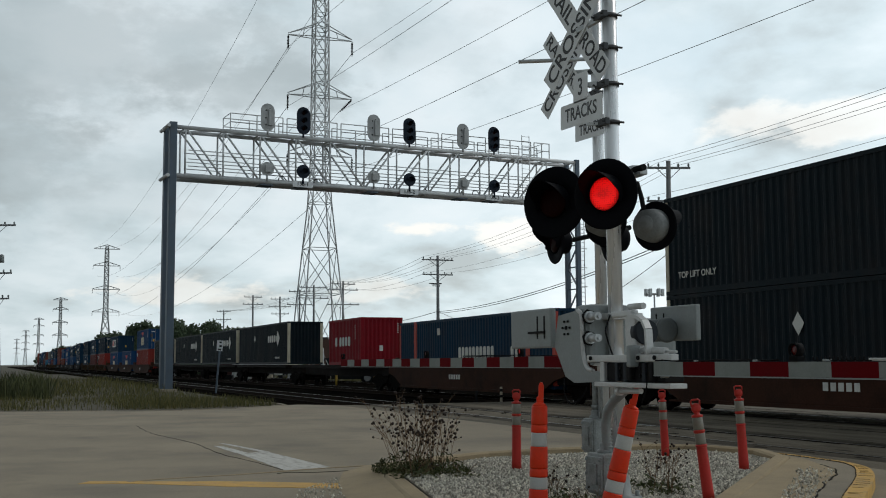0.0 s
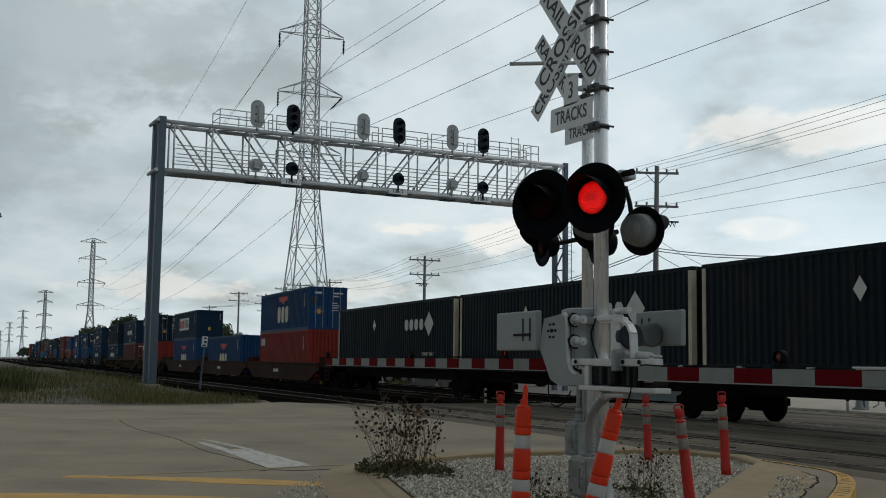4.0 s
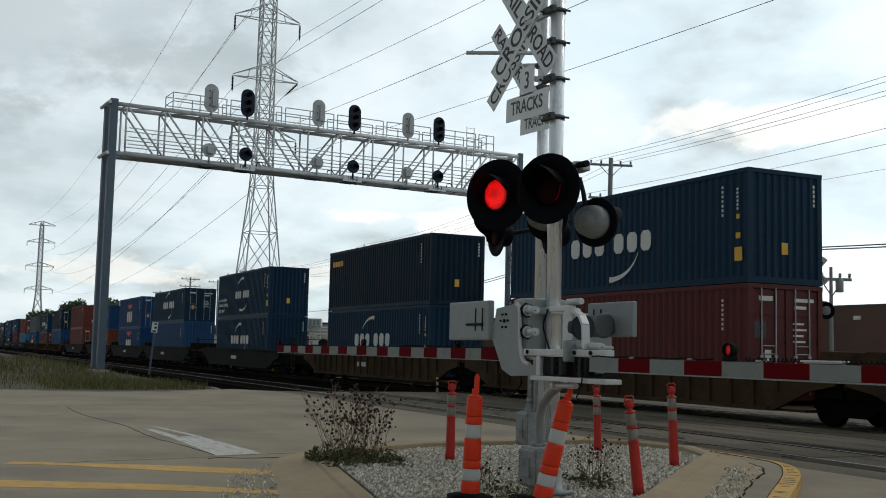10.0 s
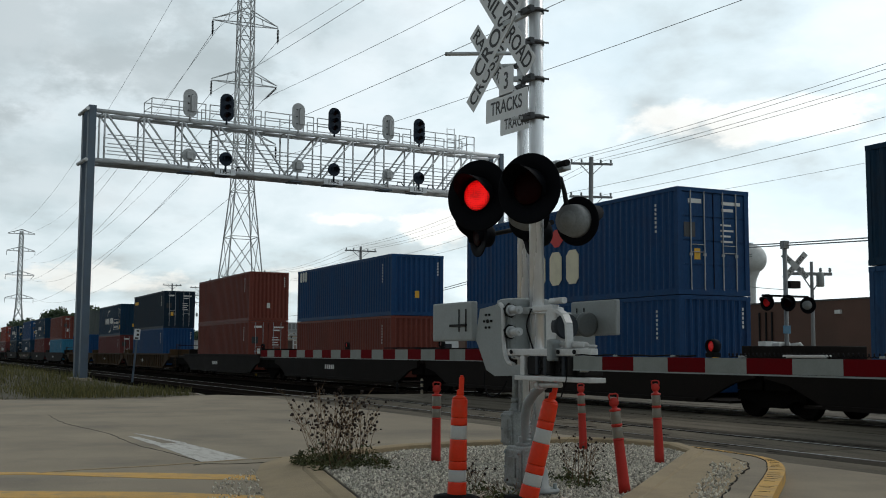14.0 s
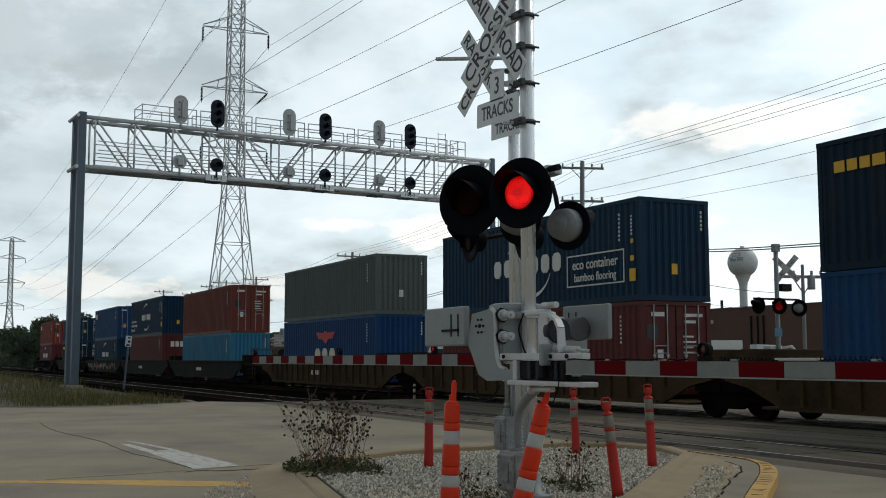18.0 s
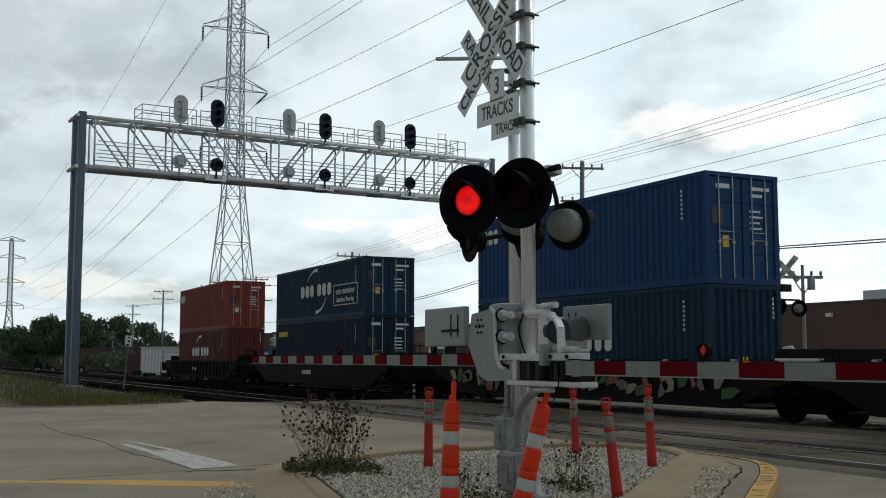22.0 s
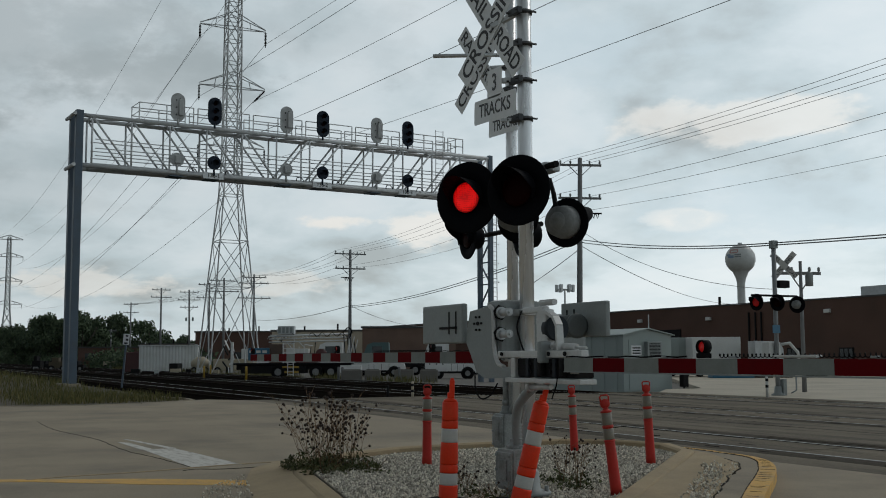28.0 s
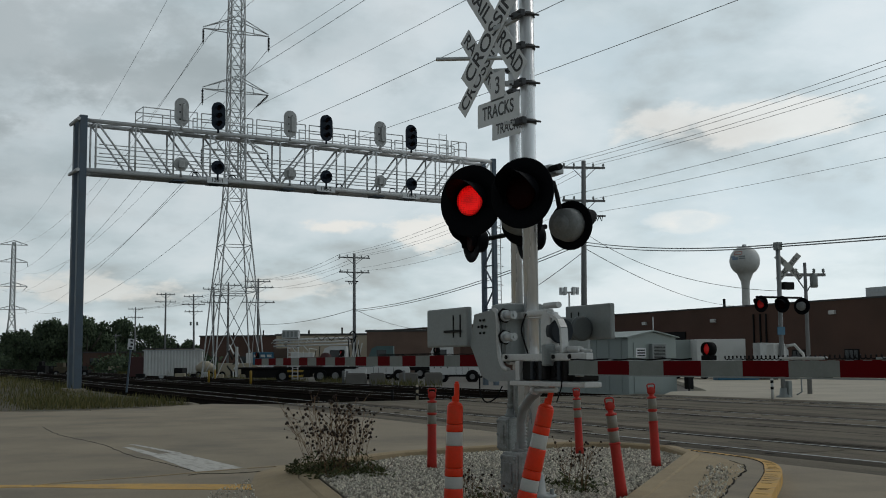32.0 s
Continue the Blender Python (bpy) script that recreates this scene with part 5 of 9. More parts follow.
def lamp(parent, m, r, lit=None, back=False, led=None):
    """A flashing light unit that faces -y in its own space: backplate, housing, hood and lens."""
    bm = BM()
    lathe(bm, [(0.168, 0.012), (r - 0.02, 0.012), (r, 0.008), (r, -0.004), (r - 0.015, -0.006), (0.168, -0.006), (0.168, 0.012)], "y", 40, caps=False)
    plate = part("backplate", bm, BLACKPAINT, parent, "round black backplate")
    plate.matrix_basis = m
    bm = BM()
    k = r / 0.335 * (0.8 if back else 1.0)
    lathe(bm, [(0.02, 0.185), (0.15, 0.18), (0.17, 0.05), (0.17, 0.012), (0.18 * k + 0.006, 0.012), (0.185 * k, 0.05), (0.18 * k, 0.15), (0.14 * k, 0.20), (0.05 * k, 0.22)], "y", 28)
    part("housing", bm, LAMPGREY if back else BLACKPAINT, plate)
    bm = BM()
    n = 24
    rings = []
    for depth, k in ((-0.006, 0), (-0.30, 1)):
        ring = []
        for i in range(n + 1):
            a = radians(-28 + 236 * i / n)
            y = depth if k == 0 else -0.08 - 0.24 * max(0, math.sin(a)) ** 0.7 if math.sin(a) > 0 else -0.07
            ring.append((0.192 * math.cos(a), y, 0.192 * math.sin(a)))
        rings.append(ring)
    for off in (0.0, 0.006):
        vv = [[bm.verts.new((x * (1 + off * 4), y, z * (1 + off * 4))) for x, y, z in ring] for ring in rings]
        for i in range(n):
            bm.faces.new((vv[0][i], vv[0][i + 1], vv[1][i + 1], vv[1][i]))
    part("hood", bm, BLACKPAINT, plate)
    if lit is None:
        bm = BM()
        lathe(bm, [(0.15, -0.008), (0.14, -0.02), (0.08, -0.034), (0.02, -0.038)], "y", 28)
        part("lens", bm, LENSDARK, plate, "unlit dark red lens")
        return plate
    bm = BM()
    ra, rb = [], []
    for i in range(28):
        c, s = math.cos(2 * math.pi * i / 28), math.sin(2 * math.pi * i / 28)
        ra.append(bm.verts.new((0.167 * c, 0.012, 0.167 * s)))
        rb.append(bm.verts.new((0.167 * c, -0.03, 0.167 * s)))
    for i in range(28):
        j = (i + 1) % 28
        bm.faces.new((ra[i], ra[j], rb[j], rb[i]))
    part("lens_tube", bm, BLACKPAINT, plate)
    # two-sided lens: bright diodes on one side, dark on the other
    bm = BM()
    lathe(bm, [(0.164, 0.0), (0.158, -0.012), (0.10, -0.022), (0.02, -0.027)], "y", 28)
    lathe(bm, [(0.164, 0.001), (0.158, 0.012), (0.10, 0.022), (0.02, 0.027)], "y", 28)
    me = done("lens", bm, LENSDARK)
    me.materials.append(led or LEDMAT)
    for p in me.polygons:
        if p.center.y < -0.0002:
            p.material_index = 1
    lens = new("lens", me)
    lens.parent = plate
    lens["label"] = "flashing red lens of many diodes"
    base = Matrix.Translation((0, -0.02, 0))
    lens.matrix_basis = base
    FLASHERS.append((lens, base, lit))
    return plate


def diode_material(name, k):
    m = bpy.data.materials.new(name)
    m.use_nodes = True
    nt = m.node_tree
    b = nt.nodes["Principled BSDF"]
    co = nt.nodes.new("ShaderNodeTexCoord")
    v = nt.nodes.new("ShaderNodeTexVoronoi")
    v.inputs["Scale"].default_value, v.inputs["Randomness"].default_value = 48, 0.25
    nt.links.new(co.outputs["Object"], v.inputs["Vector"])
    r = nt.nodes.new("ShaderNodeMapRange")
    r.inputs["From Min"].default_value, r.inputs["From Max"].default_value = 0.08, 0.5
    r.inputs["To Min"].default_value, r.inputs["To Max"].default_value = 2.0 * k, 0.25 * k
    nt.links.new(v.outputs["Distance"], r.inputs[0])
    sep = nt.nodes.new("ShaderNodeVectorMath")
    sep.operation = "MULTIPLY"
    sep.inputs[1].default_value = (1, 0, 1)
    nt.links.new(co.outputs["Object"], sep.inputs[0])
    ln = nt.nodes.new("ShaderNodeVectorMath")
    ln.operation = "LENGTH"
    nt.links.new(sep.outputs[0], ln.inputs[0])
    fall = nt.nodes.new("ShaderNodeMapRange")
    fall.inputs["From Min"].default_value, fall.inputs["From Max"].default_value = 0.08, 0.165
    fall.inputs["To Min"].default_value, fall.inputs["To Max"].default_value = 1.0, 0.3
    nt.links.new(ln.outputs["Value"], fall.inputs[0])
    both = nt.nodes.new("ShaderNodeMath")
    both.operation = "MULTIPLY"
    nt.links.new(r.outputs[0], both.inputs[0])
    nt.links.new(fall.outputs[0], both.inputs[1])
    b.inputs["Base Color"].default_value = (0.6, 0.01, 0.01, 1)
    b.inputs["Emission Color"].default_value = (1.0, 0.006, 0.006, 1)
    nt.links.new(both.outputs[0], b.inputs["Emission Strength"])
    return m


LEDMAT = diode_material("red_diodes", 1.0)
LEDFAR = diode_material("red_diodes_seen_from_aside", 0.07)
BAND = mat("dark_pole_band", (0.06, 0.062, 0.065), 0.5, 0.7, 0.1, 5, 40, 0.0)


def board(parent, name, w, h, m, material, r=0.03, label=""):
    bm = BM()
    out = []
    for cx, cz, a0 in ((w / 2 - r, h / 2 - r, 0), (-w / 2 + r, h / 2 - r, 90), (-w / 2 + r, -h / 2 + r, 180), (w / 2 - r, -h / 2 + r, 270)):
        for k in range(4):
            a = radians(a0 + 30 * k)
            out.append((cx + r * math.cos(a), cz + r * math.sin(a)))
    prism(bm, out, -0.002, 0.002)
    ob = part(name, bm, material, parent, label)
    ob.matrix_basis = m
    return ob


def crossbuck(parent, x, y, z, tilt=-8.0, yaw=8.0):
    """Two crossed boards facing -y, with their words."""
    face = Matrix.Translation((x, y, z)) @ pose(0, 0, 0, 0, 0, yaw) @ TURN_X
    b1 = board(parent, "crossing_board", 1.44, 0.25, face @ pose(0, 0, 0, 0, 0, 44) , SIGNWHITE, 0.008)
    words("word", "CROSSING", 0.235, SIGNBLACK, b1, Matrix.Translation((0, 0, 0.004)), 1, 0.001, 1.32)
    b2 = board(parent, "railroad_board", 1.44, 0.25, face @ pose(0, 0, -0.012, 0, 0, -44 + tilt), SIGNWHITE, 0.008)
    words("word", "RAIL", 0.235, SIGNBLACK, b2, Matrix.Translation((-0.42, 0, 0.004)), 1, 0.001, 0.50)
    words("word", "ROAD", 0.235, SIGNBLACK, b2, Matrix.Translation((0.41, 0, 0.004)), 1, 0.001, 0.54)


def tracks_sign(parent, x, y, z):
    face = Matrix.Translation((x, y, z)) @ TURN_X
    b = board(parent, "tracks_board", 0.88, 0.255, face @ pose(0, 0, 0, 0, 0, -2), SIGNWHITE, 0.025)
    words("word", "TRACKS", 0.20, SIGNBLACK, b, Matrix.Translation((0, 0, 0.004)), 1, 0.001, 0.66)
    c = board(parent, "number_board", 0.30, 0.30, face @ Matrix.Translation((0, 0.262, 0.0)) @ pose(0, 0, 0, 0, 0, -2), SIGNWHITE, 0.03)
    words("word", "3", 0.25, SIGNBLACK, c, Matrix.Translation((0, 0, 0.004)), 0.9, 0.001)


def mast(x, y, z, h, label):
    m = thing("crossing_signal_mast", Matrix.Translation((x, y, z)), label, "crossing signal", "signal masts at the crossing")
    bm = BM()
    rod(bm, (0, 0, 0.12), (0, 0, h), 0.075, seg=28)
    lathe(bm, [(0.085, h), (0.085, h + 0.03), (0.04, h + 0.08), (0.01, h + 0.085)], "z", 20)
    part("pole", bm, ALU, m, "bright aluminium pole")
    bm = BM()
    lathe(bm, [(0.22, 0.0), (0.22, 0.03), (0.12, 0.05), (0.10, 0.22), (0.085, 0.24)], "z", 24)
    for a in range(4):
        c, s = math.cos(radians(45 + 90 * a)), math.sin(radians(45 + 90 * a))
        rod(bm, (0.18 * c, 0.18 * s, 0.0), (0.18 * c, 0.18 * s, 0.09), 0.022, seg=8)
    part("base", bm, GREYPAINT, m)
    return m


def clamp(parent, z, y=-0.075, x0=-0.2):
    bm = BM()
    lathe(bm, [(0.076, -0.022), (0.087, -0.022), (0.087, 0.022), (0.076, 0.022)], "z", 24, (0, 0, z))
    B(bm, -0.1, 0.1, -0.13, -0.075, z - 0.035, z + 0.035, 0.008)
    rod(bm, (-0.08, -0.16, z), (-0.08, 0.1, z), 0.012, seg=6)
    rod(bm, (0.08, -0.16, z), (0.08, 0.1, z), 0.012, seg=6)
    part("band_clamp", bm, BAND, parent)


def gate(owner_x, owner_y, z, reach, sgn, arm_y, arm_h, stripe, label, lights, phases, tip_h=None):
    """A lowered gate arm from its mechanism; sgn: along +x or -x."""
    tip_h = tip_h or arm_h * 0.8
    g = thing("gate_arm", Matrix.Translation((owner_x, arm_y, z)), label, "gate arm", "crossing gates")
    n = int(reach / stripe)
    for i in range(n):
        x0, x1 = i * stripe, (i + 1) * stripe
        h0, h1 = (arm_h + (tip_h - arm_h) * q / n for q in (i, i + 1))
        bm = BM()
        vs = [bm.verts.new(p) for p in ((sgn * x0, -0.02, -h0 / 2), (sgn * x1, -0.02, -h1 / 2), (sgn * x1, 0.02, -h1 / 2), (sgn * x0, 0.02, -h0 / 2),
                                        (sgn * x0, -0.02, h0 / 2), (sgn * x1, -0.02, h1 / 2), (sgn * x1, 0.02, h1 / 2), (sgn * x0, 0.02, h0 / 2))]
        for f in ((0, 1, 2, 3), (4, 5, 6, 7), (0, 1, 5, 4), (1, 2, 6, 5), (2, 3, 7, 6), (3, 0, 4, 7)):
            bm.faces.new([vs[k] for k in f])
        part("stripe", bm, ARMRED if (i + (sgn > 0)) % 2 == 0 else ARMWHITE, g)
    bm = BM()
    B(bm, *sorted((0, sgn * reach)), -0.024, 0.024, -arm_h / 2 - 0.007, -arm_h / 2 + 0.002)
    part("lower_edge", bm, GREYPAINT, g)
    # cable along the top, partly coiled
    bm = BM()
    top = arm_h / 2
    pts = [(sgn * k * 0.1, 0, top + 0.010 + 0.004 * math.sin(k * 1.7)) for k in range(int(lights[0] * 10))]
    if len(pts) > 2:
        tube(bm, pts, 0.006, 6)
    a = lights[0] + 0.15
    coil = [(sgn * (a + k * 0.0048), 0.011 * math.cos(k * 0.8), top + 0.016 + 0.012 * math.sin(k * 0.8)) for k in range(int(min(1.9, reach - a) / 0.0048))]
    tube(bm, coil, 0.0034, 4)
    part("cable", bm, RUBBER, g, "black cable coiled along the arm")
    for x, first in zip(lights, phases):
        bm = BM()
        B(bm, sgn * x - 0.04, sgn * x + 0.04, -0.035, 0.035, top, top + 0.034, 0.008)
        lathe(bm, [(0.040, -0.03), (0.045, -0.032), (0.047, 0.0), (0.045, 0.032), (0.040, 0.03)], "y", 20, (sgn * x, 0, top + 0.075), caps=False)
        base = part("arm_light", bm, RUBBER, g)
        at = Matrix.Translation((sgn * x, 0, top + 0.075))
        bm = BM()
        lathe(bm, [(0.040, 0.0), (0.034, -0.014), (0.012, -0.02)], "y", 18)
        lathe(bm, [(0.040, 0.001), (0.034, 0.014), (0.012, 0.02)], "y", 18)
        me = done("red_lens", bm, LEDSMALL if first is None else LENSDIM)
        me.materials.append(LEDSMALL)
        for p in me.polygons:
            if p.center.y < -0.0002:
                p.material_index = 1
        lens = new("red_lens", me)
        lens.parent = base
        lens["label"] = "small red light"
        lens.matrix_basis = at
        if first is not None:
            FLASHERS.append((lens, at, first))
    return g


def mechanism(parent, y, sgn, lift=0.0):
    """Gate mechanism at the mast's foot-height: case, side plates, hubs, clamps and counterweight. sgn: side of the counterweight (-1: -x)."""
    s = sgn
    X = lambda a: a * -s
    bm = BM()
    B(bm, *sorted((X(-0.40), X(-0.075))), y - 0.24, y + 0.26, 1.34, 1.93, 0.06)
    B(bm, *sorted((X(-0.36), X(-0.12))), y - 0.255, y - 0.23, 1.40, 1.88, 0.02)
    part("mechanism_case", bm, GREYPAINT, parent, "grey cast mechanism case")
    for z in (1.585, 1.80):
        bm = BM()
        rod(bm, (X(-0.06), y - 0.25, z), (X(-0.035), y - 0.25, z), 0.058, seg=18)
        rod(bm, (X(-0.035), y - 0.25, z), (X(0.12), y - 0.25, z), 0.040, seg=18)
        rod(bm, (X(0.12), y - 0.25, z), (X(0.14), y - 0.25, z), 0.016, seg=10)
        hub = part("shaft_hub", bm, GALV, parent, "pale cast hub")
        bm = BM()
        rod(bm, (X(-0.078), y - 0.25, z), (X(-0.06), y - 0.25, z), 0.078, seg=6)
        part("hub_washer", bm, DARKSTEEL, hub)
    # the curved side plate that carries the counterweight
    pts = [(-0.62, 1.93), (-0.22, 1.97), (-0.15, 1.90), (-0.13, 1.55), (-0.06, 1.40), (0.06, 1.36), (0.30, 1.36), (0.30, 1.26), (-0.30, 1.24), (-0.48, 1.30), (-0.66, 1.55), (-0.72, 1.62)]
    bm = BM()
    lo = [bm.verts.new((X(a), y - 0.30, z - 0.1)) for a, z in pts]
    hi = [bm.verts.new((X(a), y - 0.27, z - 0.1)) for a, z in pts]
    bm.faces.new(lo)
    bm.faces.new(hi[::-1])
    for i in range(len(pts)):
        j = (i + 1) % len(pts)
        bm.faces.new((lo[i], lo[j], hi[j], hi[i]))
    sp = part("side_plate", bm, GREYPAINT, parent, "grey curved gate support plate")
    bm = BM()
    rim = [(-0.22, 1.87), (-0.15, 1.80), (-0.13, 1.45), (-0.06, 1.30), (0.06, 1.26)]
    tube(bm, smooth([(X(a), y - 0.285, z) for a, z in rim], 4), 0.022, 8)
    part("plate_rim", bm, CASTALU, sp)
    for k in range(7):
        bm = BM()
        a = radians(k * 60)
        rad = 0.0 if k == 6 else 0.075
        rod(bm, (X(-0.44) + rad * math.cos(a), y - 0.315, 1.70 + rad * math.sin(a)), (X(-0.44) + rad * math.cos(a), y - 0.29, 1.70 + rad * math.sin(a)), 0.02 if k == 6 else 0.012, seg=8)
        part("bolt", bm, DARKSTEEL, sp)
    bm = BM()
    B(bm, *sorted((X(-1.68), X(-0.72))), y - 0.34, y - 0.27, 1.50 + lift, 1.92 + lift, 0.02)
    cw = part("counterweight", bm, GREYPAINT, parent, "grey steel counterweight slab")
    bm = BM()
    for a in (-1.02, -0.86):
        B(bm, X(a) - 0.012, X(a) + 0.012, y - 0.345, y - 0.338, 1.60 + lift, 1.84 + lift)
    B(bm, *sorted((X(-1.22), X(-0.84))), y - 0.36, y - 0.335, 1.655 + lift, 1.68 + lift)
    part("slot", bm, DARKSTEEL, cw)
    # clamps to the pole
    for z in (1.36, 1.80):
        bm = BM()
        B(bm, -0.16, 0.16, -0.12, 0.12, z - 0.035, z + 0.035, 0.012)
        pc = part("pole_clamp", bm, CASTALU, parent, "bright aluminium clamp")
        for bx in (-0.125, 0.125):
            bm = BM()
            rod(bm, (bx, -0.155, z), (bx, -0.118, z), 0.024, seg=6)
            part("clamp_bolt", bm, GREYPAINT, pc)


LENSDIM = mat("unlit_arm_lens", (0.09, 0.006, 0.006), 0.3, 0, 0.1, 10, 90, 0.0)
DARKBLUE = mat("dark_blue_filler_and_rib", (0.012, 0.018, 0.026), 0.75, 0.0, 0.15, 4, 40, 0.05)
DRUM = mat("dark_drum_paint", (0.105, 0.118, 0.120), 0.5, 0.2, 0.12, 4, 40, 0.05)


def arm_bracket(parent):
    """Brackets, casting, buffer and adapter that hold the gate arm in front of the pole."""
    bm = BM()
    B(bm, 0.03, 1.50, -0.36, -0.28, 1.35, 1.415, 0.008)
    part("upper_bar", bm, CASTALU, parent, "bright aluminium bar")
    bm = BM()
    B(bm, 0.24, 1.53, -0.40, -0.22, 1.115, 1.16, 0.008)
    part("lower_bar", bm, CASTALU, parent, "bright aluminium bar")
    bm = BM()
    B(bm, 0.72, 0.90, -0.34, -0.24, 1.42, 1.80, 0.025)
    B(bm, 0.50, 0.86, -0.35, -0.27, 1.765, 1.825, 0.015)
    rod(bm, (0.72, -0.28, 1.86), (0.96, -0.28, 1.86), 0.03, seg=12)
    part("casting", bm, CASTALU, parent, "pale aluminium casting")
    # Dark body added where the recess between casting and strap is in shade.
    bm = BM()
    rod(bm, (0.84, -0.24, 1.62), (0.95, -0.24, 1.62), 0.115, seg=24)
    part("motor_cover", bm, DARKBLUE, parent, "dark blue round filler for the shaded recess")
    bm = BM()
    pts = [(0.82, -0.34, 1.775), (0.95, -0.34, 1.765), (1.06, -0.34, 1.72), (1.12, -0.34, 1.64), (1.135, -0.34, 1.42)]
    for p, q in zip(pts, pts[1:]):
        bar(bm, p, q, 0.07, 0.03)
    part("curved_strap", bm, CASTALU, parent, "bent aluminium strap")
    bm = BM()
    rod(bm, (1.0, -0.30, 1.455), (1.34, -0.30, 1.44), 0.034, seg=14)
    rod(bm, (1.34, -0.30, 1.44), (1.50, -0.30, 1.435), 0.012, seg=8)
    rod(bm, (0.90, -0.30, 1.455), (1.0, -0.30, 1.455), 0.02, seg=8)
    part("spring_buffer", bm, CASTALU, parent)
    bm = BM()
    B(bm, 0.86, 0.93, -0.42, -0.3, 1.30, 1.50, 0.02)
    part("pivot_plate", bm, GREYPAINT, parent)
    for x, z in ((0.12, 1.385), (0.98, 1.385), (1.25, 1.385), (1.0, 1.14), (1.3, 1.14)):
        bm = BM()
        rod(bm, (x, -0.375, z), (x, -0.355, z), 0.02, seg=8)
        part("bolt", bm, DARKSTEEL, parent)
    bm = BM()
    B(bm, 0.36, 1.35, -0.33, -0.12, 1.165, 1.345, 0.02)
    part("arm_adapter", bm, DARKSTEEL, parent, "dark steel arm adapter")
    bm = BM()
    B(bm, 0.80, 0.88, -0.39, -0.33, 1.18, 1.34, 0.02)
    part("adapter_rib", bm, DARKSTEEL, parent)
    bm = BM()
    B(bm, 1.18, 1.24, -0.39, -0.33, 1.17, 1.34, 0.02)
    part("adapter_rib", bm, DARKSTEEL, parent)
    for x in (0.55, 0.70, 1.02):
        bm = BM()
        B(bm, x, x + 0.05, -0.355, -0.325, 1.17, 1.34, 0.008)
        part("adapter_rib", bm, DARKBLUE, parent)
    for x, z in ((0.62, 1.22), (0.62, 1.29), (0.96, 1.22), (0.96, 1.29)):
        bm = BM()
        rod(bm, (x, -0.345, z), (x, -0.325, z), 0.018, seg=6)
        part("adapter_bolt", bm, DARKSTEEL, parent)
    bm = BM()
    rod(bm, (0.62, -0.34, 1.075), (0.98, -0.34, 1.085), 0.026, seg=12)
    rod(bm, (0.58, -0.34, 1.075), (0.63, -0.34, 1.075), 0.042, seg=12)
    part("latch_shaft", bm, CASTALU, parent, "short aluminium latch shaft")
    bm = BM()
    B(bm, 0.28, 0.36, -0.36, -0.1, 1.16, 1.35, 0.01)
    part("end_plate", bm, CASTALU, parent)


# the nearer mast
m1 = mast(-9.545, 5.75, 0.13, 6.4, "aluminium crossing signal mast with signs and red lights")
clamp(m1, 4.9), clamp(m1, 4.56), clamp(m1, 4.18), clamp(m1, 3.78), clamp(m1, 5.25)
crossbuck(m1, -0.35, -0.19, 4.845)
tracks_sign(m1, -0.27, -0.20, 3.94)
bm = BM()
bar(bm, (-0.14, -0.2, 3.78), (0.0, -0.06, 3.78), 0.03)
bar(bm, (-0.16, -0.17, 4.2), (0.0, -0.06, 4.2), 0.05)
bar(bm, (-0.33, -0.19, 4.82), (0.0, -0.06, 4.9), 0.05)
part("sign_bracket", bm, GALV, m1)
bm = BM()
rod(bm, (-0.72, -0.02, 3.22), (0.62, -0.02, 3.22), 0.032, seg=12)
lathe(bm, [(0.07, 3.05), (0.1, 3.07), (0.1, 3.37), (0.07, 3.39)], "z", 20)
part("cross_arm", bm, DARKSTEEL, m1)
bm = BM()
B(bm, 0.30, 0.46, -0.05, 0.08, 3.16, 3.27, 0.02)
B(bm, 0.46, 0.56, -0.03, 0.06, 3.16, 3.24, 0.01)
part("junction_box", bm, GALV, m1)
AIM = pose(0, 0, 0, 0, 0, 30)
lamp(m1, Matrix.Translation((-0.74, -0.28, 3.05)) @ AIM, 0.385, lit=False)
lamp(m1, Matrix.Translation((0.36, -0.30, 2.98)) @ AIM, 0.35, lit=True)
AWAY = pose(0, 0, 0, 0, 0, 205)
lamp(m1, Matrix.Translation((0.27, 0.32, 2.70)) @ AWAY, 0.25, back=True)
lamp(m1, Matrix.Translation((-0.66, 0.30, 2.86)) @ AWAY, 0.27, back=True)
bm = BM()
tube(bm, [(0.02, 0, 3.2), (0.12, 0.22, 3.15), (0.22, 0.2, 2.98), (0.22, 0.24, 2.75)], 0.025, 8)
tube(bm, [(-0.02, 0, 3.2), (-0.3, 0.22, 3.1), (-0.66, 0.2, 2.95), (-0.66, 0.26, 2.9)], 0.025, 8)
tube(bm, [(-0.62, -0.03, 3.22), (-0.70, -0.12, 3.16), (-0.72, -0.2, 3.05)], 0.025, 8)
tube(bm, [(0.45, -0.03, 3.22), (0.40, -0.14, 3.12), (0.37, -0.2, 3.0)], 0.025, 8)
part("lamp_bracket", bm, DARKSTEEL, m1)
mechanism(m1, -0.02, -1)
arm_bracket(m1)
bm = BM()
tube(bm, [(0.50, -0.18, 1.12), (0.42, -0.19, 1.06), (0.32, -0.22, 0.99), (0.18, -0.22, 0.88), (0.10, -0.2, 0.74), (0.08, -0.18, 0.56), (0.08, -0.17, 0.40)], 0.046, 14)
for k in range(9):
    lathe(bm, [(0.046, -0.008), (0.051, 0.0), (0.046, 0.008)], "z", 12, (0.08, -0.172, 0.42 + k * 0.034))
part("flexible_conduit", bm, GREYPAINT, m1, "grey ribbed flexible conduit")
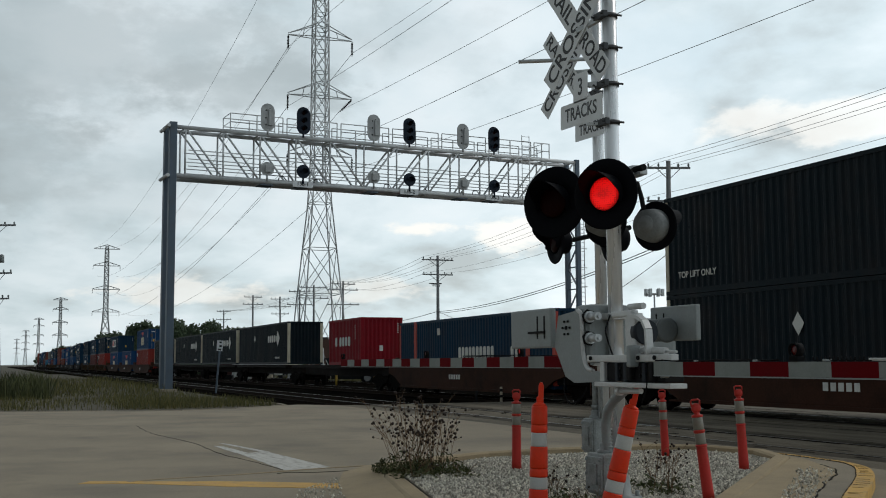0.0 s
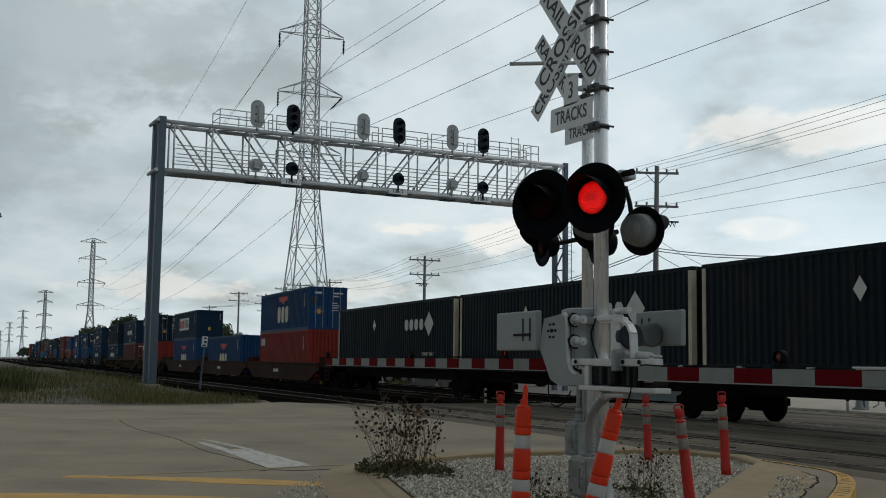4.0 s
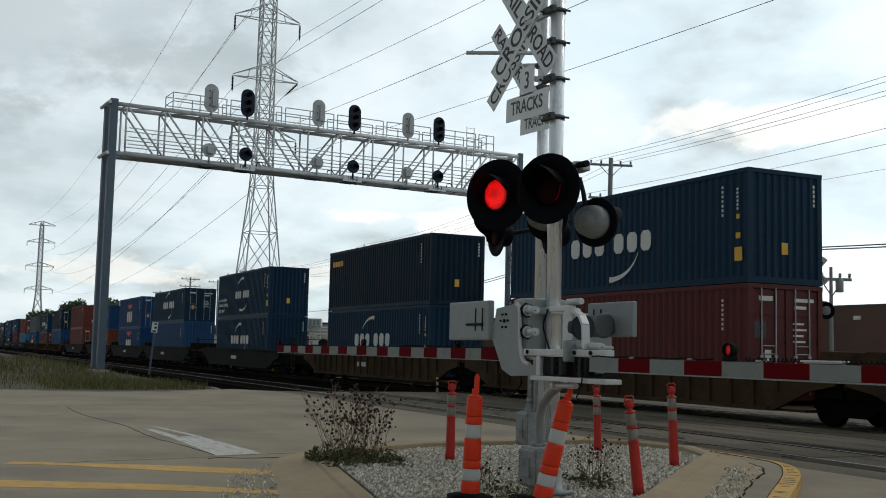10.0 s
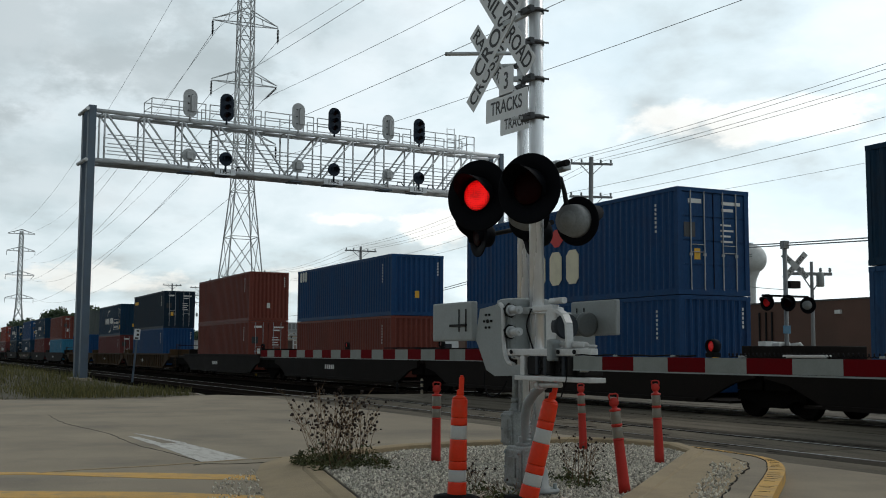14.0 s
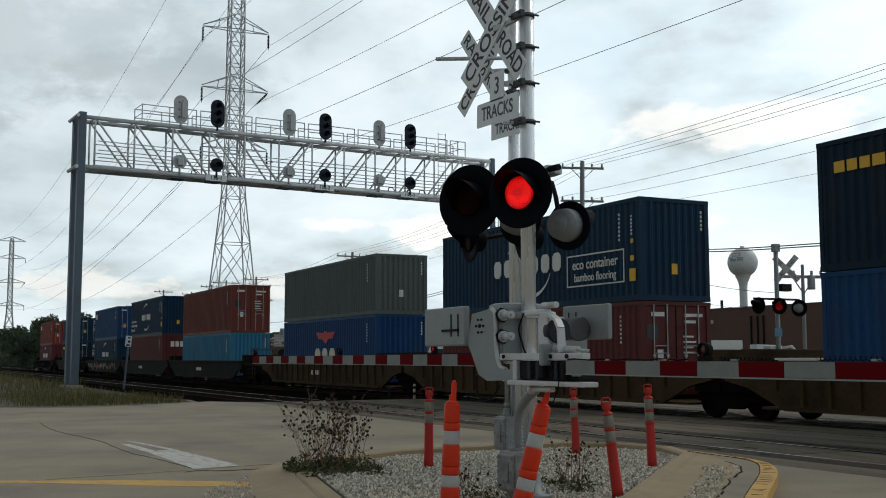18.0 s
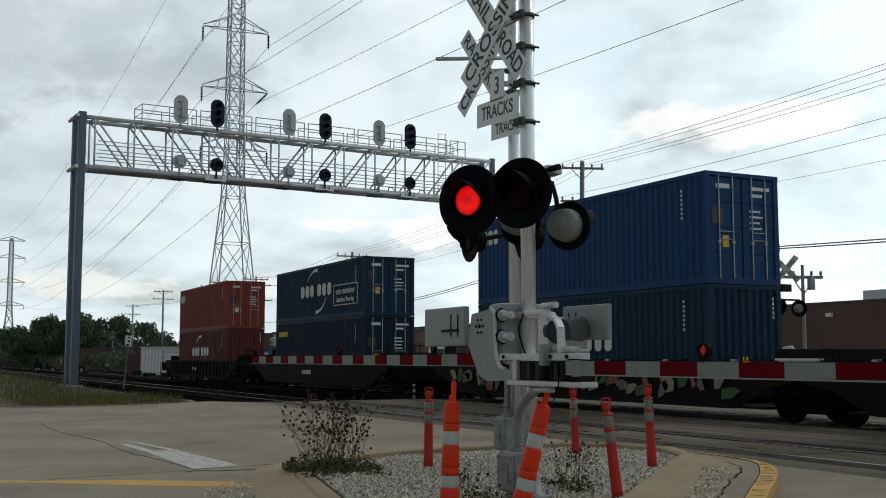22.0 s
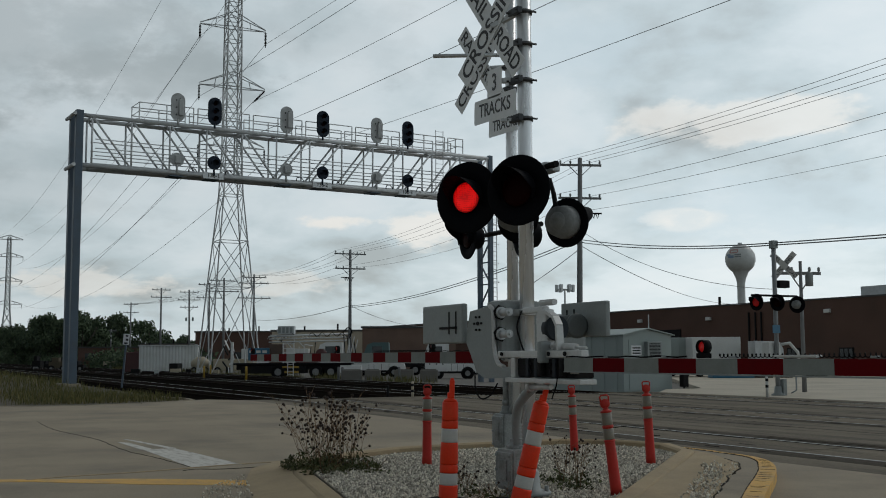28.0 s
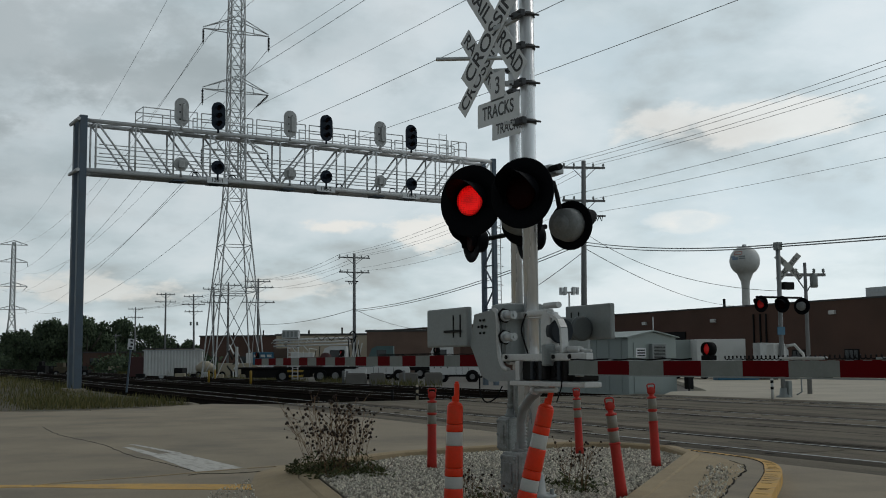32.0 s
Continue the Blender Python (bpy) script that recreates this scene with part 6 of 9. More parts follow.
def cast_box(parent, x0, x1, y0, y1, z0, z1):
    """A weathered cast junction box with a bolted lid, hubs and a conduit nipple."""
    bm = BM()
    B(bm, x0, x1, y0, y1, z0, z1, 0.035)
    box = part("junction_box", bm, CASTBOX, parent, "weathered cast junction box")
    bm = BM()
    B(bm, x0 + 0.02, x1 - 0.02, y0 - 0.022, y0 + 0.004, z0 + 0.03, z1 - 0.03, 0.012)
    lid = part("box_lid", bm, CASTBOX, box)
    for x in (x0 + 0.045, x1 - 0.045):
        for z in (z0 + 0.06, (z0 + z1) / 2, z1 - 0.06):
            bm = BM()
            rod(bm, (x, y0 - 0.036, z), (x, y0 - 0.018, z), 0.013, seg=6)
            part("lid_bolt", bm, GREYPAINT, lid)
    bm = BM()
    B(bm, x0 + 0.09, x1 - 0.09, y0 - 0.034, y0 - 0.02, z0 + 0.10, z1 - 0.10, 0.01)
    part("lid_boss", bm, CASTBOX, lid)
    bm = BM()
    lathe(bm, [(0.075, z1 - 0.01), (0.075, z1 + 0.03), (0.055, z1 + 0.035), (0.055, z1 + 0.09), (0.04, z1 + 0.10)], "z", 16, ((x0 + x1) / 2, (y0 + y1) / 2, 0))
    part("box_hub", bm, CASTBOX, box)


CASTBOX = mat("weathered_cast_box", (0.27, 0.285, 0.28), 0.6, 0.2, 0.3, 7, 50, 0.25, (0.10, 0.095, 0.085), 0.75, 5)
cast_box(m1, -0.12, 0.22, -0.30, -0.07, 0.06, 0.46)
bm = BM()
lathe(bm, [(0.16, 0.0), (0.16, 0.02), (0.11, 0.03), (0.10, 0.09)], "z", 20, (0.05, -0.18, 0.0))
part("box_foot", bm, CASTBOX, m1)
bm = BM()
tube(bm, smooth([(1.12, -0.38, 1.3), (1.2, -0.42, 1.14), (1.05, -0.38, 0.98)]), 0.006, 6)
part("cable", bm, RUBBER, m1)
bm = BM()
tube(bm, smooth([(0.40, -0.30, 1.8), (0.36, -0.33, 1.65), (0.41, -0.32, 1.5), (0.44, -0.30, 1.40)]), 0.008, 6)
part("cable", bm, RUBBER, m1)
gate(-7.50, 4.88, 1.425, 6.2, 1, 4.88, 0.106, 0.405, "red and white striped gate arm, lowered", (1.68, 4.2), (False, True))
arm_near = [ob for ob in scene.collection.objects if ob.name == "gate_arm"][0]
bm = BM()
B(bm, 2.36, 2.70, -0.03, 0.03, 0.060, 0.072, 0.002)
B(bm, 2.37, 2.69, -0.012, 0.012, 0.053, 0.062)
part("arm_splice", bm, CASTALU, arm_near, "pale clamp bar on the arm")
for x in (0.55, 1.25, 1.95, 3.1, 3.7):
    bm = BM()
    B(bm, x, x + 0.035, -0.024, 0.024, 0.052, 0.066, 0.004)
    part("cable_clip", bm, GREYPAINT, arm_near)
bm = BM()
bar(bm, (1.3, -0.30, 1.27), (2.10, -0.82, 1.295), 0.07, 0.13)
part("arm_socket", bm, GREYPAINT, m1, "grey socket of the arm")

# the mast behind it
m2 = mast(-12.335, 7.28, 0.1, 6.7, "second aluminium signal mast behind the nearer one")
for ob in m2.children:
    ob.matrix_basis = Matrix.Translation((-0.022, -0.043, 0))
clamp(m2, 5.2), clamp(m2, 4.9), clamp(m2, 4.4)
crossbuck(m2, -0.50, -0.24, 5.31)
tracks_sign(m2, 0.13, -0.22, 4.40)
bm = BM()
bar(bm, (-0.6, -0.24, 5.3), (0, -0.06, 5.2), 0.05)
bar(bm, (-0.14, -0.2, 4.4), (0, -0.06, 4.4), 0.05)
part("sign_bracket", bm, GALV, m2)
bm = BM()
rod(bm, (-0.49, -0.96, 5.36), (0.0, 0.06, 5.38), 0.026, seg=10)
part("side_pipe", bm, GALV, m2, "thin galvanised pipe held out sideways")
bm = BM()
rod(bm, (-0.85, -0.02, 3.04), (0.66, -0.02, 3.04), 0.032, seg=12)
part("cross_arm", bm, DARKSTEEL, m2)
lamp(m2, Matrix.Translation((-0.78, -0.30, 3.0)) @ pose(0, 0, 0, 0, 0, -5), 0.30)
lamp(m2, Matrix.Translation((0.62, -0.26, 2.90)) @ pose(0, 0, 0, 0, 0, -5), 0.30)
mechanism(m2, 0.55, 1, 0.12)
bm = BM()
rod(bm, (0.45, 0.06, 1.75), (1.30, 0.06, 1.75), 0.135, seg=24)
lathe(bm, [(0.135, 1.28), (0.15, 1.285), (0.15, 1.315), (0.12, 1.32)], "x", 24, (0, 0.06, 1.75))
drum = part("motor_drum", bm, DRUM, m2, "grey ribbed drum with bolts")
bm = BM()
B(bm, 0.55, 1.22, -0.090, -0.066, 1.715, 1.785, 0.01)
part("drum_rib", bm, DARKSTEEL, drum)
for k in range(4):
    bm = BM()
    rod(bm, (0.68 + k * 0.15, -0.115, 1.75), (0.68 + k * 0.15, -0.085, 1.75), 0.022, seg=6)
    part("drum_bolt", bm, GREYPAINT, drum)
cast_box(m2, -0.24, 0.06, -0.24, -0.02, 0.22, 0.66)
bm = BM()
rod(bm, (-0.09, -0.13, 0.72), (-0.09, -0.13, 1.18), 0.035, seg=12)
for z in (0.78, 1.12):
    rod(bm, (-0.09, -0.13, z), (-0.09, -0.13, z + 0.045), 0.048, seg=12)
rod(bm, (-0.09, -0.13, 0.0), (-0.09, -0.13, 0.24), 0.04, seg=12)
part("conduit", bm, CASTBOX, m2, "galvanised conduit into the box")
bm = BM()
rod(bm, (0.02, -0.10, 0.62), (0.02, -0.10, 1.18), 0.022, seg=10)
part("conduit", bm, CASTBOX, m2)
bm = BM()
tube(bm, smooth([(-0.6, -0.3, 1.16), (-0.58, -0.3, 0.95), (-0.42, -0.3, 0.84), (-0.2, -0.28, 0.9), (-0.1, -0.24, 1.05)]), 0.01, 6)
part("cable", bm, RUBBER, m2)
gate(-12.55, 6.75, 1.48, 9.7, -1, 6.75, 0.15, 0.4615, "red and white striped gate arm, lowered", (1.2, 4.8, 9.6), (True, False, None), 0.13)

# ---- delineators ----
def tube_post(x, y, h, lean, turn, r=0.052):
    p = thing("delineator_post", pose(x, y, 0.1, 0, lean, turn), "orange plastic delineator post with aged grey bands", "delineator", "posts on the island")
    bm = BM()
    lathe(bm, [(r * 1.15, 0.0), (r * 1.1, 0.1), (r, h * 0.54), (r, h * 0.545)], "z", 18)
    lathe(bm, [(r * 0.98, h * 0.545), (r * 0.98, h * 0.845), (r * 0.5, h * 0.86)], "z", 18)
    part("tube", bm, ORANGE, p)
    for z0, z1 in ((0.555, 0.665), (0.70, 0.825)):
        bm = BM()
        lathe(bm, [(r * 1.0, h * z0), (r * 1.03, h * z0 + 0.004), (r * 1.03, h * z1 - 0.004), (r * 1.0, h * z1)], "z", 18)
        part("reflective_band", bm, BANDGREY, p, "aged grey reflective band")
    for z0 in (0.54, 0.685, 0.835):
        bm = BM()
        lathe(bm, [(r, h * z0 - 0.012), (r * 1.13, h * z0 - 0.008), (r * 1.13, h * z0 + 0.008), (r, h * z0 + 0.012)], "z", 18)
        part("collar", bm, ORANGE, p)
    bm = BM()
    rod(bm, (0, 0, h * 0.85), (0, 0, h * 0.875), r * 0.55, seg=14)
    lathe(bm, [(r * 0.25, -0.016), (r * 0.9, -0.012), (r * 0.98, 0.0), (r * 0.9, 0.012), (r * 0.25, 0.016)], "y", 20, (0, 0, h * 0.915))
    tube(bm, [(-r * 0.75, 0, h * 0.93), (-r * 0.88, 0, h * 0.985), (-r * 0.6, 0, h), (r * 0.6, 0, h), (r * 0.88, 0, h * 0.985), (r * 0.75, 0, h * 0.93)], 0.009, 8)
    part("handle", bm, ORANGE, p)
    return p


tube_post(-13.02, 6.31, 1.02, 0.5, 63, 0.056)
tube_post(-9.31, 6.64, 1.0, -6.5, 63, 0.052)
tube_post(-13.765, 9.08, 0.96, -2, 63, 0.054)
tube_post(-11.645, 8.85, 1.06, -2.5, 63, 0.056)


def channelizer(x, y, z, h, lean, turn, tilt=0):
    p = thing("channelizer_drum", pose(x, y, z, tilt, lean, turn), "bright orange channelizer with white bands and handle", "channelizer", "channelizers on the island")
    r0, r1 = 0.088, 0.068
    prof = lambda k: r0 + (r1 - r0) * k
    segs = [(0.0, 0.155, 0), (0.155, 0.25, 1), (0.25, 0.315, 0), (0.317, 0.49, 0), (0.49, 0.60, 1), (0.60, 0.66, 0), (0.662, 0.81, 0)]
    for a, b, white in segs:
        bm = BM()
        k = 1.0 if white else 1.05
        lathe(bm, [(prof(a) * k * 0.97, h * a), (prof(a) * k, h * a + 0.012), (prof(b) * k, h * b - 0.012), (prof(b) * k * 0.97, h * b)], "z", 22)
        part("reflective_band" if white else "body_section", bm, BANDWHITE if white else BRIGHTORANGE, p)
    bm = BM()
    lathe(bm, [(r1, h * 0.81), (r1 * 0.92, h * 0.825), (0.04, h * 0.835), (0.03, h * 0.84)], "z", 18)
    B(bm, -0.012, 0.038, -0.02, 0.02, h * 0.835, h * 0.985, 0.012)
    B(bm, -0.03, 0.03, -0.018, 0.018, h * 0.835, h * 0.885, 0.012)
    B(bm, -0.004, 0.03, -0.016, 0.016, h * 0.98, h, 0.01)
    part("handle", bm, BRIGHTORANGE, p)
    bm = BM()
    lathe(bm, [(0.22, 0.0), (0.22, 0.05), (0.1, 0.07)], "z", 8)
    part("base", bm, RUBBER, p)


channelizer(-9.45, 4.80, 0.10, 1.19, 1.6, 63)
channelizer(-8.93, 5.265, 0.10, 1.2, 13.3, 63)

# ---- signal bridge ----
BRIDGESTEEL = mat("bleached_bridge_galvanising", (0.66, 0.67, 0.68), 0.55, 0.12, 0.12, 2, 30, 0.05, (0.40, 0.41, 0.42), 0.4, 1.2)


# Black lifted towards blue: distance haze put into the colour.
HEADBLUE = mat("hazed_black_signal_paint", (0.018, 0.027, 0.044), 0.6, 0.0, 0.2, 3, 30, 0.05, (0.03, 0.035, 0.04), 0.4, 2, spec=0.2)


def gantry():
    g = thing("signal_bridge", pose(-61.7, 8.75, 0, 0, 0, 4.7), "tall grey steel truss signal bridge over the tracks", "signal bridge")
    top, low, L, w = 14.55, 11.82, 26.95, 1.25
    for v in (-w / 2, w / 2):
        bm = BM()
        B(bm, v - 0.2, v + 0.2, -0.2, 0.2, -0.4, top + 0.25, 0.03)
        part("post", bm, POSTSTEEL, g, "blue grey steel post")
    bm = BM()
    for z in (low - 0.05, top):
        rod(bm, (-w / 2 - 0.35, -0.3, z), (w / 2 + 0.35, -0.3, z), 0.1, seg=10)
    part("cross_pipe", bm, BRIDGESTEEL, g)
    bm = BM()
    B(bm, -0.95, 0.95, -0.4, 0.4, -0.45, 0.12, 0.03)
    part("footing", bm, APRON, g)
    for v in (-w / 2, w / 2):
        for z, r in ((top, 0.115), (low, 0.13)):
            bm = BM()
            rod(bm, (v, 0.2, z), (v, L - 0.3, z), r, seg=10)
            part("chord", bm, BRIDGESTEEL, g)
        n = 12
        step = (L - 1.2) / n
        for i in range(n + 1):
            u = 0.7 + i * step
            bm = BM()
            rod(bm, (v, u, low), (v, u, top), 0.055, seg=8)
            part("upright", bm, BRIDGESTEEL, g)
            if i < n:
                bm = BM()
                a, b = (top, low) if i < 5 else (low, top)
                rod(bm, (v, u, a), (v, u + step, b), 0.06, seg=8)
                part("diagonal", bm, BRIDGESTEEL, g)
    n = 12
    for i in range(n + 1):
        u = 0.7 + i * (L - 1.2) / n
        for z in (top, low):
            bm = BM()
            rod(bm, (-w / 2, u, z), (w / 2, u, z), 0.05, seg=6)
            part("cross_brace", bm, BRIDGESTEEL, g)
        if i < n:
            bm = BM()
            rod(bm, (-w / 2, u, top), (w / 2, u + (L - 1.2) / n, top), 0.04, seg=6)
            part("plan_brace", bm, BRIDGESTEEL, g)
    # walkway gratings and their railings
    bm = BM()
    B(bm, -0.5, 0.5, 3.1, L - 3.0, top + 0.12, top + 0.17)
    part("upper_walkway", bm, BRIDGESTEEL, g)
    bm = BM()
    B(bm, -0.5, 0.5, 0.8, L - 3.0, low + 0.14, low + 0.19)
    part("lower_walkway", bm, BRIDGESTEEL, g)
    for v in (-0.75, 0.75):
        u0 = 3.2
        k = 0
        while u0 < L - 2.8:
            u1 = min(u0 + 3.1, L - 2.5)
            bm = BM()
            for z in (0.55, 1.05):
                rod(bm, (v, u0, top + z), (v, u1, top + z), 0.034, seg=6)
            for u in (u0, (u0 + u1) / 2, u1):
                rod(bm, (v, u, top + 0.1), (v, u, top + 1.05), 0.036, seg=6)
            part("railing", bm, BRIDGESTEEL, g)
            u0 += 3.35
        bm = BM()
        for z in (0.6, 1.0, 1.5):
            rod(bm, (v * 0.7, 0.9, low + z), (v * 0.7, L - 3.0, low + z), 0.030, seg=6)
        part("lower_railing", bm, BRIDGESTEEL, g)
    for u in (3.2, L - 2.9):
        bm = BM()
        for z in (0.55, 1.05):
            rod(bm, (-0.75, u, top + z), (0.75, u, top + z), 0.024, seg=6)
        part("railing", bm, BRIDGESTEEL, g)
    # ladder beside the right leg, above the walkway
    bm = BM()
    for u in (L - 4.6, L - 4.05):
        rod(bm, (0.80, u, low), (0.80, u, top + 1.45), 0.025, seg=6)
    for i in range(14):
        rod(bm, (0.80, L - 4.6, low + 0.2 + i * 0.3), (0.80, L - 4.05, low + 0.2 + i * 0.3), 0.015, seg=6)
    part("ladder", bm, BRIDGESTEEL, g)
    # right leg: a lattice of four corner columns
    for u in (L - 0.3,):
        for v in (-w / 2, w / 2):
            bm = BM()
            B(bm, v - 0.13, v + 0.13, u - 0.15, u + 0.15, -0.4, top + 0.2 if u > L - 1 else low + 0.4, 0.02)
            part("leg", bm, POSTSTEEL, g)
    for v in (0.0,):
        z, k = 0.4, 0
        while z < low - 0.6:
            a, b = (-w / 2, w / 2) if k % 2 else (w / 2, -w / 2)
            bm = BM()
            bar(bm, (a, L - 0.3, z), (b, L - 0.3, z + 1.45), 0.08)
            part("leg_brace", bm, POSTSTEEL, g)
            bm = BM()
            bar(bm, (a, L - 0.3, z), (b, L - 0.3, z), 0.08)
            part("leg_strut", bm, POSTSTEEL, g)
            z += 1.45
            k += 1
    bm = BM()
    for u in (L - 0.1, L + 0.35):
        rod(bm, (0.4, u, 0.3), (0.4, u, low + 1.0), 0.03, seg=6)
    for i in range(38):
        rod(bm, (0.4, L - 0.1, 0.6 + i * 0.3), (0.4, L + 0.35, 0.6 + i * 0.3), 0.018, seg=6)
    for i in range(8):
        pts = [(0.4 + 0.4 * math.sin(radians(a)), L + 0.12 + 0.34 * math.cos(radians(a)), 2.6 + i * 1.25) for a in range(0, 181, 30)]
        tube(bm, pts, 0.02, 6)
    part("caged_ladder", bm, BRIDGESTEEL, g)
    # signal heads in pairs: one seen from behind, one facing this way
    y0 = 8.75
    for k, (back, front) in enumerate(((14.1, 16.25), (20.7, 23.05), (26.75, 28.95))):
        for yy, dark in ((back, False), (front, True)):
            u = (yy - y0) * 1.003
            m = HEADBLUE if dark else BACKGREY
            v = 0.83 if dark else 0.80
            bm = BM()
            for z0, hh in ((top + 0.18, 1.62),):
                out = []
                for a in range(0, 181, 18):
                    out.append((0.41 * math.cos(radians(a)), z0 + hh - 0.41 + 0.41 * math.sin(radians(a))))
                for a in range(180, 361, 18):
                    out.append((0.41 * math.cos(radians(a)), z0 + 0.41 + 0.41 * math.sin(radians(a))))
                lo = [bm.verts.new((v, u + a, z)) for a, z in out]
                hi = [bm.verts.new((v + 0.03, u + a, z)) for a, z in out]
                bm.faces.new(lo), bm.faces.new(hi[::-1])
                for i in range(len(out)):
                    j = (i + 1) % len(out)
                    bm.faces.new((lo[i], lo[j], hi[j], hi[i]))
            head = part("upper_signal_head", bm, m, g, "black oval backplate" if dark else "silver oval backplate seen from behind")
            bm = BM()
            rod(bm, (v, u, top), (v, u, top + 0.3), 0.06, seg=10)
            B(bm, v - 0.22 if not dark else v - 0.2, v - 0.005, u - 0.2, u + 0.2, top + 0.45, top + 1.5, 0.05)
            part("signal_case", bm, m, head)
            if not dark:
                for i in range(3):
                    bm = BM()
                    zz = top + 0.55 + i * 0.42
                    rod(bm, (v + 0.03, u - 0.1, zz), (v + 0.05, u - 0.1, zz), 0.045, seg=10)
                    rod(bm, (v + 0.03, u + 0.12, zz + 0.1), (v + 0.05, u + 0.12, zz + 0.1), 0.03, seg=8)
                    part("cable_entry", bm, DARKSTEEL, head)
                bm = BM()
                B(bm, v + 0.03, v + 0.16, u + 0.02, u + 0.30, top + 0.5, top + 1.45, 0.04)
                part("rear_box", bm, m, head)
            for i in range(3):
                bm = BM()
                zz = top + 0.52 + i * 0.46
                s = 1 if dark else -1
                pts = [(v + 0.03 + 0.0, u + 0.16 * math.cos(radians(a)), zz + 0.16 * math.sin(radians(a))) for a in range(-20, 201, 20)]
                pt2 = [(v + s * 0.28, b, c) for a, b, c in pts]
                va, vb = [bm.verts.new(p) for p in pts], [bm.verts.new(p) for p in pt2]
                for q in range(len(pts) - 1):
                    bm.faces.new((va[q], va[q + 1], vb[q + 1], vb[q]))
                part("visor", bm, HEADBLUE, head)
                if dark:
                    bm = BM()
                    lathe(bm, [(0.12, 0.031), (0.1, 0.045), (0.03, 0.05)], "x", 16, (v, u, zz))
                    part("lens", bm, LENSDARK, head)
            bm = BM()
            lathe(bm, [(0.40, 0.0), (0.40, 0.03)], "x", 24, (v, u, low + 0.72))
            lo_head = part("lower_signal_head", bm, m, g, "round black backplate" if dark else "silver round backplate seen from behind")
            bm = BM()
            rod(bm, (v, u, low), (v, u, low + 0.4), 0.06, seg=10)
            lathe(bm, [(0.24, -0.22), (0.26, -0.02)], "x", 18, (v, u, low + 0.72))
            part("signal_case", bm, m, lo_head)
            bm = BM()
            s = 1 if dark else -1
            pts = [(v + 0.03, u + 0.2 * math.cos(radians(q)), low + 0.72 + 0.2 * math.sin(radians(q))) for q in range(-30, 211, 20)]
            va, vb = [bm.verts.new(p) for p in pts], [bm.verts.new((p[0] + s * 0.34, p[1], p[2] - 0.05)) for p in pts]
            for q in range(len(pts) - 1):
                bm.faces.new((va[q], va[q + 1], vb[q + 1], vb[q]))
            part("visor", bm, HEADBLUE, lo_head)
            if not dark:
                bm = BM()
                B(bm, v + 0.03, v + 0.2, u - 0.16, u + 0.2, low + 0.5, low + 0.95, 0.05)
                part("rear_box", bm, m, lo_head)
            if dark:
                pb = BM()
                B(pb, 0.775, 0.80, u - 0.62, u + 0.62, low - 0.2, low + 0.16)
                pl = part("number_plate", pb, SIGNWHITE, g, "white plate with black numbers")
                words("plate_number", "136-%d" % (k + 1), 0.32, SIGNBLACK, pl, Matrix.Translation((0.803, u, low - 0.02)) @ Euler((radians(90), 0, radians(90))).to_matrix().to_4x4())
            bm = BM()
            B(bm, -0.2, 0.7, u - 0.38, u + 0.38, low - 0.22, low - 0.15, 0.01)
            part("bracket_plate", bm, POSTSTEEL, g)
            bm = BM()
            tube(bm, [(v - 0.1, u + 0.7, low + 0.1), (v - 0.1, u + 0.75, low + 0.32), (v - 0.1, u + 1.0, low + 0.36), (v - 0.1, u + 1.2, low + 0.15)], 0.03, 6)
            part("cable_loop", bm, RUBBER, g)
    return g


BACKGREY = mat("aged_aluminium_backplate", (0.46, 0.47, 0.475), 0.6, 0.0, 0.15, 3, 30, 0.05, (0.18, 0.19, 0.19), 0.5, 2)
gantry()

# ---- beyond the tracks ----
FWD, RGT = Vector((-0.8937, 0.4487, 0)), Vector((0.4487, 0.8937, 0))
FACING = math.degrees(math.atan2(RGT.y, RGT.x))


def AT(side, ahead, z=0.0, turn=0.0):
    """A pose so many metres to the side and ahead of the eye; its x runs to the side, its y away."""
    p = FWD * ahead + RGT * side
    return pose(p.x, p.y, z, 0, 0, FACING + turn)


YZ = -0.22
BRICK = mat("dark_brick_facade", (0.122, 0.074, 0.060), 0.9, 0, 0.25, 0.35, 12, 0.2, (0.095, 0.068, 0.058), 0.6, 0.25, spec=0.1)
OLDBRICK = mat("weathered_brown_brick", (0.185, 0.125, 0.10), 0.9, 0, 0.2, 0.5, 12, 0.2, (0.10, 0.08, 0.072), 0.6, 0.3, spec=0.1)
TANWALL = mat("tan_block_wall", (0.50, 0.43, 0.33), 0.9, 0, 0.12, 0.4, 10, 0.1, (0.22, 0.19, 0.15), 0.4, 0.2)
ROOFTAR = mat("tar_roof_edge", (0.07, 0.068, 0.066), 0.8, 0, 0.1, 0.5, 10, 0.1)
WHITEMETAL = mat("white_sheet_metal", (0.62, 0.63, 0.62), 0.5, 0.0, 0.08, 0.8, 12, 0.05, (0.4, 0.39, 0.36), 0.4, 0.6)
HUTPAINT = mat("grey_green_hut_paint", (0.31, 0.36, 0.35), 0.55, 0.0, 0.07, 0.8, 25, 0.05, (0.3, 0.32, 0.31), 0.35, 1.0)
TRUCKWHITE = mat("white_vehicle_paint", (0.66, 0.67, 0.67), 0.3, 0, 0.04, 1, 10, 0.0, (0.45, 0.43, 0.4), 0.35, 1.2)
TRUCKBLUE = mat("blue_tool_box_paint", (0.03, 0.13, 0.22), 0.4, 0, 0.08, 1, 10, 0.0)
TRUCKRED = mat("dull_red_machine_paint", (0.075, 0.022, 0.022), 0.5, 0, 0.1, 2, 10, 0.0)
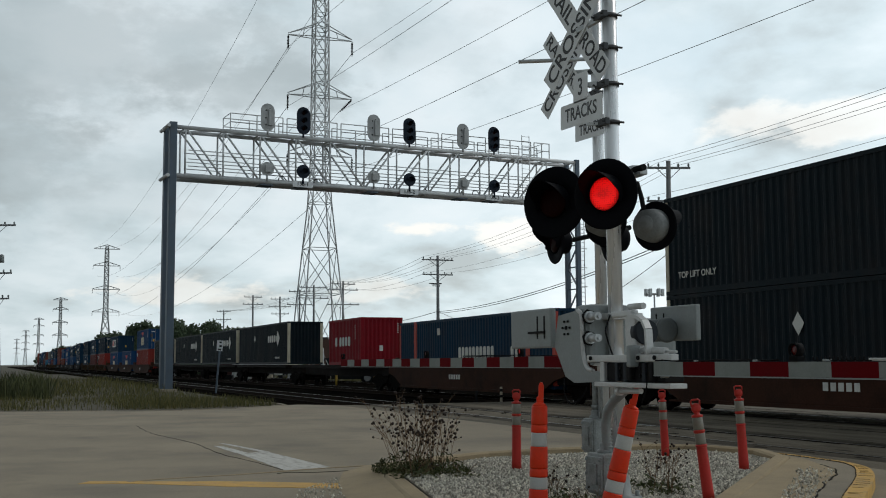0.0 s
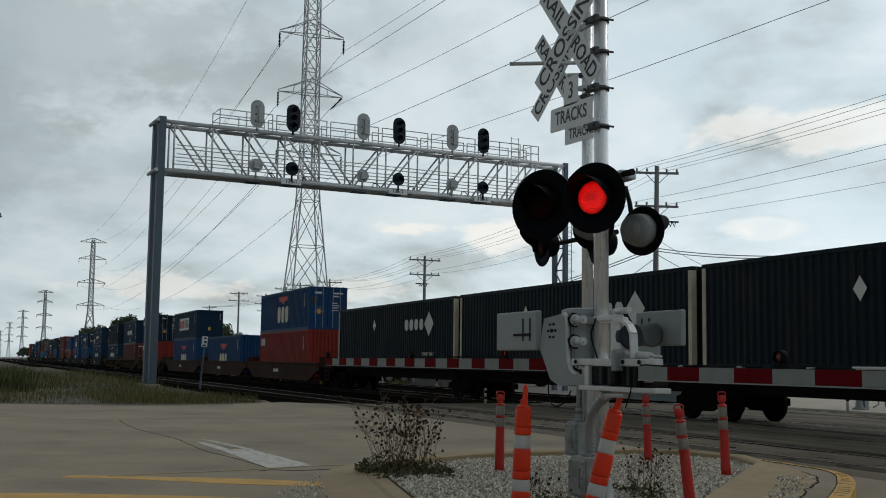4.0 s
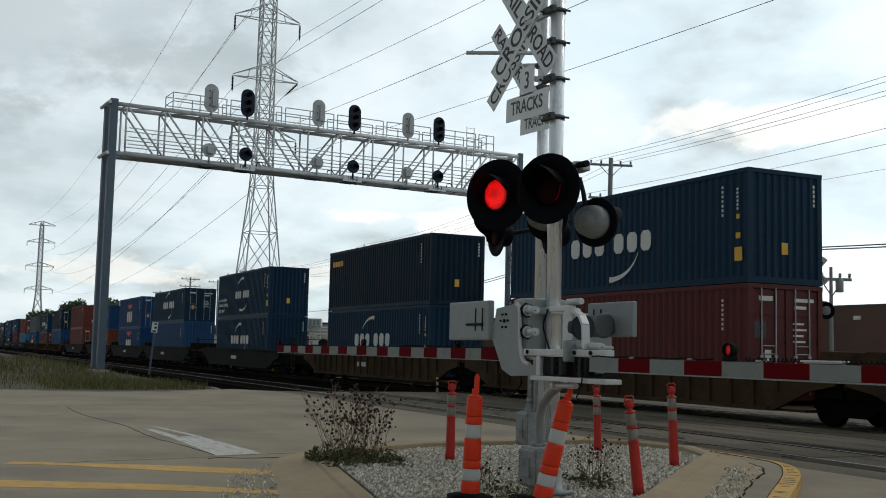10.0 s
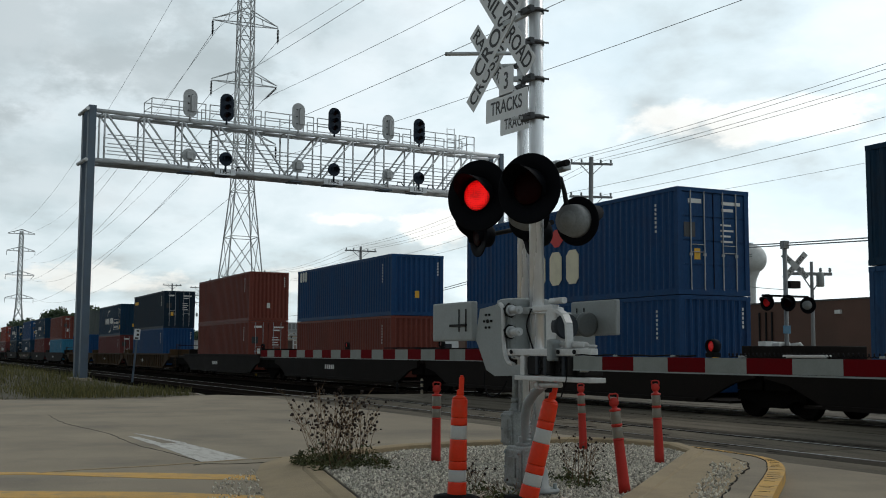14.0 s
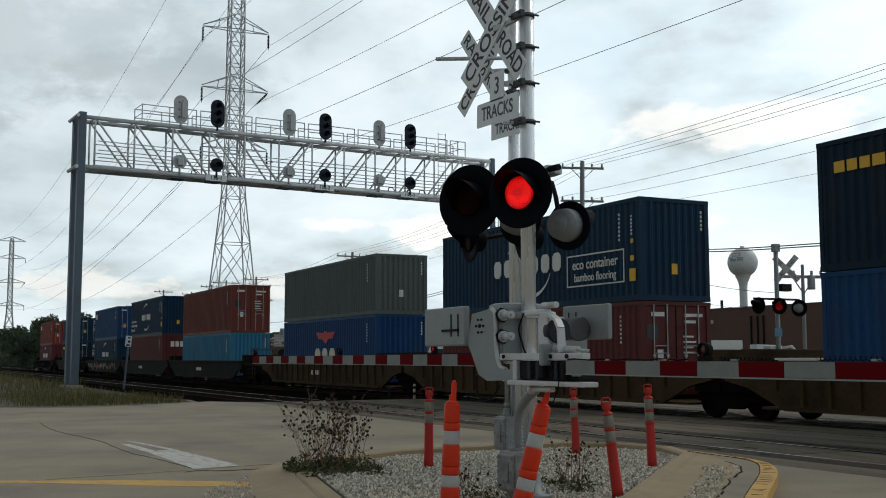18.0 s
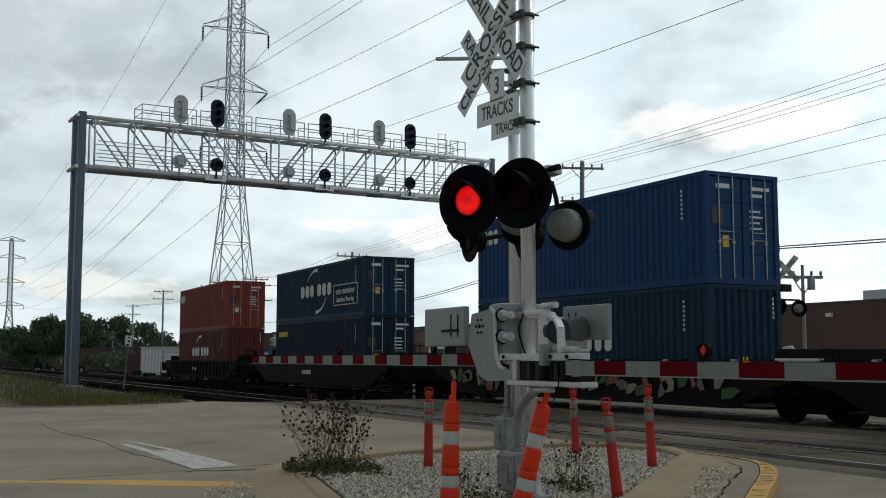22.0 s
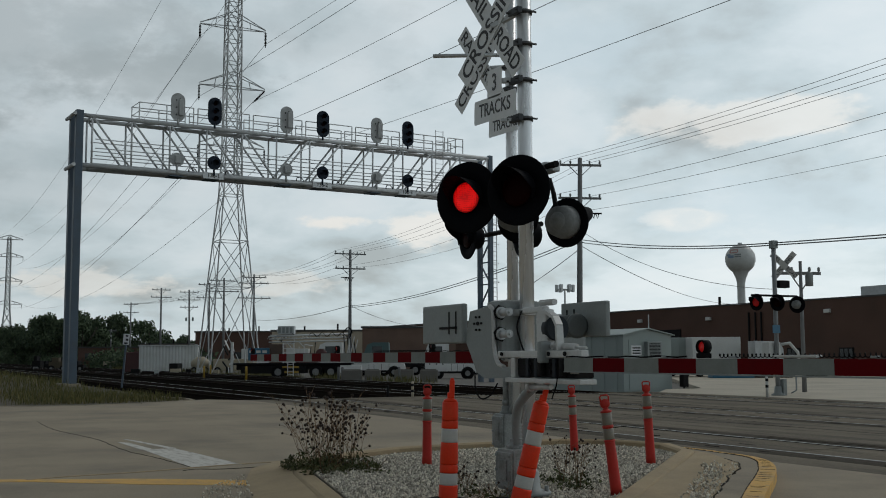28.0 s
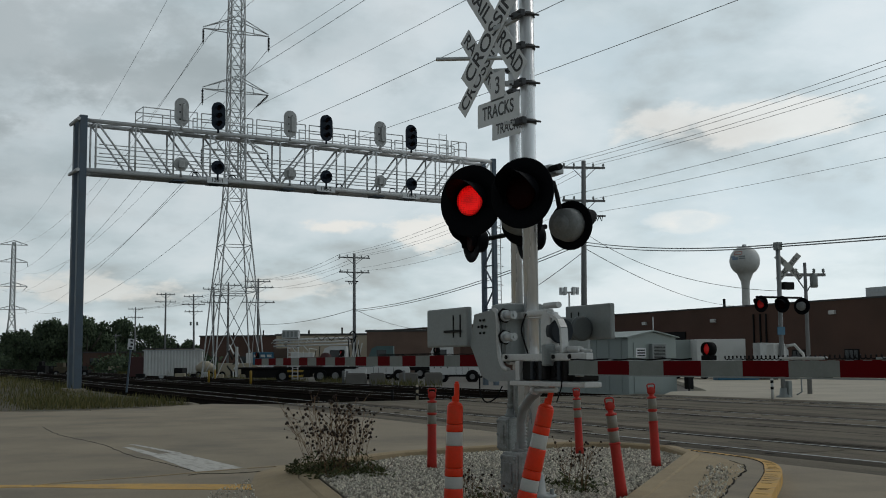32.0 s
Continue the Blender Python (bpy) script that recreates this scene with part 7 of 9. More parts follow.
YELLOWMETAL = mat("yellow_safety_paint", (0.40, 0.25, 0.03), 0.5, 0, 0.1, 2, 20, 0.0)
BLOCK = mat("cast_concrete_block", (0.17, 0.16, 0.145), 0.9, 0, 0.15, 1.5, 20, 0.2, (0.15, 0.14, 0.13), 0.5, 1)
TAN_VEH = mat("tan_vehicle_paint", (0.38, 0.33, 0.24), 0.5, 0, 0.1, 1, 10, 0.0)


def long_building():
    g = thing("brick_building", Matrix(), "long low dark brick industrial building, flat roof", "building")
    bm = BM()
    B(bm, -169, -30, 75, 75.4, -0.42, 6.4)
    wall = part("front_wall", bm, BRICK, g)
    bm = BM()
    B(bm, -169, -168.6, 75.4, 130, -0.42, 6.4)
    part("end_wall", bm, BRICK, g)
    bm = BM()
    B(bm, -169, -30, 75.4, 130, 6.1, 6.3)
    part("roof", bm, ROOFTAR, g)
    bm = BM()
    B(bm, -169.1, -30, 74.92, 75.5, 6.4, 6.55)
    part("coping", bm, ROOFTAR, g)
    for x in (-82.6, -81.7, -80.9, -112.0, -65):
        bm = BM()
        rod(bm, (x, 74.9, -0.2), (x, 74.9, 5.6), 0.09, seg=8)
        part("downpipe", bm, DARKSTEEL, g)
    for x, z0, w, h in ((-76.8, 0.5, 1.6, 1.6), (-70.5, 0.5, 1.6, 1.6), (-60, 0.5, 1.6, 1.6), (-132, 1.0, 3.0, 1.4)):
        bm = BM()
        B(bm, x - w / 2, x + w / 2, 74.9, 75.02, z0, z0 + h)
        fr = part("window", bm, DARKSTEEL, g)
        for i in range(3):
            bm = BM()
            B(bm, x - w / 2 + 0.1 + i * (w - 0.1) / 3, x - w / 2 + (i + 1) * (w - 0.1) / 3, 74.88, 74.9, z0 + 0.1, z0 + h - 0.1)
            part("pane", bm, GLASS, fr)
    for x, z in ((-88.5, 5.0), (-72.5, 5.2), (-100, 5.1)):
        bm = BM()
        B(bm, x - 0.35, x + 0.35, 74.75, 75, z, z + 0.35, 0.04)
        part("wall_lamp", bm, WHITEMETAL, g)
    for x, y, w, h in ((-70.8, 80, 3.2, 1.1), (-140, 82, 4, 1.2)):
        bm = BM()
        B(bm, x - w / 2, x + w / 2, y - 1, y + 1, 6.3, 6.55 + h, 0.05)
        part("rooftop_unit", bm, GALV, g)
    for x, z in ((-88.0, 7.4),):
        bm = BM()
        rod(bm, (x, 76, 6.3), (x, 76, z), 0.14, seg=8)
        part("vent_pipe", bm, DARKSTEEL, g)
    for x in (-95, -58):
        bm = BM()
        B(bm, x - 2, x + 2, 74.86, 75.02, -0.2, 4.2)
        part("loading_door", bm, DARKSTEEL, g)


long_building()


def low_building(side0, side1, ahead, h, material, depth, label, bits=True):
    g = thing("low_building", AT(side0, ahead, YZ), label, "building")
    w = side1 - side0
    bm = BM()
    B(bm, 0, w, 0, depth, -0.4, h)
    part("wall", bm, material, g)
    bm = BM()
    B(bm, -0.15, w + 0.15, -0.15, depth + 0.15, h + 0.004, h + 0.22)
    part("roof_edge", bm, ROOFTAR, g)
    if bits:
        for i in range(3):
            bm = BM()
            x = w * (0.2 + 0.3 * i)
            rod(bm, (x, depth / 2, h + 0.2), (x, depth / 2, h + 0.9 + 0.3 * (i % 2)), 0.12, seg=8)
            part("roof_vent", bm, DARKSTEEL, g)
        for i in range(int(w // 5)):
            bm = BM()
            B(bm, 1.2 + i * 5, 2.8 + i * 5, -0.05, 0.02, 1.2, 2.4)
            part("window", bm, GLASS, g)
    return g


low_building(-20.8, -6.4, 135, 4.75, TANWALL, 18, "tan block workshop with a flat roof")
low_building(-8.8, 1.5, 122, 4.8, OLDBRICK, 8, "windowless dark brown brick block", False)
low_building(-37.5, -21.5, 168, 5.4, BRICK, 20, "low dark brown industrial building")
low_building(-62.5, -49.5, 190, 3.3, BRICK, 14, "low brown shed among the trees")
low_building(-56.0, -47.0, 205, 4.0, TANWALL, 14, "low tan building beside the trees")


def hut():
    g = thing("signal_hut", pose(-41.0, 29.75, -0.2, 0, 0, 0), "grey green sheet metal signal hut with low gable", "hut")
    W, L, E, R = 2.7, 8.0, 2.62, 2.85
    bm = BM()
    vs = [(0, 0, 0), (0, W, 0), (0, W, E), (0, W / 2, R), (0, 0, E)]
    a = [bm.verts.new(p) for p in vs]
    b = [bm.verts.new((-L, y, z)) for _, y, z in vs]
    bm.faces.new(a), bm.faces.new(b[::-1])
    for i in range(5):
        j = (i + 1) % 5
        bm.faces.new((a[i], a[j], b[j], b[i]))
    part("shell", bm, HUTPAINT, g)
    bm = BM()
    for i in range(8):
        x = -0.5 - i
        B(bm, x - 0.02, x + 0.02, -0.025, 0.0, 0.1, E - 0.05)
    part("wall_seam", bm, HUTPAINT, g)
    bm = BM()
    for y0, y1, z0, z1 in ((-0.12, W / 2, E - 0.03, R + 0.04), (W / 2, W + 0.12, R + 0.04, E - 0.03)):
        v = [bm.verts.new(p) for p in ((0.15, y0, z0), (0.15, y1, z1), (-L - 0.1, y1, z1), (-L - 0.1, y0, z0), (0.15, y0, z0 + 0.05), (0.15, y1, z1 + 0.05), (-L - 0.1, y1, z1 + 0.05), (-L - 0.1, y0, z0 + 0.05))]
        for f in ((0, 1, 2, 3), (4, 5, 6, 7), (0, 1, 5, 4), (2, 3, 7, 6), (0, 3, 7, 4)):
            bm.faces.new([v[k] for k in f])
    part("roof", bm, HUTPAINT, g)
    bm = BM()
    B(bm, 0.0, 0.03, 0.30, W - 0.30, 0.12, E - 0.25)
    door = part("door", bm, HUTPAINT, g)
    bm = BM()
    B(bm, 0.02, 0.28, 1.15, 1.95, 1.55, 2.32, 0.02)
    ac = part("air_conditioner", bm, GREYPAINT, g)
    for i in range(9):
        bm = BM()
        B(bm, 0.28, 0.295, 1.25, 1.86, 1.68 + i * 0.065, 1.71 + i * 0.065)
        part("louvre", bm, DARKSTEEL, ac)
    bm = BM()
    B(bm, 0.032, 0.04, 0.42, 0.98, 1.70, 2.14)
    sg = part("notice", bm, SIGNWHITE, g)
    bm = BM()
    for i in range(3):
        B(bm, 0.04, 0.043, 0.48, 0.92, 1.76 + i * 0.12, 1.82 + i * 0.12)
    part("notice_lines", bm, SIGNBLACK, sg)
    bm = BM()
    B(bm, -L - 0.2, 0.3, -0.15, W + 0.15, -0.22, 0.02)
    part("plinth", bm, BLOCK, g)
    bm = BM()
    rod(bm, (-1.0, 2.2, R), (-1.0, 2.2, R + 0.75), 0.025, seg=6)
    part("mast_antenna", bm, GALV, g)
    bm = BM()
    B(bm, 0.35, 0.65, W + 0.15, W + 0.45, 0.25, 0.95, 0.02)
    rod(bm, (0.5, W + 0.3, -0.2), (0.5, W + 0.3, 0.3), 0.04, seg=8)
    part("meter_box", bm, DARKSTEEL, g)


hut()


# Mast grey set darker, for its backlit outline against the sky.
MASTGREY = mat("silhouette_mast_grey", (0.24, 0.255, 0.265), 0.6, 0.1, 0.15, 3, 30, 0.05, (0.15, 0.155, 0.16), 0.5, 2)


def far_mast():
    m = thing("crossing_signal_mast", pose(-31.3, 29.7, -0.02), "far crossing signal mast facing the other road", "crossing signal", "signal masts at the crossing")
    bm = BM()
    rod(bm, (0, 0, 0), (0, 0, 5.6), 0.085, seg=14)
    part("pole", bm, MASTGREY, m)
    bm = BM()
    lathe(bm, [(0.26, 0.0), (0.26, 0.05), (0.15, 0.10), (0.12, 0.35)], "z", 16)
    B(bm, -0.08, 0.14, 0.14, 0.32, 0.0, 0.62, 0.03)
    tube(bm, [(0.25, 0.42, 0.1), (0.3, 0.62, 0.2), (0.3, 0.62, 0.7), (0.2, 0.42, 0.78)], 0.03, 8)
    part("base", bm, GREYPAINT, m)
    bm = BM()
    rod(bm, (0, -1.15, 3.72), (0, 1.1, 3.72), 0.04, seg=8)
    part("cross_arm", bm, DARKSTEEL, m)
    for y, turn, lit in ((-1.12, 8, False), (-0.10, 14, True)):
        lamp(m, Matrix.Translation((0.22, y, 3.45)) @ pose(0, 0, 0, 0, 0, turn), 0.31, lit=lit, led=LEDFAR)
    lamp(m, Matrix.Translation((0.1, 1.0, 3.4)) @ pose(0, 0, 0, 0, 0, 200), 0.32, back=True)
    face = Matrix.Translation((0.14, 0.36, 4.86)) @ pose(0, 0, 0, 0, 0, 58) @ TURN_X
    # Greyer sheeting than the near signs, putting the boards' backlit shade into colour.
    b1 = board(m, "crossing_board", 1.25, 0.22, face @ pose(0, 0, 0, 0, 0, 50), BANDWHITE, 0.01)
    words("word", "CROSSING", 0.2, SIGNBLACK, b1, Matrix.Translation((0, 0, 0.004)), 0.95, 0.001)
    b2 = board(m, "railroad_board", 1.25, 0.22, face @ pose(0, 0, 0.015, 0, 0, -45), BANDWHITE, 0.01)
    words("word", "RAIL", 0.2, SIGNBLACK, b2, Matrix.Translation((-0.38, 0, 0.004)), 0.85, 0.001)
    words("word", "ROAD", 0.2, SIGNBLACK, b2, Matrix.Translation((0.38, 0, 0.004)), 0.85, 0.001)
    bm = BM()
    B(bm, -0.12, 0.12, -0.12, 0.12, 5.5, 5.8, 0.02)
    part("bell", bm, GREYPAINT, m)
    bm = BM()
    B(bm, -0.1, 0.15, 0.12, 0.62, 4.02, 4.30, 0.03)
    part("relay_box", bm, DARKSTEEL, m)
    bm = BM()
    B(bm, 0.09, 0.11, -0.26, 0.10, 2.32, 2.62)
    part("blue_sign", bm, TRUCKBLUE, m, "small blue notice")
    bm = BM()
    B(bm, -0.5, -0.1, -0.3, 0.3, 1.15, 2.0, 0.06)
    tube(bm, [(-0.1, 0.3, 1.9), (0.1, 0.55, 1.95), (0.2, 0.85, 1.6), (0.2, 0.95, 1.1)], 0.06, 10)
    B(bm, 0.0, 0.5, -0.4, 2.8, 1.08, 1.18, 0.01)
    part("gate_mechanism", bm, WHITEMETAL, m, "white gate mechanism and arm guards")
    # lowered arm across the far lanes
    g = thing("gate_arm", pose(-31.1, 30.1, 1.3), "far striped gate arm, lowered across the road", "gate arm", "crossing gates")
    for i in range(18):
        bm = BM()
        B(bm, i * 0.41, (i + 1) * 0.41, -0.02, 0.02, -0.05, 0.05)
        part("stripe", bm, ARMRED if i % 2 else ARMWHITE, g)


far_mast()


def marker_post(x, y, z, h, material, label, band=False):
    p = thing("marker_post", pose(x, y, z), label, "post")
    bm = BM()
    lathe(bm, [(0.05, 0.0), (0.05, h - 0.04), (0.03, h)], "z", 10)
    part("post", bm, material, p)
    if band:
        for k in (0.45, 0.75):
            bm = BM()
            lathe(bm, [(0.052, h * k), (0.056, h * k + 0.01), (0.056, h * k + 0.09), (0.052, h * k + 0.1)], "z", 10)
            part("band", bm, DARKSTEEL, p)


marker_post(-30.0, 27.95, 0.0, 0.75, WHITEMETAL, "short white marker post with dark bands", True)
marker_post(-38.0, 17.82, -0.2, 0.75, TANWALL, "short pale stub post between the tracks", True)
marker_post(-38.45, 17.0, -0.2, 0.6, DARKSTEEL, "short dark stub post between the tracks")

# --- vehicles in the yard ---
TYRE_BM = BM()
lathe(TYRE_BM, [(0.25, -0.14), (0.48, -0.14), (0.5, -0.11), (0.5, 0.11), (0.48, 0.14), (0.25, 0.14)], "y", 24)
TYRE = done("tyre", TYRE_BM, RUBBER)
RIM_BM = BM()
lathe(RIM_BM, [(0.26, -0.145), (0.25, -0.15), (0.2, -0.09), (0.11, -0.08), (0.09, -0.13), (0.03, -0.135)], "y", 20)
RIM = done("rim", RIM_BM, mat("dull_wheel_rim", (0.22, 0.225, 0.225), 0.5, 0.3, 0.25, 6, 40, 0.05, (0.05, 0.05, 0.05), 0.8, 6))


def wheel(parent, x, y, r):
    t = piece("wheel", TYRE, parent, Matrix.Translation((x, y, r)) @ Matrix.Diagonal((r / 0.5, 1.0, r / 0.5, 1)))
    piece("rim", RIM, t)


BROWNBOX = mat("brown_machine_paint", (0.11, 0.075, 0.058), 0.7, 0, 0.15, 2, 20, 0.05)


def boom_truck():
    g = thing("boom_truck", AT(-16.8, 88, YZ - 0.04), "grey and blue line truck with a folded pipe boom", "truck")
    for y in (0.3, 1.8):
        bm = BM()
        B(bm, 0.4, 9.4, y, y + 0.3, 0.7, 1.1)
        part("chassis_beam", bm, DARKSTEEL, g)
    bm = BM()
    B(bm, 0.8, 5.9, 0.1, 2.3, 0.42, 1.0, 0.05)
    part("underside_tank", bm, DARKSTEEL, g)
    bm = BM()
    B(bm, 0.2, 9.6, 0, 2.4, 1.1, 1.25, 0.02)
    part("deck", bm, DARKSTEEL, g)
    for x in (3.75, 6.75, 7.95):
        for y in (0.15, 2.25):
            wheel(g, x, y, 0.53)
    bm = BM()
    B(bm, 6.1, 8.6, -0.05, 2.45, 1.12, 1.2, 0.02)
    part("mudguard", bm, RUBBER, g)
    bm = BM()
    B(bm, 1.35, 3.0, 0.1, 1.2, 1.45, 2.45, 0.04)
    bx = part("tool_box", bm, TRUCKBLUE, g, "blue steel tool box")
    for x in (1.45, 2.0, 2.5):
        bm = BM()
        B(bm, x, x + 0.35, 0.06, 0.098, 2.05, 2.25)
        part("hatch", bm, WHITEMETAL, bx)
    bm = BM()
    B(bm, 2.95, 4.1, 0.6, 2.2, 1.25, 2.75, 0.03)
    part("body_box", bm, BROWNBOX, g, "brown machine housing")
    # open shelf rack
    for k in range(5):
        bm = BM()
        B(bm, 4.15, 5.0, 0.0, 0.5, 1.3 + k * 0.36, 1.36 + k * 0.36)
        part("rack_shelf", bm, TRUCKWHITE, g)
    for x in (4.15, 5.0):
        bm = BM()
        B(bm, x - 0.04, x + 0.04, 0.0, 0.08, 1.25, 2.85)
        part("rack_post", bm, TRUCKWHITE, g)
    bm = BM()
    B(bm, 3.6, 4.9, 0.8, 1.8, 3.55, 4.2, 0.03)
    bk = part("basket", bm, GALV, g)
    for k in range(4):
        bm = BM()
        B(bm, 3.65 + k * 0.31, 3.85 + k * 0.31, 0.77, 0.798, 3.65, 4.1)
        part("basket_panel", bm, GREYPAINT, bk)
    # folded boom: slim pipes with lacing
    rng = random.Random(4)
    for y, z0, z1 in ((0.5, 3.35, 3.55), (0.9, 3.15, 3.3), (1.3, 3.45, 3.6), (0.7, 2.9, 3.05)):
        bm = BM()
        rod(bm, (2.9, y, z0), (9.2, y, z1), 0.055, seg=8)
        part("boom_pipe", bm, TRUCKWHITE, g)
    for k in range(22):
        x = 3.0 + k * 0.28
        bm = BM()
        rod(bm, (x, 0.5, 3.36 + k * 0.008), (x + 0.28 * rng.choice((-1, 1)), 0.9, 3.16 + k * 0.006), 0.028, seg=6)
        part("boom_lacing", bm, TRUCKWHITE, g)
    for k in range(12):
        x = 3.3 + rng.random() * 2.6
        z = 2.7 + rng.random() * 0.9
        bm = BM()
        rod(bm, (x, rng.uniform(0.2, 1.6), z), (x + rng.uniform(-0.6, 0.6), rng.uniform(0.2, 1.6), z + rng.uniform(-0.5, 0.5)), 0.035, seg=6)
        part("control_pipe", bm, TRUCKWHITE if k % 3 else DARKSTEEL, g)
    bm = BM()
    tube(bm, [(6.2 + 0.14 * k, 0.4, 3.5 + 0.16 * math.sin(k * 1.1)) for k in range(26)], 0.03, 6)
    part("hose", bm, RUBBER, g)
    for x in (8.9, 9.3, 9.7):
        bm = BM()
        B(bm, x, x + 0.1, 0.6, 0.75, 1.25, 3.6 - (x - 8.9) * 1.2, 0.02)
        part("boom_rest", bm, TRUCKWHITE, g)
    for k in range(10):
        bm = BM()
        x = -0.4 + 1.2 * rng.random()
        bar(bm, (x, 0.5, 0.5 + 0.2 * k), (x + 0.5 * rng.uniform(-1, 1), 1.0, 0.9 + 0.24 * k), 0.09)
        part("outrigger_link", bm, TRUCKWHITE if k % 3 == 0 else DARKSTEEL, g)
    bm = BM()
    B(bm, -0.1, 0.1, 0.4, 0.7, 0.5, 2.9, 0.03)
    part("outrigger_mast", bm, TRUCKWHITE, g)
    bm = BM()
    rod(bm, (6.1, 0.6, 1.75), (8.4, 0.6, 1.75), 0.26, seg=14)
    part("winch_drum", bm, DARKSTEEL, g)
    bm = BM()
    B(bm, 4.1, 5.4, 0.02, 0.3, 0.45, 0.62, 0.02)
    B(bm, 4.1, 5.4, 0.02, 0.3, 0.85, 1.0, 0.02)
    part("yellow_step", bm, YELLOWMETAL, g, "yellow access step")
    # red winch engine, hoses and a spare drum between the rack and the boom rest
    bm = BM()
    B(bm, 5.1, 6.9, 0.2, 1.5, 1.25, 2.02, 0.06)
    eng = part("winch_engine", bm, TRUCKRED, g, "dull red winch engine")
    bm = BM()
    lathe(bm, [(0.12, -0.5), (0.42, -0.48), (0.42, -0.4), (0.22, -0.38), (0.22, 0.38), (0.42, 0.4), (0.42, 0.48), (0.12, 0.5)], "y", 20, (7.1, 0.8, 1.95))
    part("cable_reel", bm, TRUCKRED, eng)
    for x, z in ((5.3, 2.55), (5.75, 2.75), (6.25, 2.5), (6.6, 2.9)):
        bm = BM()
        rod(bm, (x, 0.4, 1.9), (x + 0.08, 0.4, z), 0.035, seg=6)
        part("valve_lever", bm, DARKSTEEL if x > 6 else TRUCKWHITE, eng)
    for k in range(7):
        bm = BM()
        x = 9.05 + 0.14 * k
        rod(bm, (x, 0.5 + 0.1 * (k % 3), 1.9), (x + (0.3 if k % 2 else -0.15), 0.6, 3.7 - 0.12 * k), 0.04, seg=6)
        part("mast_strut", bm, TRUCKWHITE if k % 2 else DARKSTEEL, g)
    bm = BM()
    tube(bm, smooth([(9.0, 0.4, 3.8), (9.3, 0.4, 4.05), (9.55, 0.4, 3.75), (9.4, 0.4, 3.2)]), 0.05, 6)
    part("hose_loop", bm, RUBBER, g)
    # ladder hung between the wheels
    for x in (4.5, 4.95):
        bm = BM()
        B(bm, x, x + 0.06, -0.06, 0.0, 0.2, 1.25)
        part("ladder_rail", bm, TRUCKWHITE, g)
    for k in range(4):
        bm = BM()
        B(bm, 4.5, 5.0, -0.05, -0.01, 0.3 + k * 0.27, 0.34 + k * 0.27)
        part("ladder_rung", bm, TRUCKWHITE, g)
    bm = BM()
    B(bm, 8.7, 10.4, -0.1, 0.6, 0.45, 1.05, 0.03)
    part("side_locker", bm, TRUCKWHITE, g, "white side locker")
    for k in range(3):
        bm = BM()
        B(bm, 8.8 + k * 0.53, 9.2 + k * 0.53, -0.13, -0.102, 0.55, 0.95, 0.01)
        part("locker_door", bm, TRUCKWHITE, g)


boom_truck()


def cab_truck(side, ahead, label, paint_on=TRUCKWHITE):
    g = thing("truck", AT(side, ahead, YZ), label, "truck")
    bm = BM()
    pts = [(0, 0.7), (0, 1.6), (0.9, 1.75), (1.3, 2.75), (1.8, 2.95), (3.2, 2.95), (3.3, 0.7)]
    lo = [bm.verts.new((x, 0, z)) for x, z in pts]
    hi = [bm.verts.new((x, 2.3, z)) for x, z in pts]
    bm.faces.new(lo), bm.faces.new(hi[::-1])
    for i in range(len(pts)):
        j = (i + 1) % len(pts)
        bm.faces.new((lo[i], lo[j], hi[j], hi[i]))
    cab = part("cab", bm, paint_on, g)
    bm = BM()
    B(bm, 1.75, 2.6, -0.02, 0.01, 1.85, 2.6)
    part("side_window", bm, GLASS, cab)
    bm = BM()
    B(bm, 3.3, 8.0, 0.1, 2.2, 0.75, 1.1)
    part("flat_bed", bm, DARKSTEEL, g)
    for x in (0.9, 5.6, 6.9):
        wheel(g, x, 0.15, 0.5)
        wheel(g, x, 2.15, 0.5)


cab_truck(-12.0, 97, "white truck cab behind the crane truck")
cab_truck(-2.6, 101, "white truck cab with a flat bed")
TEAL = mat("faded_teal_paint", (0.06, 0.12, 0.125), 0.45, 0, 0.1, 1, 10, 0.0, (0.12, 0.12, 0.11), 0.4, 1.2)
cab_truck(-8.0, 99, "faded teal truck cab behind the concrete blocks", TEAL)


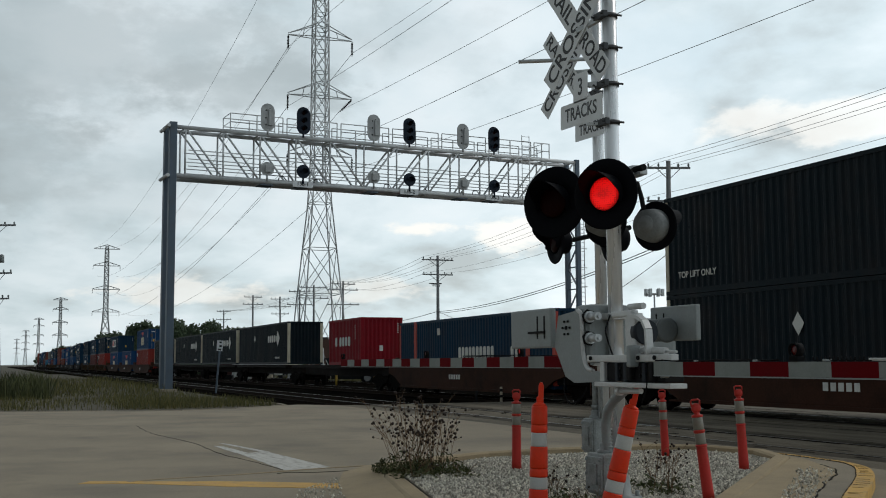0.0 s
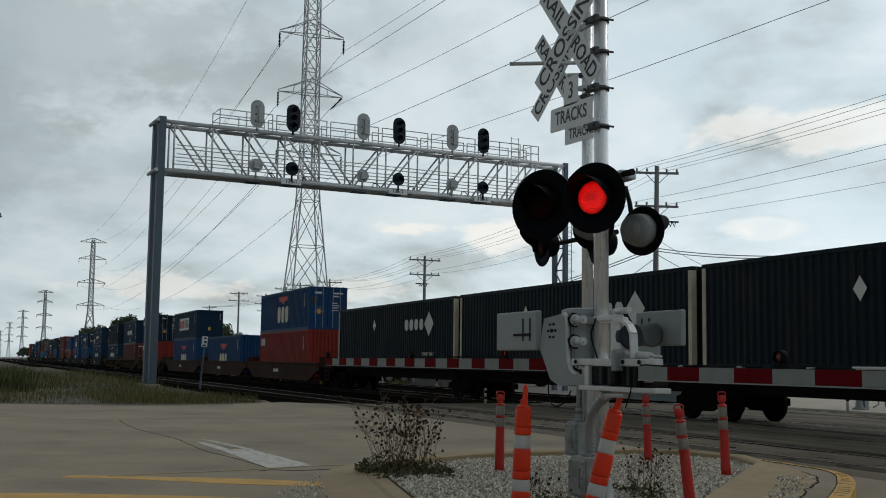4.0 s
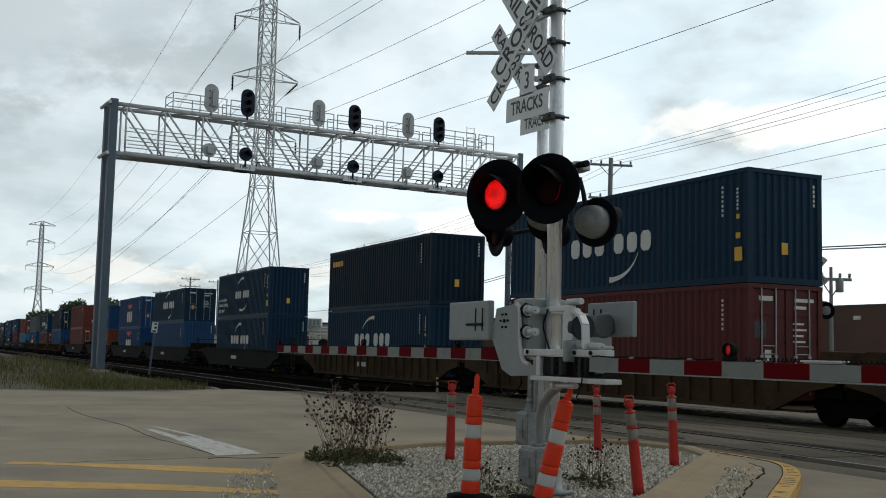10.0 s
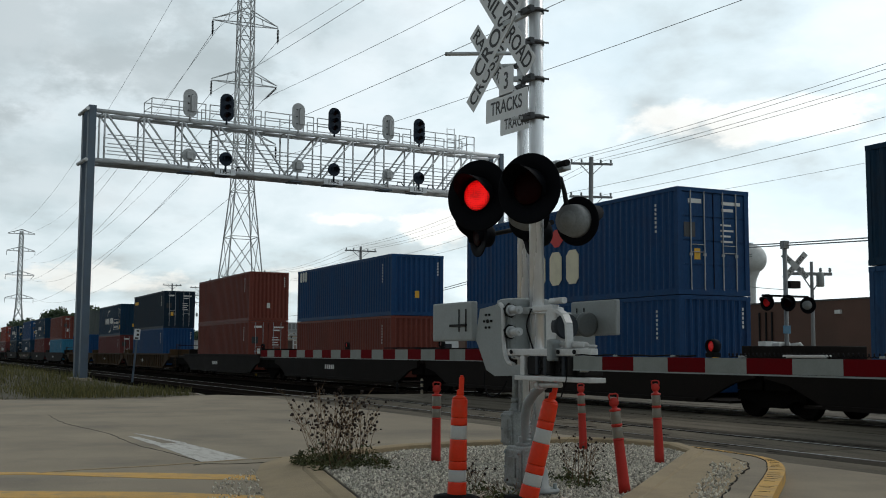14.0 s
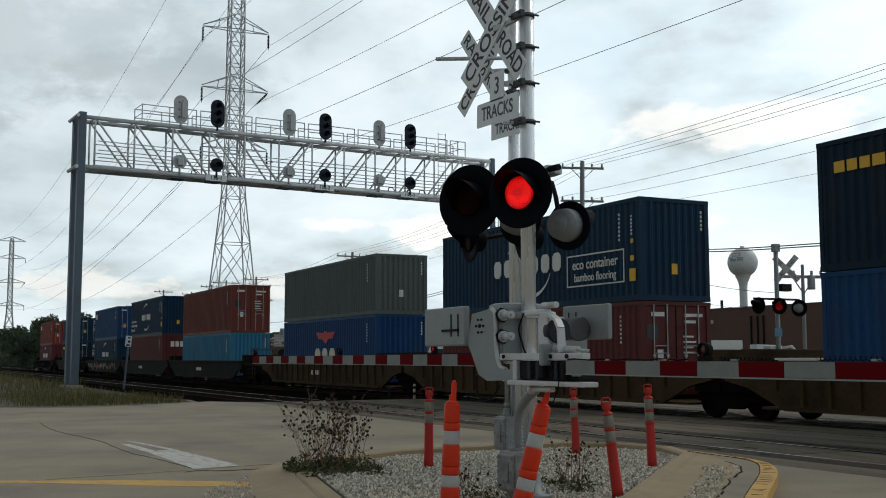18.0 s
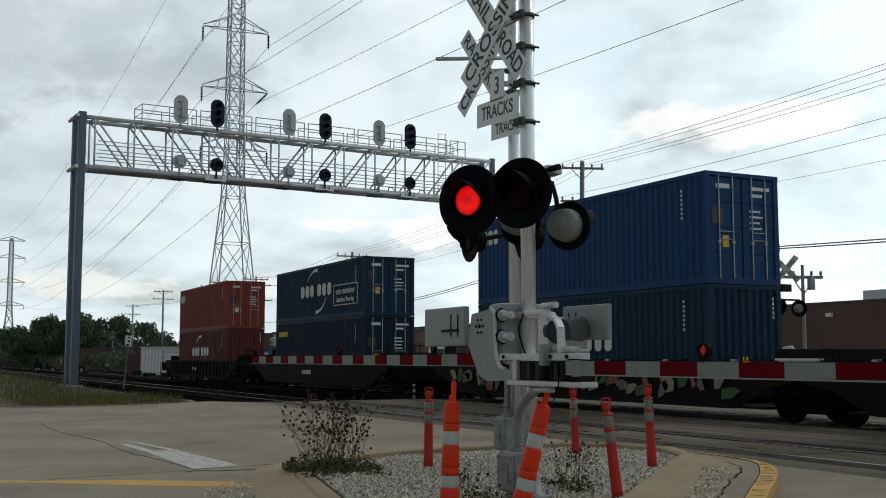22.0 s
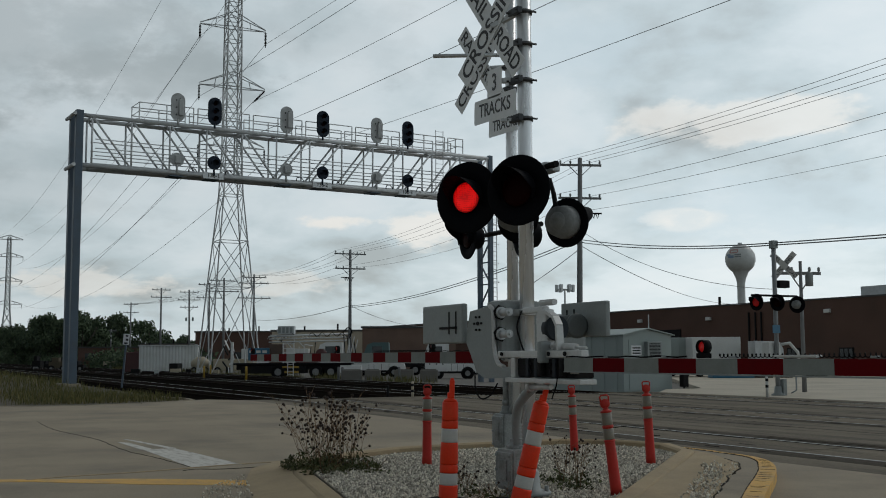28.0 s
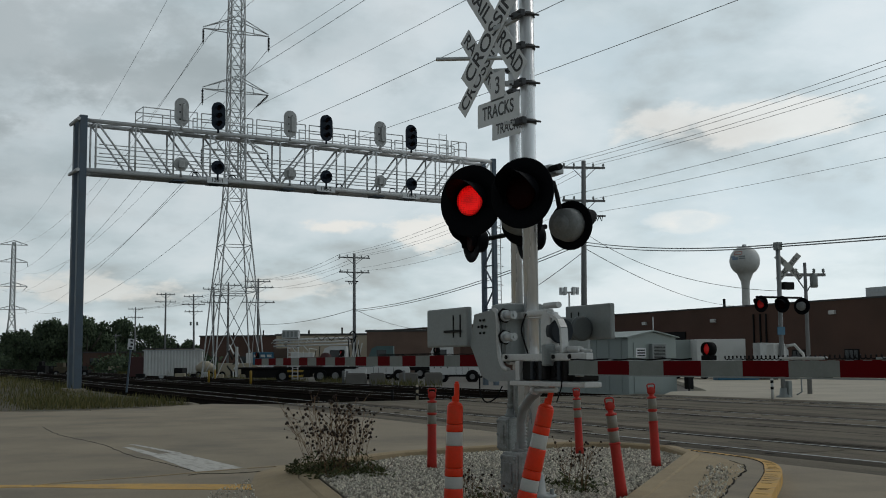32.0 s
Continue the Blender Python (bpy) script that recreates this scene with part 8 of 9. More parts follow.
def pickup(side, ahead, L, service, label, material=TRUCKWHITE):
    g = thing("pickup_truck", AT(side, ahead, YZ), label, "pickup truck")
    bm = BM()
    pts = [(0, 0.45), (0, 1.1), (L * 0.42, 1.15), (L * 0.47, 1.75), (L * 0.52, 1.86), (L * 0.72, 1.86), (L * 0.80, 1.25), (L * 0.98, 1.1), (L, 0.9), (L, 0.45)]
    lo = [bm.verts.new((x, 0, z)) for x, z in pts]
    hi = [bm.verts.new((x, 1.95, z)) for x, z in pts]
    bm.faces.new(lo), bm.faces.new(hi[::-1])
    for i in range(len(pts)):
        j = (i + 1) % len(pts)
        bm.faces.new((lo[i], lo[j], hi[j], hi[i]))
    part("body", bm, material, g)
    for x in (L * 0.02, L * 0.40, L * 0.485, L * 0.61, L * 0.735):
        bm = BM()
        B(bm, x, x + 0.025, -0.012, 0.01, 0.55, 1.1)
        part("door_seam", bm, DARKSTEEL, g)
    bm = BM()
    B(bm, 0.1, L - 0.1, -0.02, 0.02, 0.40, 0.56, 0.01)
    part("sill", bm, DARKSTEEL, g)
    for x in (L * 0.2, L * 0.82):
        bm = BM()
        lathe(bm, [(0.05, -0.03), (0.5, -0.03), (0.5, 0.3), (0.05, 0.3)], "y", 20, (x, 0.0, 0.42))
        part("wheel_arch", bm, DARKSTEEL, g)
    bm = BM()
    B(bm, L * 0.50, L * 0.60, -0.015, 0.01, 1.22, 1.7)
    B(bm, L * 0.615, L * 0.72, -0.015, 0.01, 1.22, 1.7)
    part("side_window", bm, GLASS, g)
    if service:
        bm = BM()
        B(bm, -0.2, L * 0.42, -0.06, 2.0, 0.55, 1.95, 0.03)
        body = part("service_body", bm, material, g, "white locker body")
        for i in range(3):
            bm = BM()
            B(bm, 0.0 + i * L * 0.135, 0.0 + (i + 1) * L * 0.135 - 0.06, -0.085, -0.062, 0.7, 1.8)
            ld = part("locker_door", bm, material, body)
            bm = BM()
            B(bm, 0.12 + i * L * 0.135, 0.2 + i * L * 0.135, -0.095, -0.086, 1.05, 1.35)
            part("latch", bm, DARKSTEEL, ld)
    for x in (L * 0.2, L * 0.82):
        wheel(g, x, 0.1, 0.4)
        wheel(g, x, 1.85, 0.4)
    bm = BM()
    B(bm, -0.1, 0.05, 0.1, 1.85, 0.45, 0.62, 0.02)
    B(bm, L - 0.05, L + 0.1, 0.1, 1.85, 0.45, 0.65, 0.02)
    part("bumper", bm, DARKSTEEL, g)


pickup(-8.1, 92, 5.0, False, "white pickup truck parked beyond the concrete blocks")
pickup(-1.1, 84, 3.7, True, "white utility truck with side lockers")
for side, ahead, m in ((-50.5, 165, TAN_VEH), (-66, 185, DARKSTEEL)):
    pickup(side, ahead, 5.2, False, "small parked vehicle far along the tracks", m)
for side, w in ((-6.8, 1.35), (-5.25, 1.05), (-3.25, 1.3), (-1.5, 1.2)):
    bm = BM()
    B(bm, 0, w, 0, 0.75, 0, 0.78, 0.04)
    B(bm, 0.1, w - 0.1, 0.2, 0.55, 0.78, 0.84, 0.01)
    single("concrete_block", bm, BLOCK, AT(side, 75, YZ), "stained cast concrete barrier block", "block", "barrier blocks")
for side, ahead in ((-7.1, 76), (-6.8, 75.5), (-14.5, 82), (-2.9, 75), (-18.9, 88), (-20.5, 98)):
    bm = BM()
    lathe(bm, [(0.09, 0), (0.09, 0.95), (0.05, 1.0)], "z", 10)
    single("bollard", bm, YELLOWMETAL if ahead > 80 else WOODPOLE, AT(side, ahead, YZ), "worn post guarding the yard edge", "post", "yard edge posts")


def corrugated_shed():
    g = thing("metal_shed", AT(-33.4, 122, YZ - 0.1, 10), "white corrugated metal shed", "shed")
    bm = BM()
    wave(bm, 0, 6.2, 0, 3.0, lambda u, d, z: (u, -d, z), 0.35, 0.07)
    part("front_wall", bm, WHITEMETAL, g)
    bm = BM()
    B(bm, 0, 6.2, 0.02, 5.0, -0.1, 2.98)
    part("shell", bm, WHITEMETAL, g)
    bm = BM()
    B(bm, -0.15, 6.35, -0.2, 5.2, 3.01, 3.12)
    part("roof", bm, GALV, g)
    bm = BM()
    B(bm, 6.0, 6.3, -0.12, 0.2, 0, 3.2)
    part("corner_post", bm, WHITEMETAL, g)


corrugated_shed()
for side, ahead, w, h, m, lab in ((-28.6, 116, 0.9, 1.05, DARKSTEEL, "dark waste drum beside the shed"), (-26.7, 117, 2.2, 1.7, TAN_VEH, "tan cement mixer drum on wheels"), (-24.0, 116, 4.2, 1.5, TAN_VEH, "tan site machine beside the tower"), (-36.4, 127, 1.7, 2.3, TRUCKRED, "dark red storage box beside the shed"), (-22.5, 124, 7.5, 2.6, WHITEMETAL, "white trailer in the yard")):
    g = thing("yard_machine" if "machine" in lab or "mixer" in lab else "storage_box", AT(side, ahead, YZ), lab, "machine" if "machine" in lab or "mixer" in lab else "container")
    bm = BM()
    if "mixer" in lab:
        lathe(bm, [(0.3, -1.0), (0.75, -0.4), (0.75, 0.3), (0.3, 0.95)], "x", 18, (w / 2, 0.6, 1.0))
        B(bm, 0.2, w, 0.2, 1.0, 0.15, 0.4)
    else:
        B(bm, 0, w, 0, 2.2, 0.25 if w > 2 else 0, h, 0.06)
    part("body", bm, m, g)
    if w > 2:
        for x in (0.5, w - 0.5):
            wheel(g, x, 0.0, 0.33)

# white trailers and a machine in the far lot
for side, ahead, w, m, lab in ((15.9, 79, 2.0, HUTPAINT, "grey green container in the lot"), (17.4, 77, 3.4, WHITEMETAL, "white storage trailer in the lot"), (13.2, 80, 3.0, WHITEMETAL, "white storage trailer partly hidden")):
    g = thing("storage_trailer", AT(side, ahead, -0.01), lab, "trailer", "trailers in the lot")
    bm = BM()
    B(bm, 0, w, 0, 2.4, 0.35, 2.75, 0.03)
    part("body", bm, m, g)
    bm = BM()
    for i in range(int(w / 0.5)):
        B(bm, i * 0.5 + 0.05, i * 0.5 + 0.09, -0.025, -0.002, 0.4, 2.7)
    part("wall_seam", bm, m, g)
    for x in (0.5, w - 0.5):
        wheel(g, x, 0.1, 0.36)
g = thing("generator", AT(20.95, 75, -0.01), "grey trailer generator with control panel", "generator")
bm = BM()
pts = [(0.3, 0.5), (0.3, 2.45), (1.9, 2.4), (2.2, 1.9), (2.2, 0.5)]
lo = [bm.verts.new((x, 0, z)) for x, z in pts]
hi = [bm.verts.new((x, 1.8, z)) for x, z in pts]
bm.faces.new(lo), bm.faces.new(hi[::-1])
for i in range(5):
    bm.faces.new((lo[i], lo[(i + 1) % 5], hi[(i + 1) % 5], hi[i]))
part("body", bm, GALV, g)
bm = BM()
for x in (0.9, 1.6):
    B(bm, x, x + 0.25, -0.03, -0.002, 1.5, 2.0)
part("control_panel", bm, DARKSTEEL, g)
for x in (0.7, 2.6):
    wheel(g, x, 0.0, 0.4)
g = thing("tarpaulin_stack", AT(17.6, 72, -0.01), "low stack under a blue tarpaulin", "stack")
bm = BM()
B(bm, 0, 2.7, 0, 1.5, 0, 0.42, 0.08)
part("cover", bm, TRUCKBLUE, g)
for side, w in ((20.6, 1.2), (22.2, 0.9), (24.0, 1.4)):
    bm = BM()
    B(bm, 0, w, 0, 0.8, 0, 0.35, 0.03)
    B(bm, 0.1, w - 0.2, 0.1, 0.6, 0.35, 0.5, 0.03)
    single("pallet_load", bm, DARKSTEEL, AT(side, 73, -0.01), "dark low pallet load in the lot", "pallet", "pallets in the lot")

# ---- water tower ----
g = thing("water_tower", pose(-461.5, 413.8, 0), "white ball water tower on a slim flared stem", "water tower")
bm = BM()
prof = [(4.6, 0), (3.2, 6), (2.3, 14), (2.1, 34), (2.15, 40), (2.6, 42.6), (3.6, 44.8)] + [(8.1 * math.cos(radians(a)), 53.4 + 8.1 * math.sin(radians(a))) for a in range(-58, 86, 8)] + [(0.8, 61.5)]
lathe(bm, prof, "z", 36)
part("tank_and_stem", bm, WHITEMETAL, g)
bm = BM()
B(bm, -0.8, 0.8, -0.8, 0.8, 61.3, 62.4)
part("top_vent", bm, GALV, g)
FADEDRED = mat("faded_red_emblem_paint", (0.50, 0.27, 0.25), 0.7, 0, 0.1, 0.3, 3, 0.0)
FADEDBLUE = mat("faded_blue_emblem_paint", (0.25, 0.34, 0.47), 0.7, 0, 0.1, 0.3, 3, 0.0)
TANK_MID, TANK_R = 53.4, 8.16
to_eye = Vector((461.5, -413.8, 0)).normalized()
across = Vector((-to_eye.y, to_eye.x, 0))
for mtl, u0, u1, v0, v1 in ((FADEDRED, -0.62, -0.13, 0.53, 0.60), (FADEDRED, -0.67, -0.18, 0.34, 0.40), (FADEDRED, -0.67, -0.60, 0.40, 0.53), (FADEDRED, -0.20, -0.13, 0.40, 0.53),
                            (FADEDBLUE, -0.88, -0.62, 0.20, 0.29), (FADEDBLUE, -0.80, -0.42, 0.02, 0.20), (GREYPAINT, -0.36, 0.05, 0.19, 0.28), (GREYPAINT, -0.36, 0.05, 0.06, 0.14)):
    bm = BM()
    n = 8
    grid = []
    for j in range(4):
        row = []
        for i in range(n + 1):
            u, v = u0 + (u1 - u0) * i / n, v0 + (v1 - v0) * j / 3
            k = math.sqrt(max(0.02, 1 - u * u - v * v))
            p = (to_eye * k + across * u) * TANK_R
            row.append(bm.verts.new((p.x, p.y, TANK_MID + v * TANK_R)))
        grid.append(row)
    for r0, r1 in zip(grid, grid[1:]):
        for i in range(n):
            bm.faces.new((r0[i], r0[i + 1], r1[i + 1], r1[i]))
    part("painted_emblem", bm, mtl, g)

# ---- transmission towers ----
def lattice(bm, levels, arms, detail):
    """levels: (z, half width); arms: (z, reach)."""
    for (z0, h0), (z1, h1) in zip(levels, levels[1:]):
        c0 = [Vector((sx * h0, sy * h0, z0)) for sx, sy in ((-1, -1), (1, -1), (1, 1), (-1, 1))]
        c1 = [Vector((sx * h1, sy * h1, z1)) for sx, sy in ((-1, -1), (1, -1), (1, 1), (-1, 1))]
        n = max(1, round((z1 - z0) / (max(h0, h1) * 2.6)))
        for k in range(4):
            bar(bm, c0[k], c1[k], detail * 1.6)
            j = (k + 1) % 4
            for i in range(n):
                a0, a1 = c0[k].lerp(c1[k], i / n), c0[k].lerp(c1[k], (i + 1) / n)
                b0, b1 = c0[j].lerp(c1[j], i / n), c0[j].lerp(c1[j], (i + 1) / n)
                bar(bm, a0, b1, detail)
                bar(bm, b0, a1, detail)
                bar(bm, a1, b1, detail)
    for z, reach in arms:
        for s in (-1, 1):
            for q in (-0.6, 0.6):
                bar(bm, (q, 0, z), (0, s * reach, z), detail * 1.2)
                bar(bm, (q, 0, z + 1.5), (0, s * reach, z + 0.15), detail * 1.2)
            bar(bm, (0, s * reach * 0.55, z), (0, s * reach * 0.5, z + 0.75), detail)
    return bm


TOWER_LEVELS = [(0, 2.45), (8.5, 1.75), (17.5, 0.95), (22, 0.75), (28.5, 0.72), (35, 0.68), (41.5, 0.6), (43.5, 0.4)]
TOWER_ARMS = [(22.3, 3.3), (28.2, 3.3), (34.2, 3.3), (43.2, 3.5)]
FAR_ARMS = [(20.2, 4.6), (28.2, 4.7), (36.6, 4.6), (42.6, 4.4)]


def tower(x, y, detail, arms):
    t = thing("transmission_tower", pose(x, y, -0.4), "tall grey steel lattice transmission tower", "pylon", "line of transmission towers")
    bm = BM()
    lattice(bm, TOWER_LEVELS, [], detail)
    part("lattice_body", bm, TOWERSTEEL, t)
    for z, reach in arms:
        bm = BM()
        lattice(bm, [], [(z, reach)], detail)
        arm = part("cross_arm", bm, TOWERSTEEL, t)
        if z < 40:
            for s in (-1, 1):
                bm = BM()
                tip = Vector((0, s * reach, z))
                drop = Vector((0, -1.25, -1.35)) if s > 0 and 25 < z < 32 else Vector((0, 0, -1.6))
                rod(bm, tip, tip + drop, 0.04, seg=6)
                for i in range(9):
                    p = tip + drop * (0.1 + 0.09 * i)
                    q = p + drop.normalized() * 0.08
                    rod(bm, p, q, 0.13, 0.07, seg=8)
                part("insulator", bm, DARKSTEEL, arm)
    return t


tower(-104.0, 29.3, 0.062, TOWER_ARMS)
tower(-406.0, 36.5, 0.16, FAR_ARMS)
for x, y in ((-739, 39), (-1065, 38), (-1446, 37), (-1935, 36)):
    tower(x, y, 0.3, FAR_ARMS)


# ---- wires ----
def wire(name_label, a, b, sag, r, n=24, parent=None):
    bm = BM()
    a, b = Vector(a), Vector(b)
    pts = []
    for i in range(n + 1):
        k = i / n
        p = a.lerp(b, k)
        p.z -= sag * 4 * k * (1 - k)
        pts.append(p)
    tube(bm, pts, r, 4)
    return single("overhead_wire", bm, WIRE, Matrix(), name_label, "wire", "overhead wires")


for z, ry in ((22.3, 3.3), (28.2, 3.3), (34.2, 3.3)):
    for s in (-1, 1):
        zz = z - 1.65
        wire("thin transmission wire between towers", (-104, 29.3 + s * ry - (1.25 if s > 0 and 25 < z < 32 else 0), zz), (190, 27 + s * ry, zz), 5.4, 0.017, 60)
        wire("thin transmission wire between towers", (-104, 29.3 + s * ry - (1.25 if s > 0 and 25 < z < 32 else 0), zz), (-406, 36.5 + s * ry, zz), 7.0, 0.022, 30)
for s in (-1, 1):
    wire("thin shield wire along the tower tops", (-104, 29.3 + s * 3.5, 43.2), (190, 27 + s * 3.5, 43.2), 6.0, 0.02, 40)
    wire("thin shield wire along the tower tops", (-104, 29.3 + s * 3.5, 43.2), (-406, 36.5 + s * 3.5, 43.2), 6.0, 0.02, 30)

# ---- utility poles ----


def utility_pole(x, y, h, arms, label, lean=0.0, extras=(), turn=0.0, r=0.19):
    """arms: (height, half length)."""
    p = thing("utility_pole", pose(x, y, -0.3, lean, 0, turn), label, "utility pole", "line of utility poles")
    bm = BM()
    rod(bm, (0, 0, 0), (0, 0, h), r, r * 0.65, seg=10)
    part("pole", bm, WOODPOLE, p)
    for z, half in arms:
        bm = BM()
        B(bm, -0.06, 0.06, -half, half, z - 0.06, z + 0.06)
        for s in (-1, 1):
            bar(bm, (0.07, 0, z - 0.7), (0.07, s * half * 0.55, z - 0.03), 0.04)
        arm = part("cross_arm", bm, WOODPOLE, p)
        for q in (-0.92, -0.45, 0.45, 0.92):
            bm = BM()
            lathe(bm, [(0.03, 0), (0.07, 0.08), (0.05, 0.12), (0.07, 0.16), (0.02, 0.2)], "z", 8, (0, q * half, z + 0.06))
            part("insulator", bm, GREYPAINT, arm)
    for kind, z, off in extras:
        bm = BM()
        if kind == "can":
            lathe(bm, [(0.13, -0.27), (0.16, -0.25), (0.16, 0.25), (0.13, 0.28), (0.04, 0.34)], "z", 14, (0, off, z))
            part("transformer", bm, GREYPAINT, p, "grey transformer can")
        else:
            for i in range(4):
                tube(bm, [(0, off + i * 0.22, z), (0.05, off + 0.1 + i * 0.22, z - 0.25), (0, off + 0.16 + i * 0.22, z)], 0.035, 6)
            B(bm, -0.05, 0.05, off - 0.3, off + 1.0, z, z + 0.08)
            part("cutout_switch", bm, DARKSTEEL, p)
    return p


PL = "wooden utility pole with cross arms, lightened as by haze"
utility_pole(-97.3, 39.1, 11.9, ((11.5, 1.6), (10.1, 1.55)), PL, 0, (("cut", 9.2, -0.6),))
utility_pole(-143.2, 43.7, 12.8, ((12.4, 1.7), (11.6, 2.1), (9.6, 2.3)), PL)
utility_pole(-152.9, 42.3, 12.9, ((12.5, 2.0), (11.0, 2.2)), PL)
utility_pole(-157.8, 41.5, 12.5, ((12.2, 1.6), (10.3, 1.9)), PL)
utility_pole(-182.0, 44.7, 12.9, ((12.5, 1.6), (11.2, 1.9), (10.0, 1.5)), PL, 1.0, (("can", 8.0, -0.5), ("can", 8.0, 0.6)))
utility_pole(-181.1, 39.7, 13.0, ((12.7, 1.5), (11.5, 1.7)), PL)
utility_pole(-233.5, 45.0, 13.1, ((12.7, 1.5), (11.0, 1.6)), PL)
utility_pole(-52.0, 34.7, 13.0, ((12.6, 1.22), (10.7, 1.22)), "tall utility pole with two cross arms, lightened as by haze", -1.0, (("cut", 9.8, 0.25),), -25)
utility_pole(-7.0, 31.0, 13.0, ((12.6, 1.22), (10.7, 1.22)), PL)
utility_pole(-83.3, 0.4, 12.0, ((11.6, 1.3), (8.2, 1.0), (6.4, 0.8)), "leaning pole beside the verge, lightened as by haze", 2.5, (("can", 9.2, 0.35),))
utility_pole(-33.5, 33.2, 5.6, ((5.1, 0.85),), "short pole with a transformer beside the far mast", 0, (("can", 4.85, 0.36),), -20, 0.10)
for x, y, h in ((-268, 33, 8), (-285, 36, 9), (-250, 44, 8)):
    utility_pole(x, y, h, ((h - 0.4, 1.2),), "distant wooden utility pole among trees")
for q in (-1.1, -0.5, 0.5, 1.1):
    wire("thin power wire between utility poles", (-52, 34.7 + q, 12.55), (-7, 31 + q, 12.55), 0.5, 0.011)
    wire("thin power wire between utility poles", (-52, 34.7 + q, 12.55), (-97.3, 39.1 + q * 1.3, 11.5), 0.8, 0.011)
    wire("thin power wire between utility poles", (-97.3, 39.1 + q * 1.3, 11.5), (-143.2, 43.7 + q * 1.4, 12.4), 0.8, 0.014)
    wire("thin power wire between utility poles", (-143.2, 43.7 + q * 1.4, 12.2), (-233.5, 45 + q, 12.6), 1.0, 0.018)
for q in (-1.1, 1.1):
    wire("thin power wire between utility poles", (-52, 34.7 + q, 10.6), (-7, 31 + q, 10.6), 0.5, 0.011)
    wire("thin power wire between utility poles", (-52, 34.7 + q, 10.6), (-97.3, 39.1 + q, 10.0), 0.8, 0.011)
    wire("thin power wire between utility poles", (-97.3, 39.1 + q, 10.0), (-143.2, 43.7 + q, 11.5), 0.8, 0.014)
for dz in (0.0, 0.16):
    wire("thick telephone cable between poles", (-52, 34.7, 7.9 + dz), (-31.4, 29.75, 5.62 + dz * 0.5), 0.25, 0.03)
    wire("thick telephone cable between poles", (-31.4, 29.75, 5.62 + dz * 0.5), (-8, 30.6, 5.0 + dz), 0.1, 0.03)
    wire("thick telephone cable between poles", (-52, 34.7, 7.9 + dz), (-97.3, 39.1, 6.1 + dz), 0.7, 0.028)
wire("service cable to the far mast", (-52, 34.7, 8.7), (-31.4, 29.75, 3.95), 0.75, 0.014)
wire("service cable to the brick building", (-52, 34.7, 7.8), (-83.7, 74.9, 6.45), 0.9, 0.022)
wire("guy cable from the utility pole", (-52, 34.7, 7.4), (-61, 33.5, 4.2), 0.2, 0.02)
wire("service cable to the brick block", (-97.3, 39.1, 6.3), (-108, 55, 4.8), 0.8, 0.025)
wire("service cable along the yard", (-97.3, 39.1, 6.3), (-143.2, 43.7, 6.4), 0.5, 0.03)
wire("thin power wire across the road", (-52, 34.7, 9.6), (-20, 45, 12.0), 0.4, 0.01)
# floodlight
g = thing("floodlight_mast", pose(-63.2, 41.1, -0.2), "slim floodlight mast with a ring of lamps", "floodlight")
bm = BM()
rod(bm, (0, 0, 0), (0, 0, 6.2), 0.08, 0.06, seg=10)
part("pole", bm, GALV, g)
bm = BM()
tube(bm, [(0.5 * math.cos(radians(a)), 0.5 * math.sin(radians(a)), 6.15) for a in range(0, 361, 30)], 0.04, 6)
part("ring", bm, GALV, g)
for a in range(0, 360, 60):
    bm = BM()
    c, s = 0.55 * math.cos(radians(a)), 0.55 * math.sin(radians(a))
    B(bm, c - 0.09, c + 0.09, s - 0.09, s + 0.09, 6.0, 6.5, 0.02)
    part("lamp_head", bm, GALV, g)
# whistle or mile sign beside the near track
g = thing("track_sign", pose(-63.4, 11.8, -0.3, 0, 4.5, 63), "small white track sign on a leaning post", "sign")
bm = BM()
bar(bm, (0, 0, 0), (0, 0, 3.1), 0.09)
part("post", bm, POSTSTEEL, g)
bm = BM()
B(bm, -0.17, 0.17, -0.07, -0.05, 2.5, 3.1)
b = part("board", bm, SIGNWHITE, g)
for z0, z1, x0, x1 in ((2.95, 3.04, -0.04, 0.1), (2.72, 2.84, -0.02, 0.12), (2.53, 2.63, -0.1, 0.1)):
    bm = BM()
    B(bm, x0, x1, -0.076, -0.07, z0, z1)
    part("marking", bm, SIGNBLACK, b)



# small machinery under the trees and odds and ends in the yard
for side, ahead, w, h, m in ((-54.0, 152, 2.4, 1.9, SOIL), (-50.2, 150, 1.6, 1.3, DARKSTEEL), (-58.5, 158, 1.2, 2.1, DARKSTEEL), (-60.5, 165, 2.6, 1.4, DARKSTEEL)):
    g = thing("yard_machine", AT(side, ahead, -0.42), "weathered site machine standing under the trees", "machine", "machines under the trees")
    bm = BM()
    B(bm, 0, w, 0, 1.4, 0.5, h * 0.7, 0.06)
    part("body", bm, m, g)
    bm = BM()
    B(bm, w * 0.15, w * 0.55, 0.1, 1.2, h * 0.7, h, 0.05)
    part("hood", bm, m, g)
    bm = BM()
    rod(bm, (w * 0.8, 0.5, h * 0.6), (w * 0.8, 0.5, h + 0.5), 0.05, seg=8)
    part("exhaust_pipe", bm, DARKSTEEL, g)
    for x in (0.4, w - 0.4):
        wheel(g, x, 0.0, 0.42)
rng = random.Random(12)
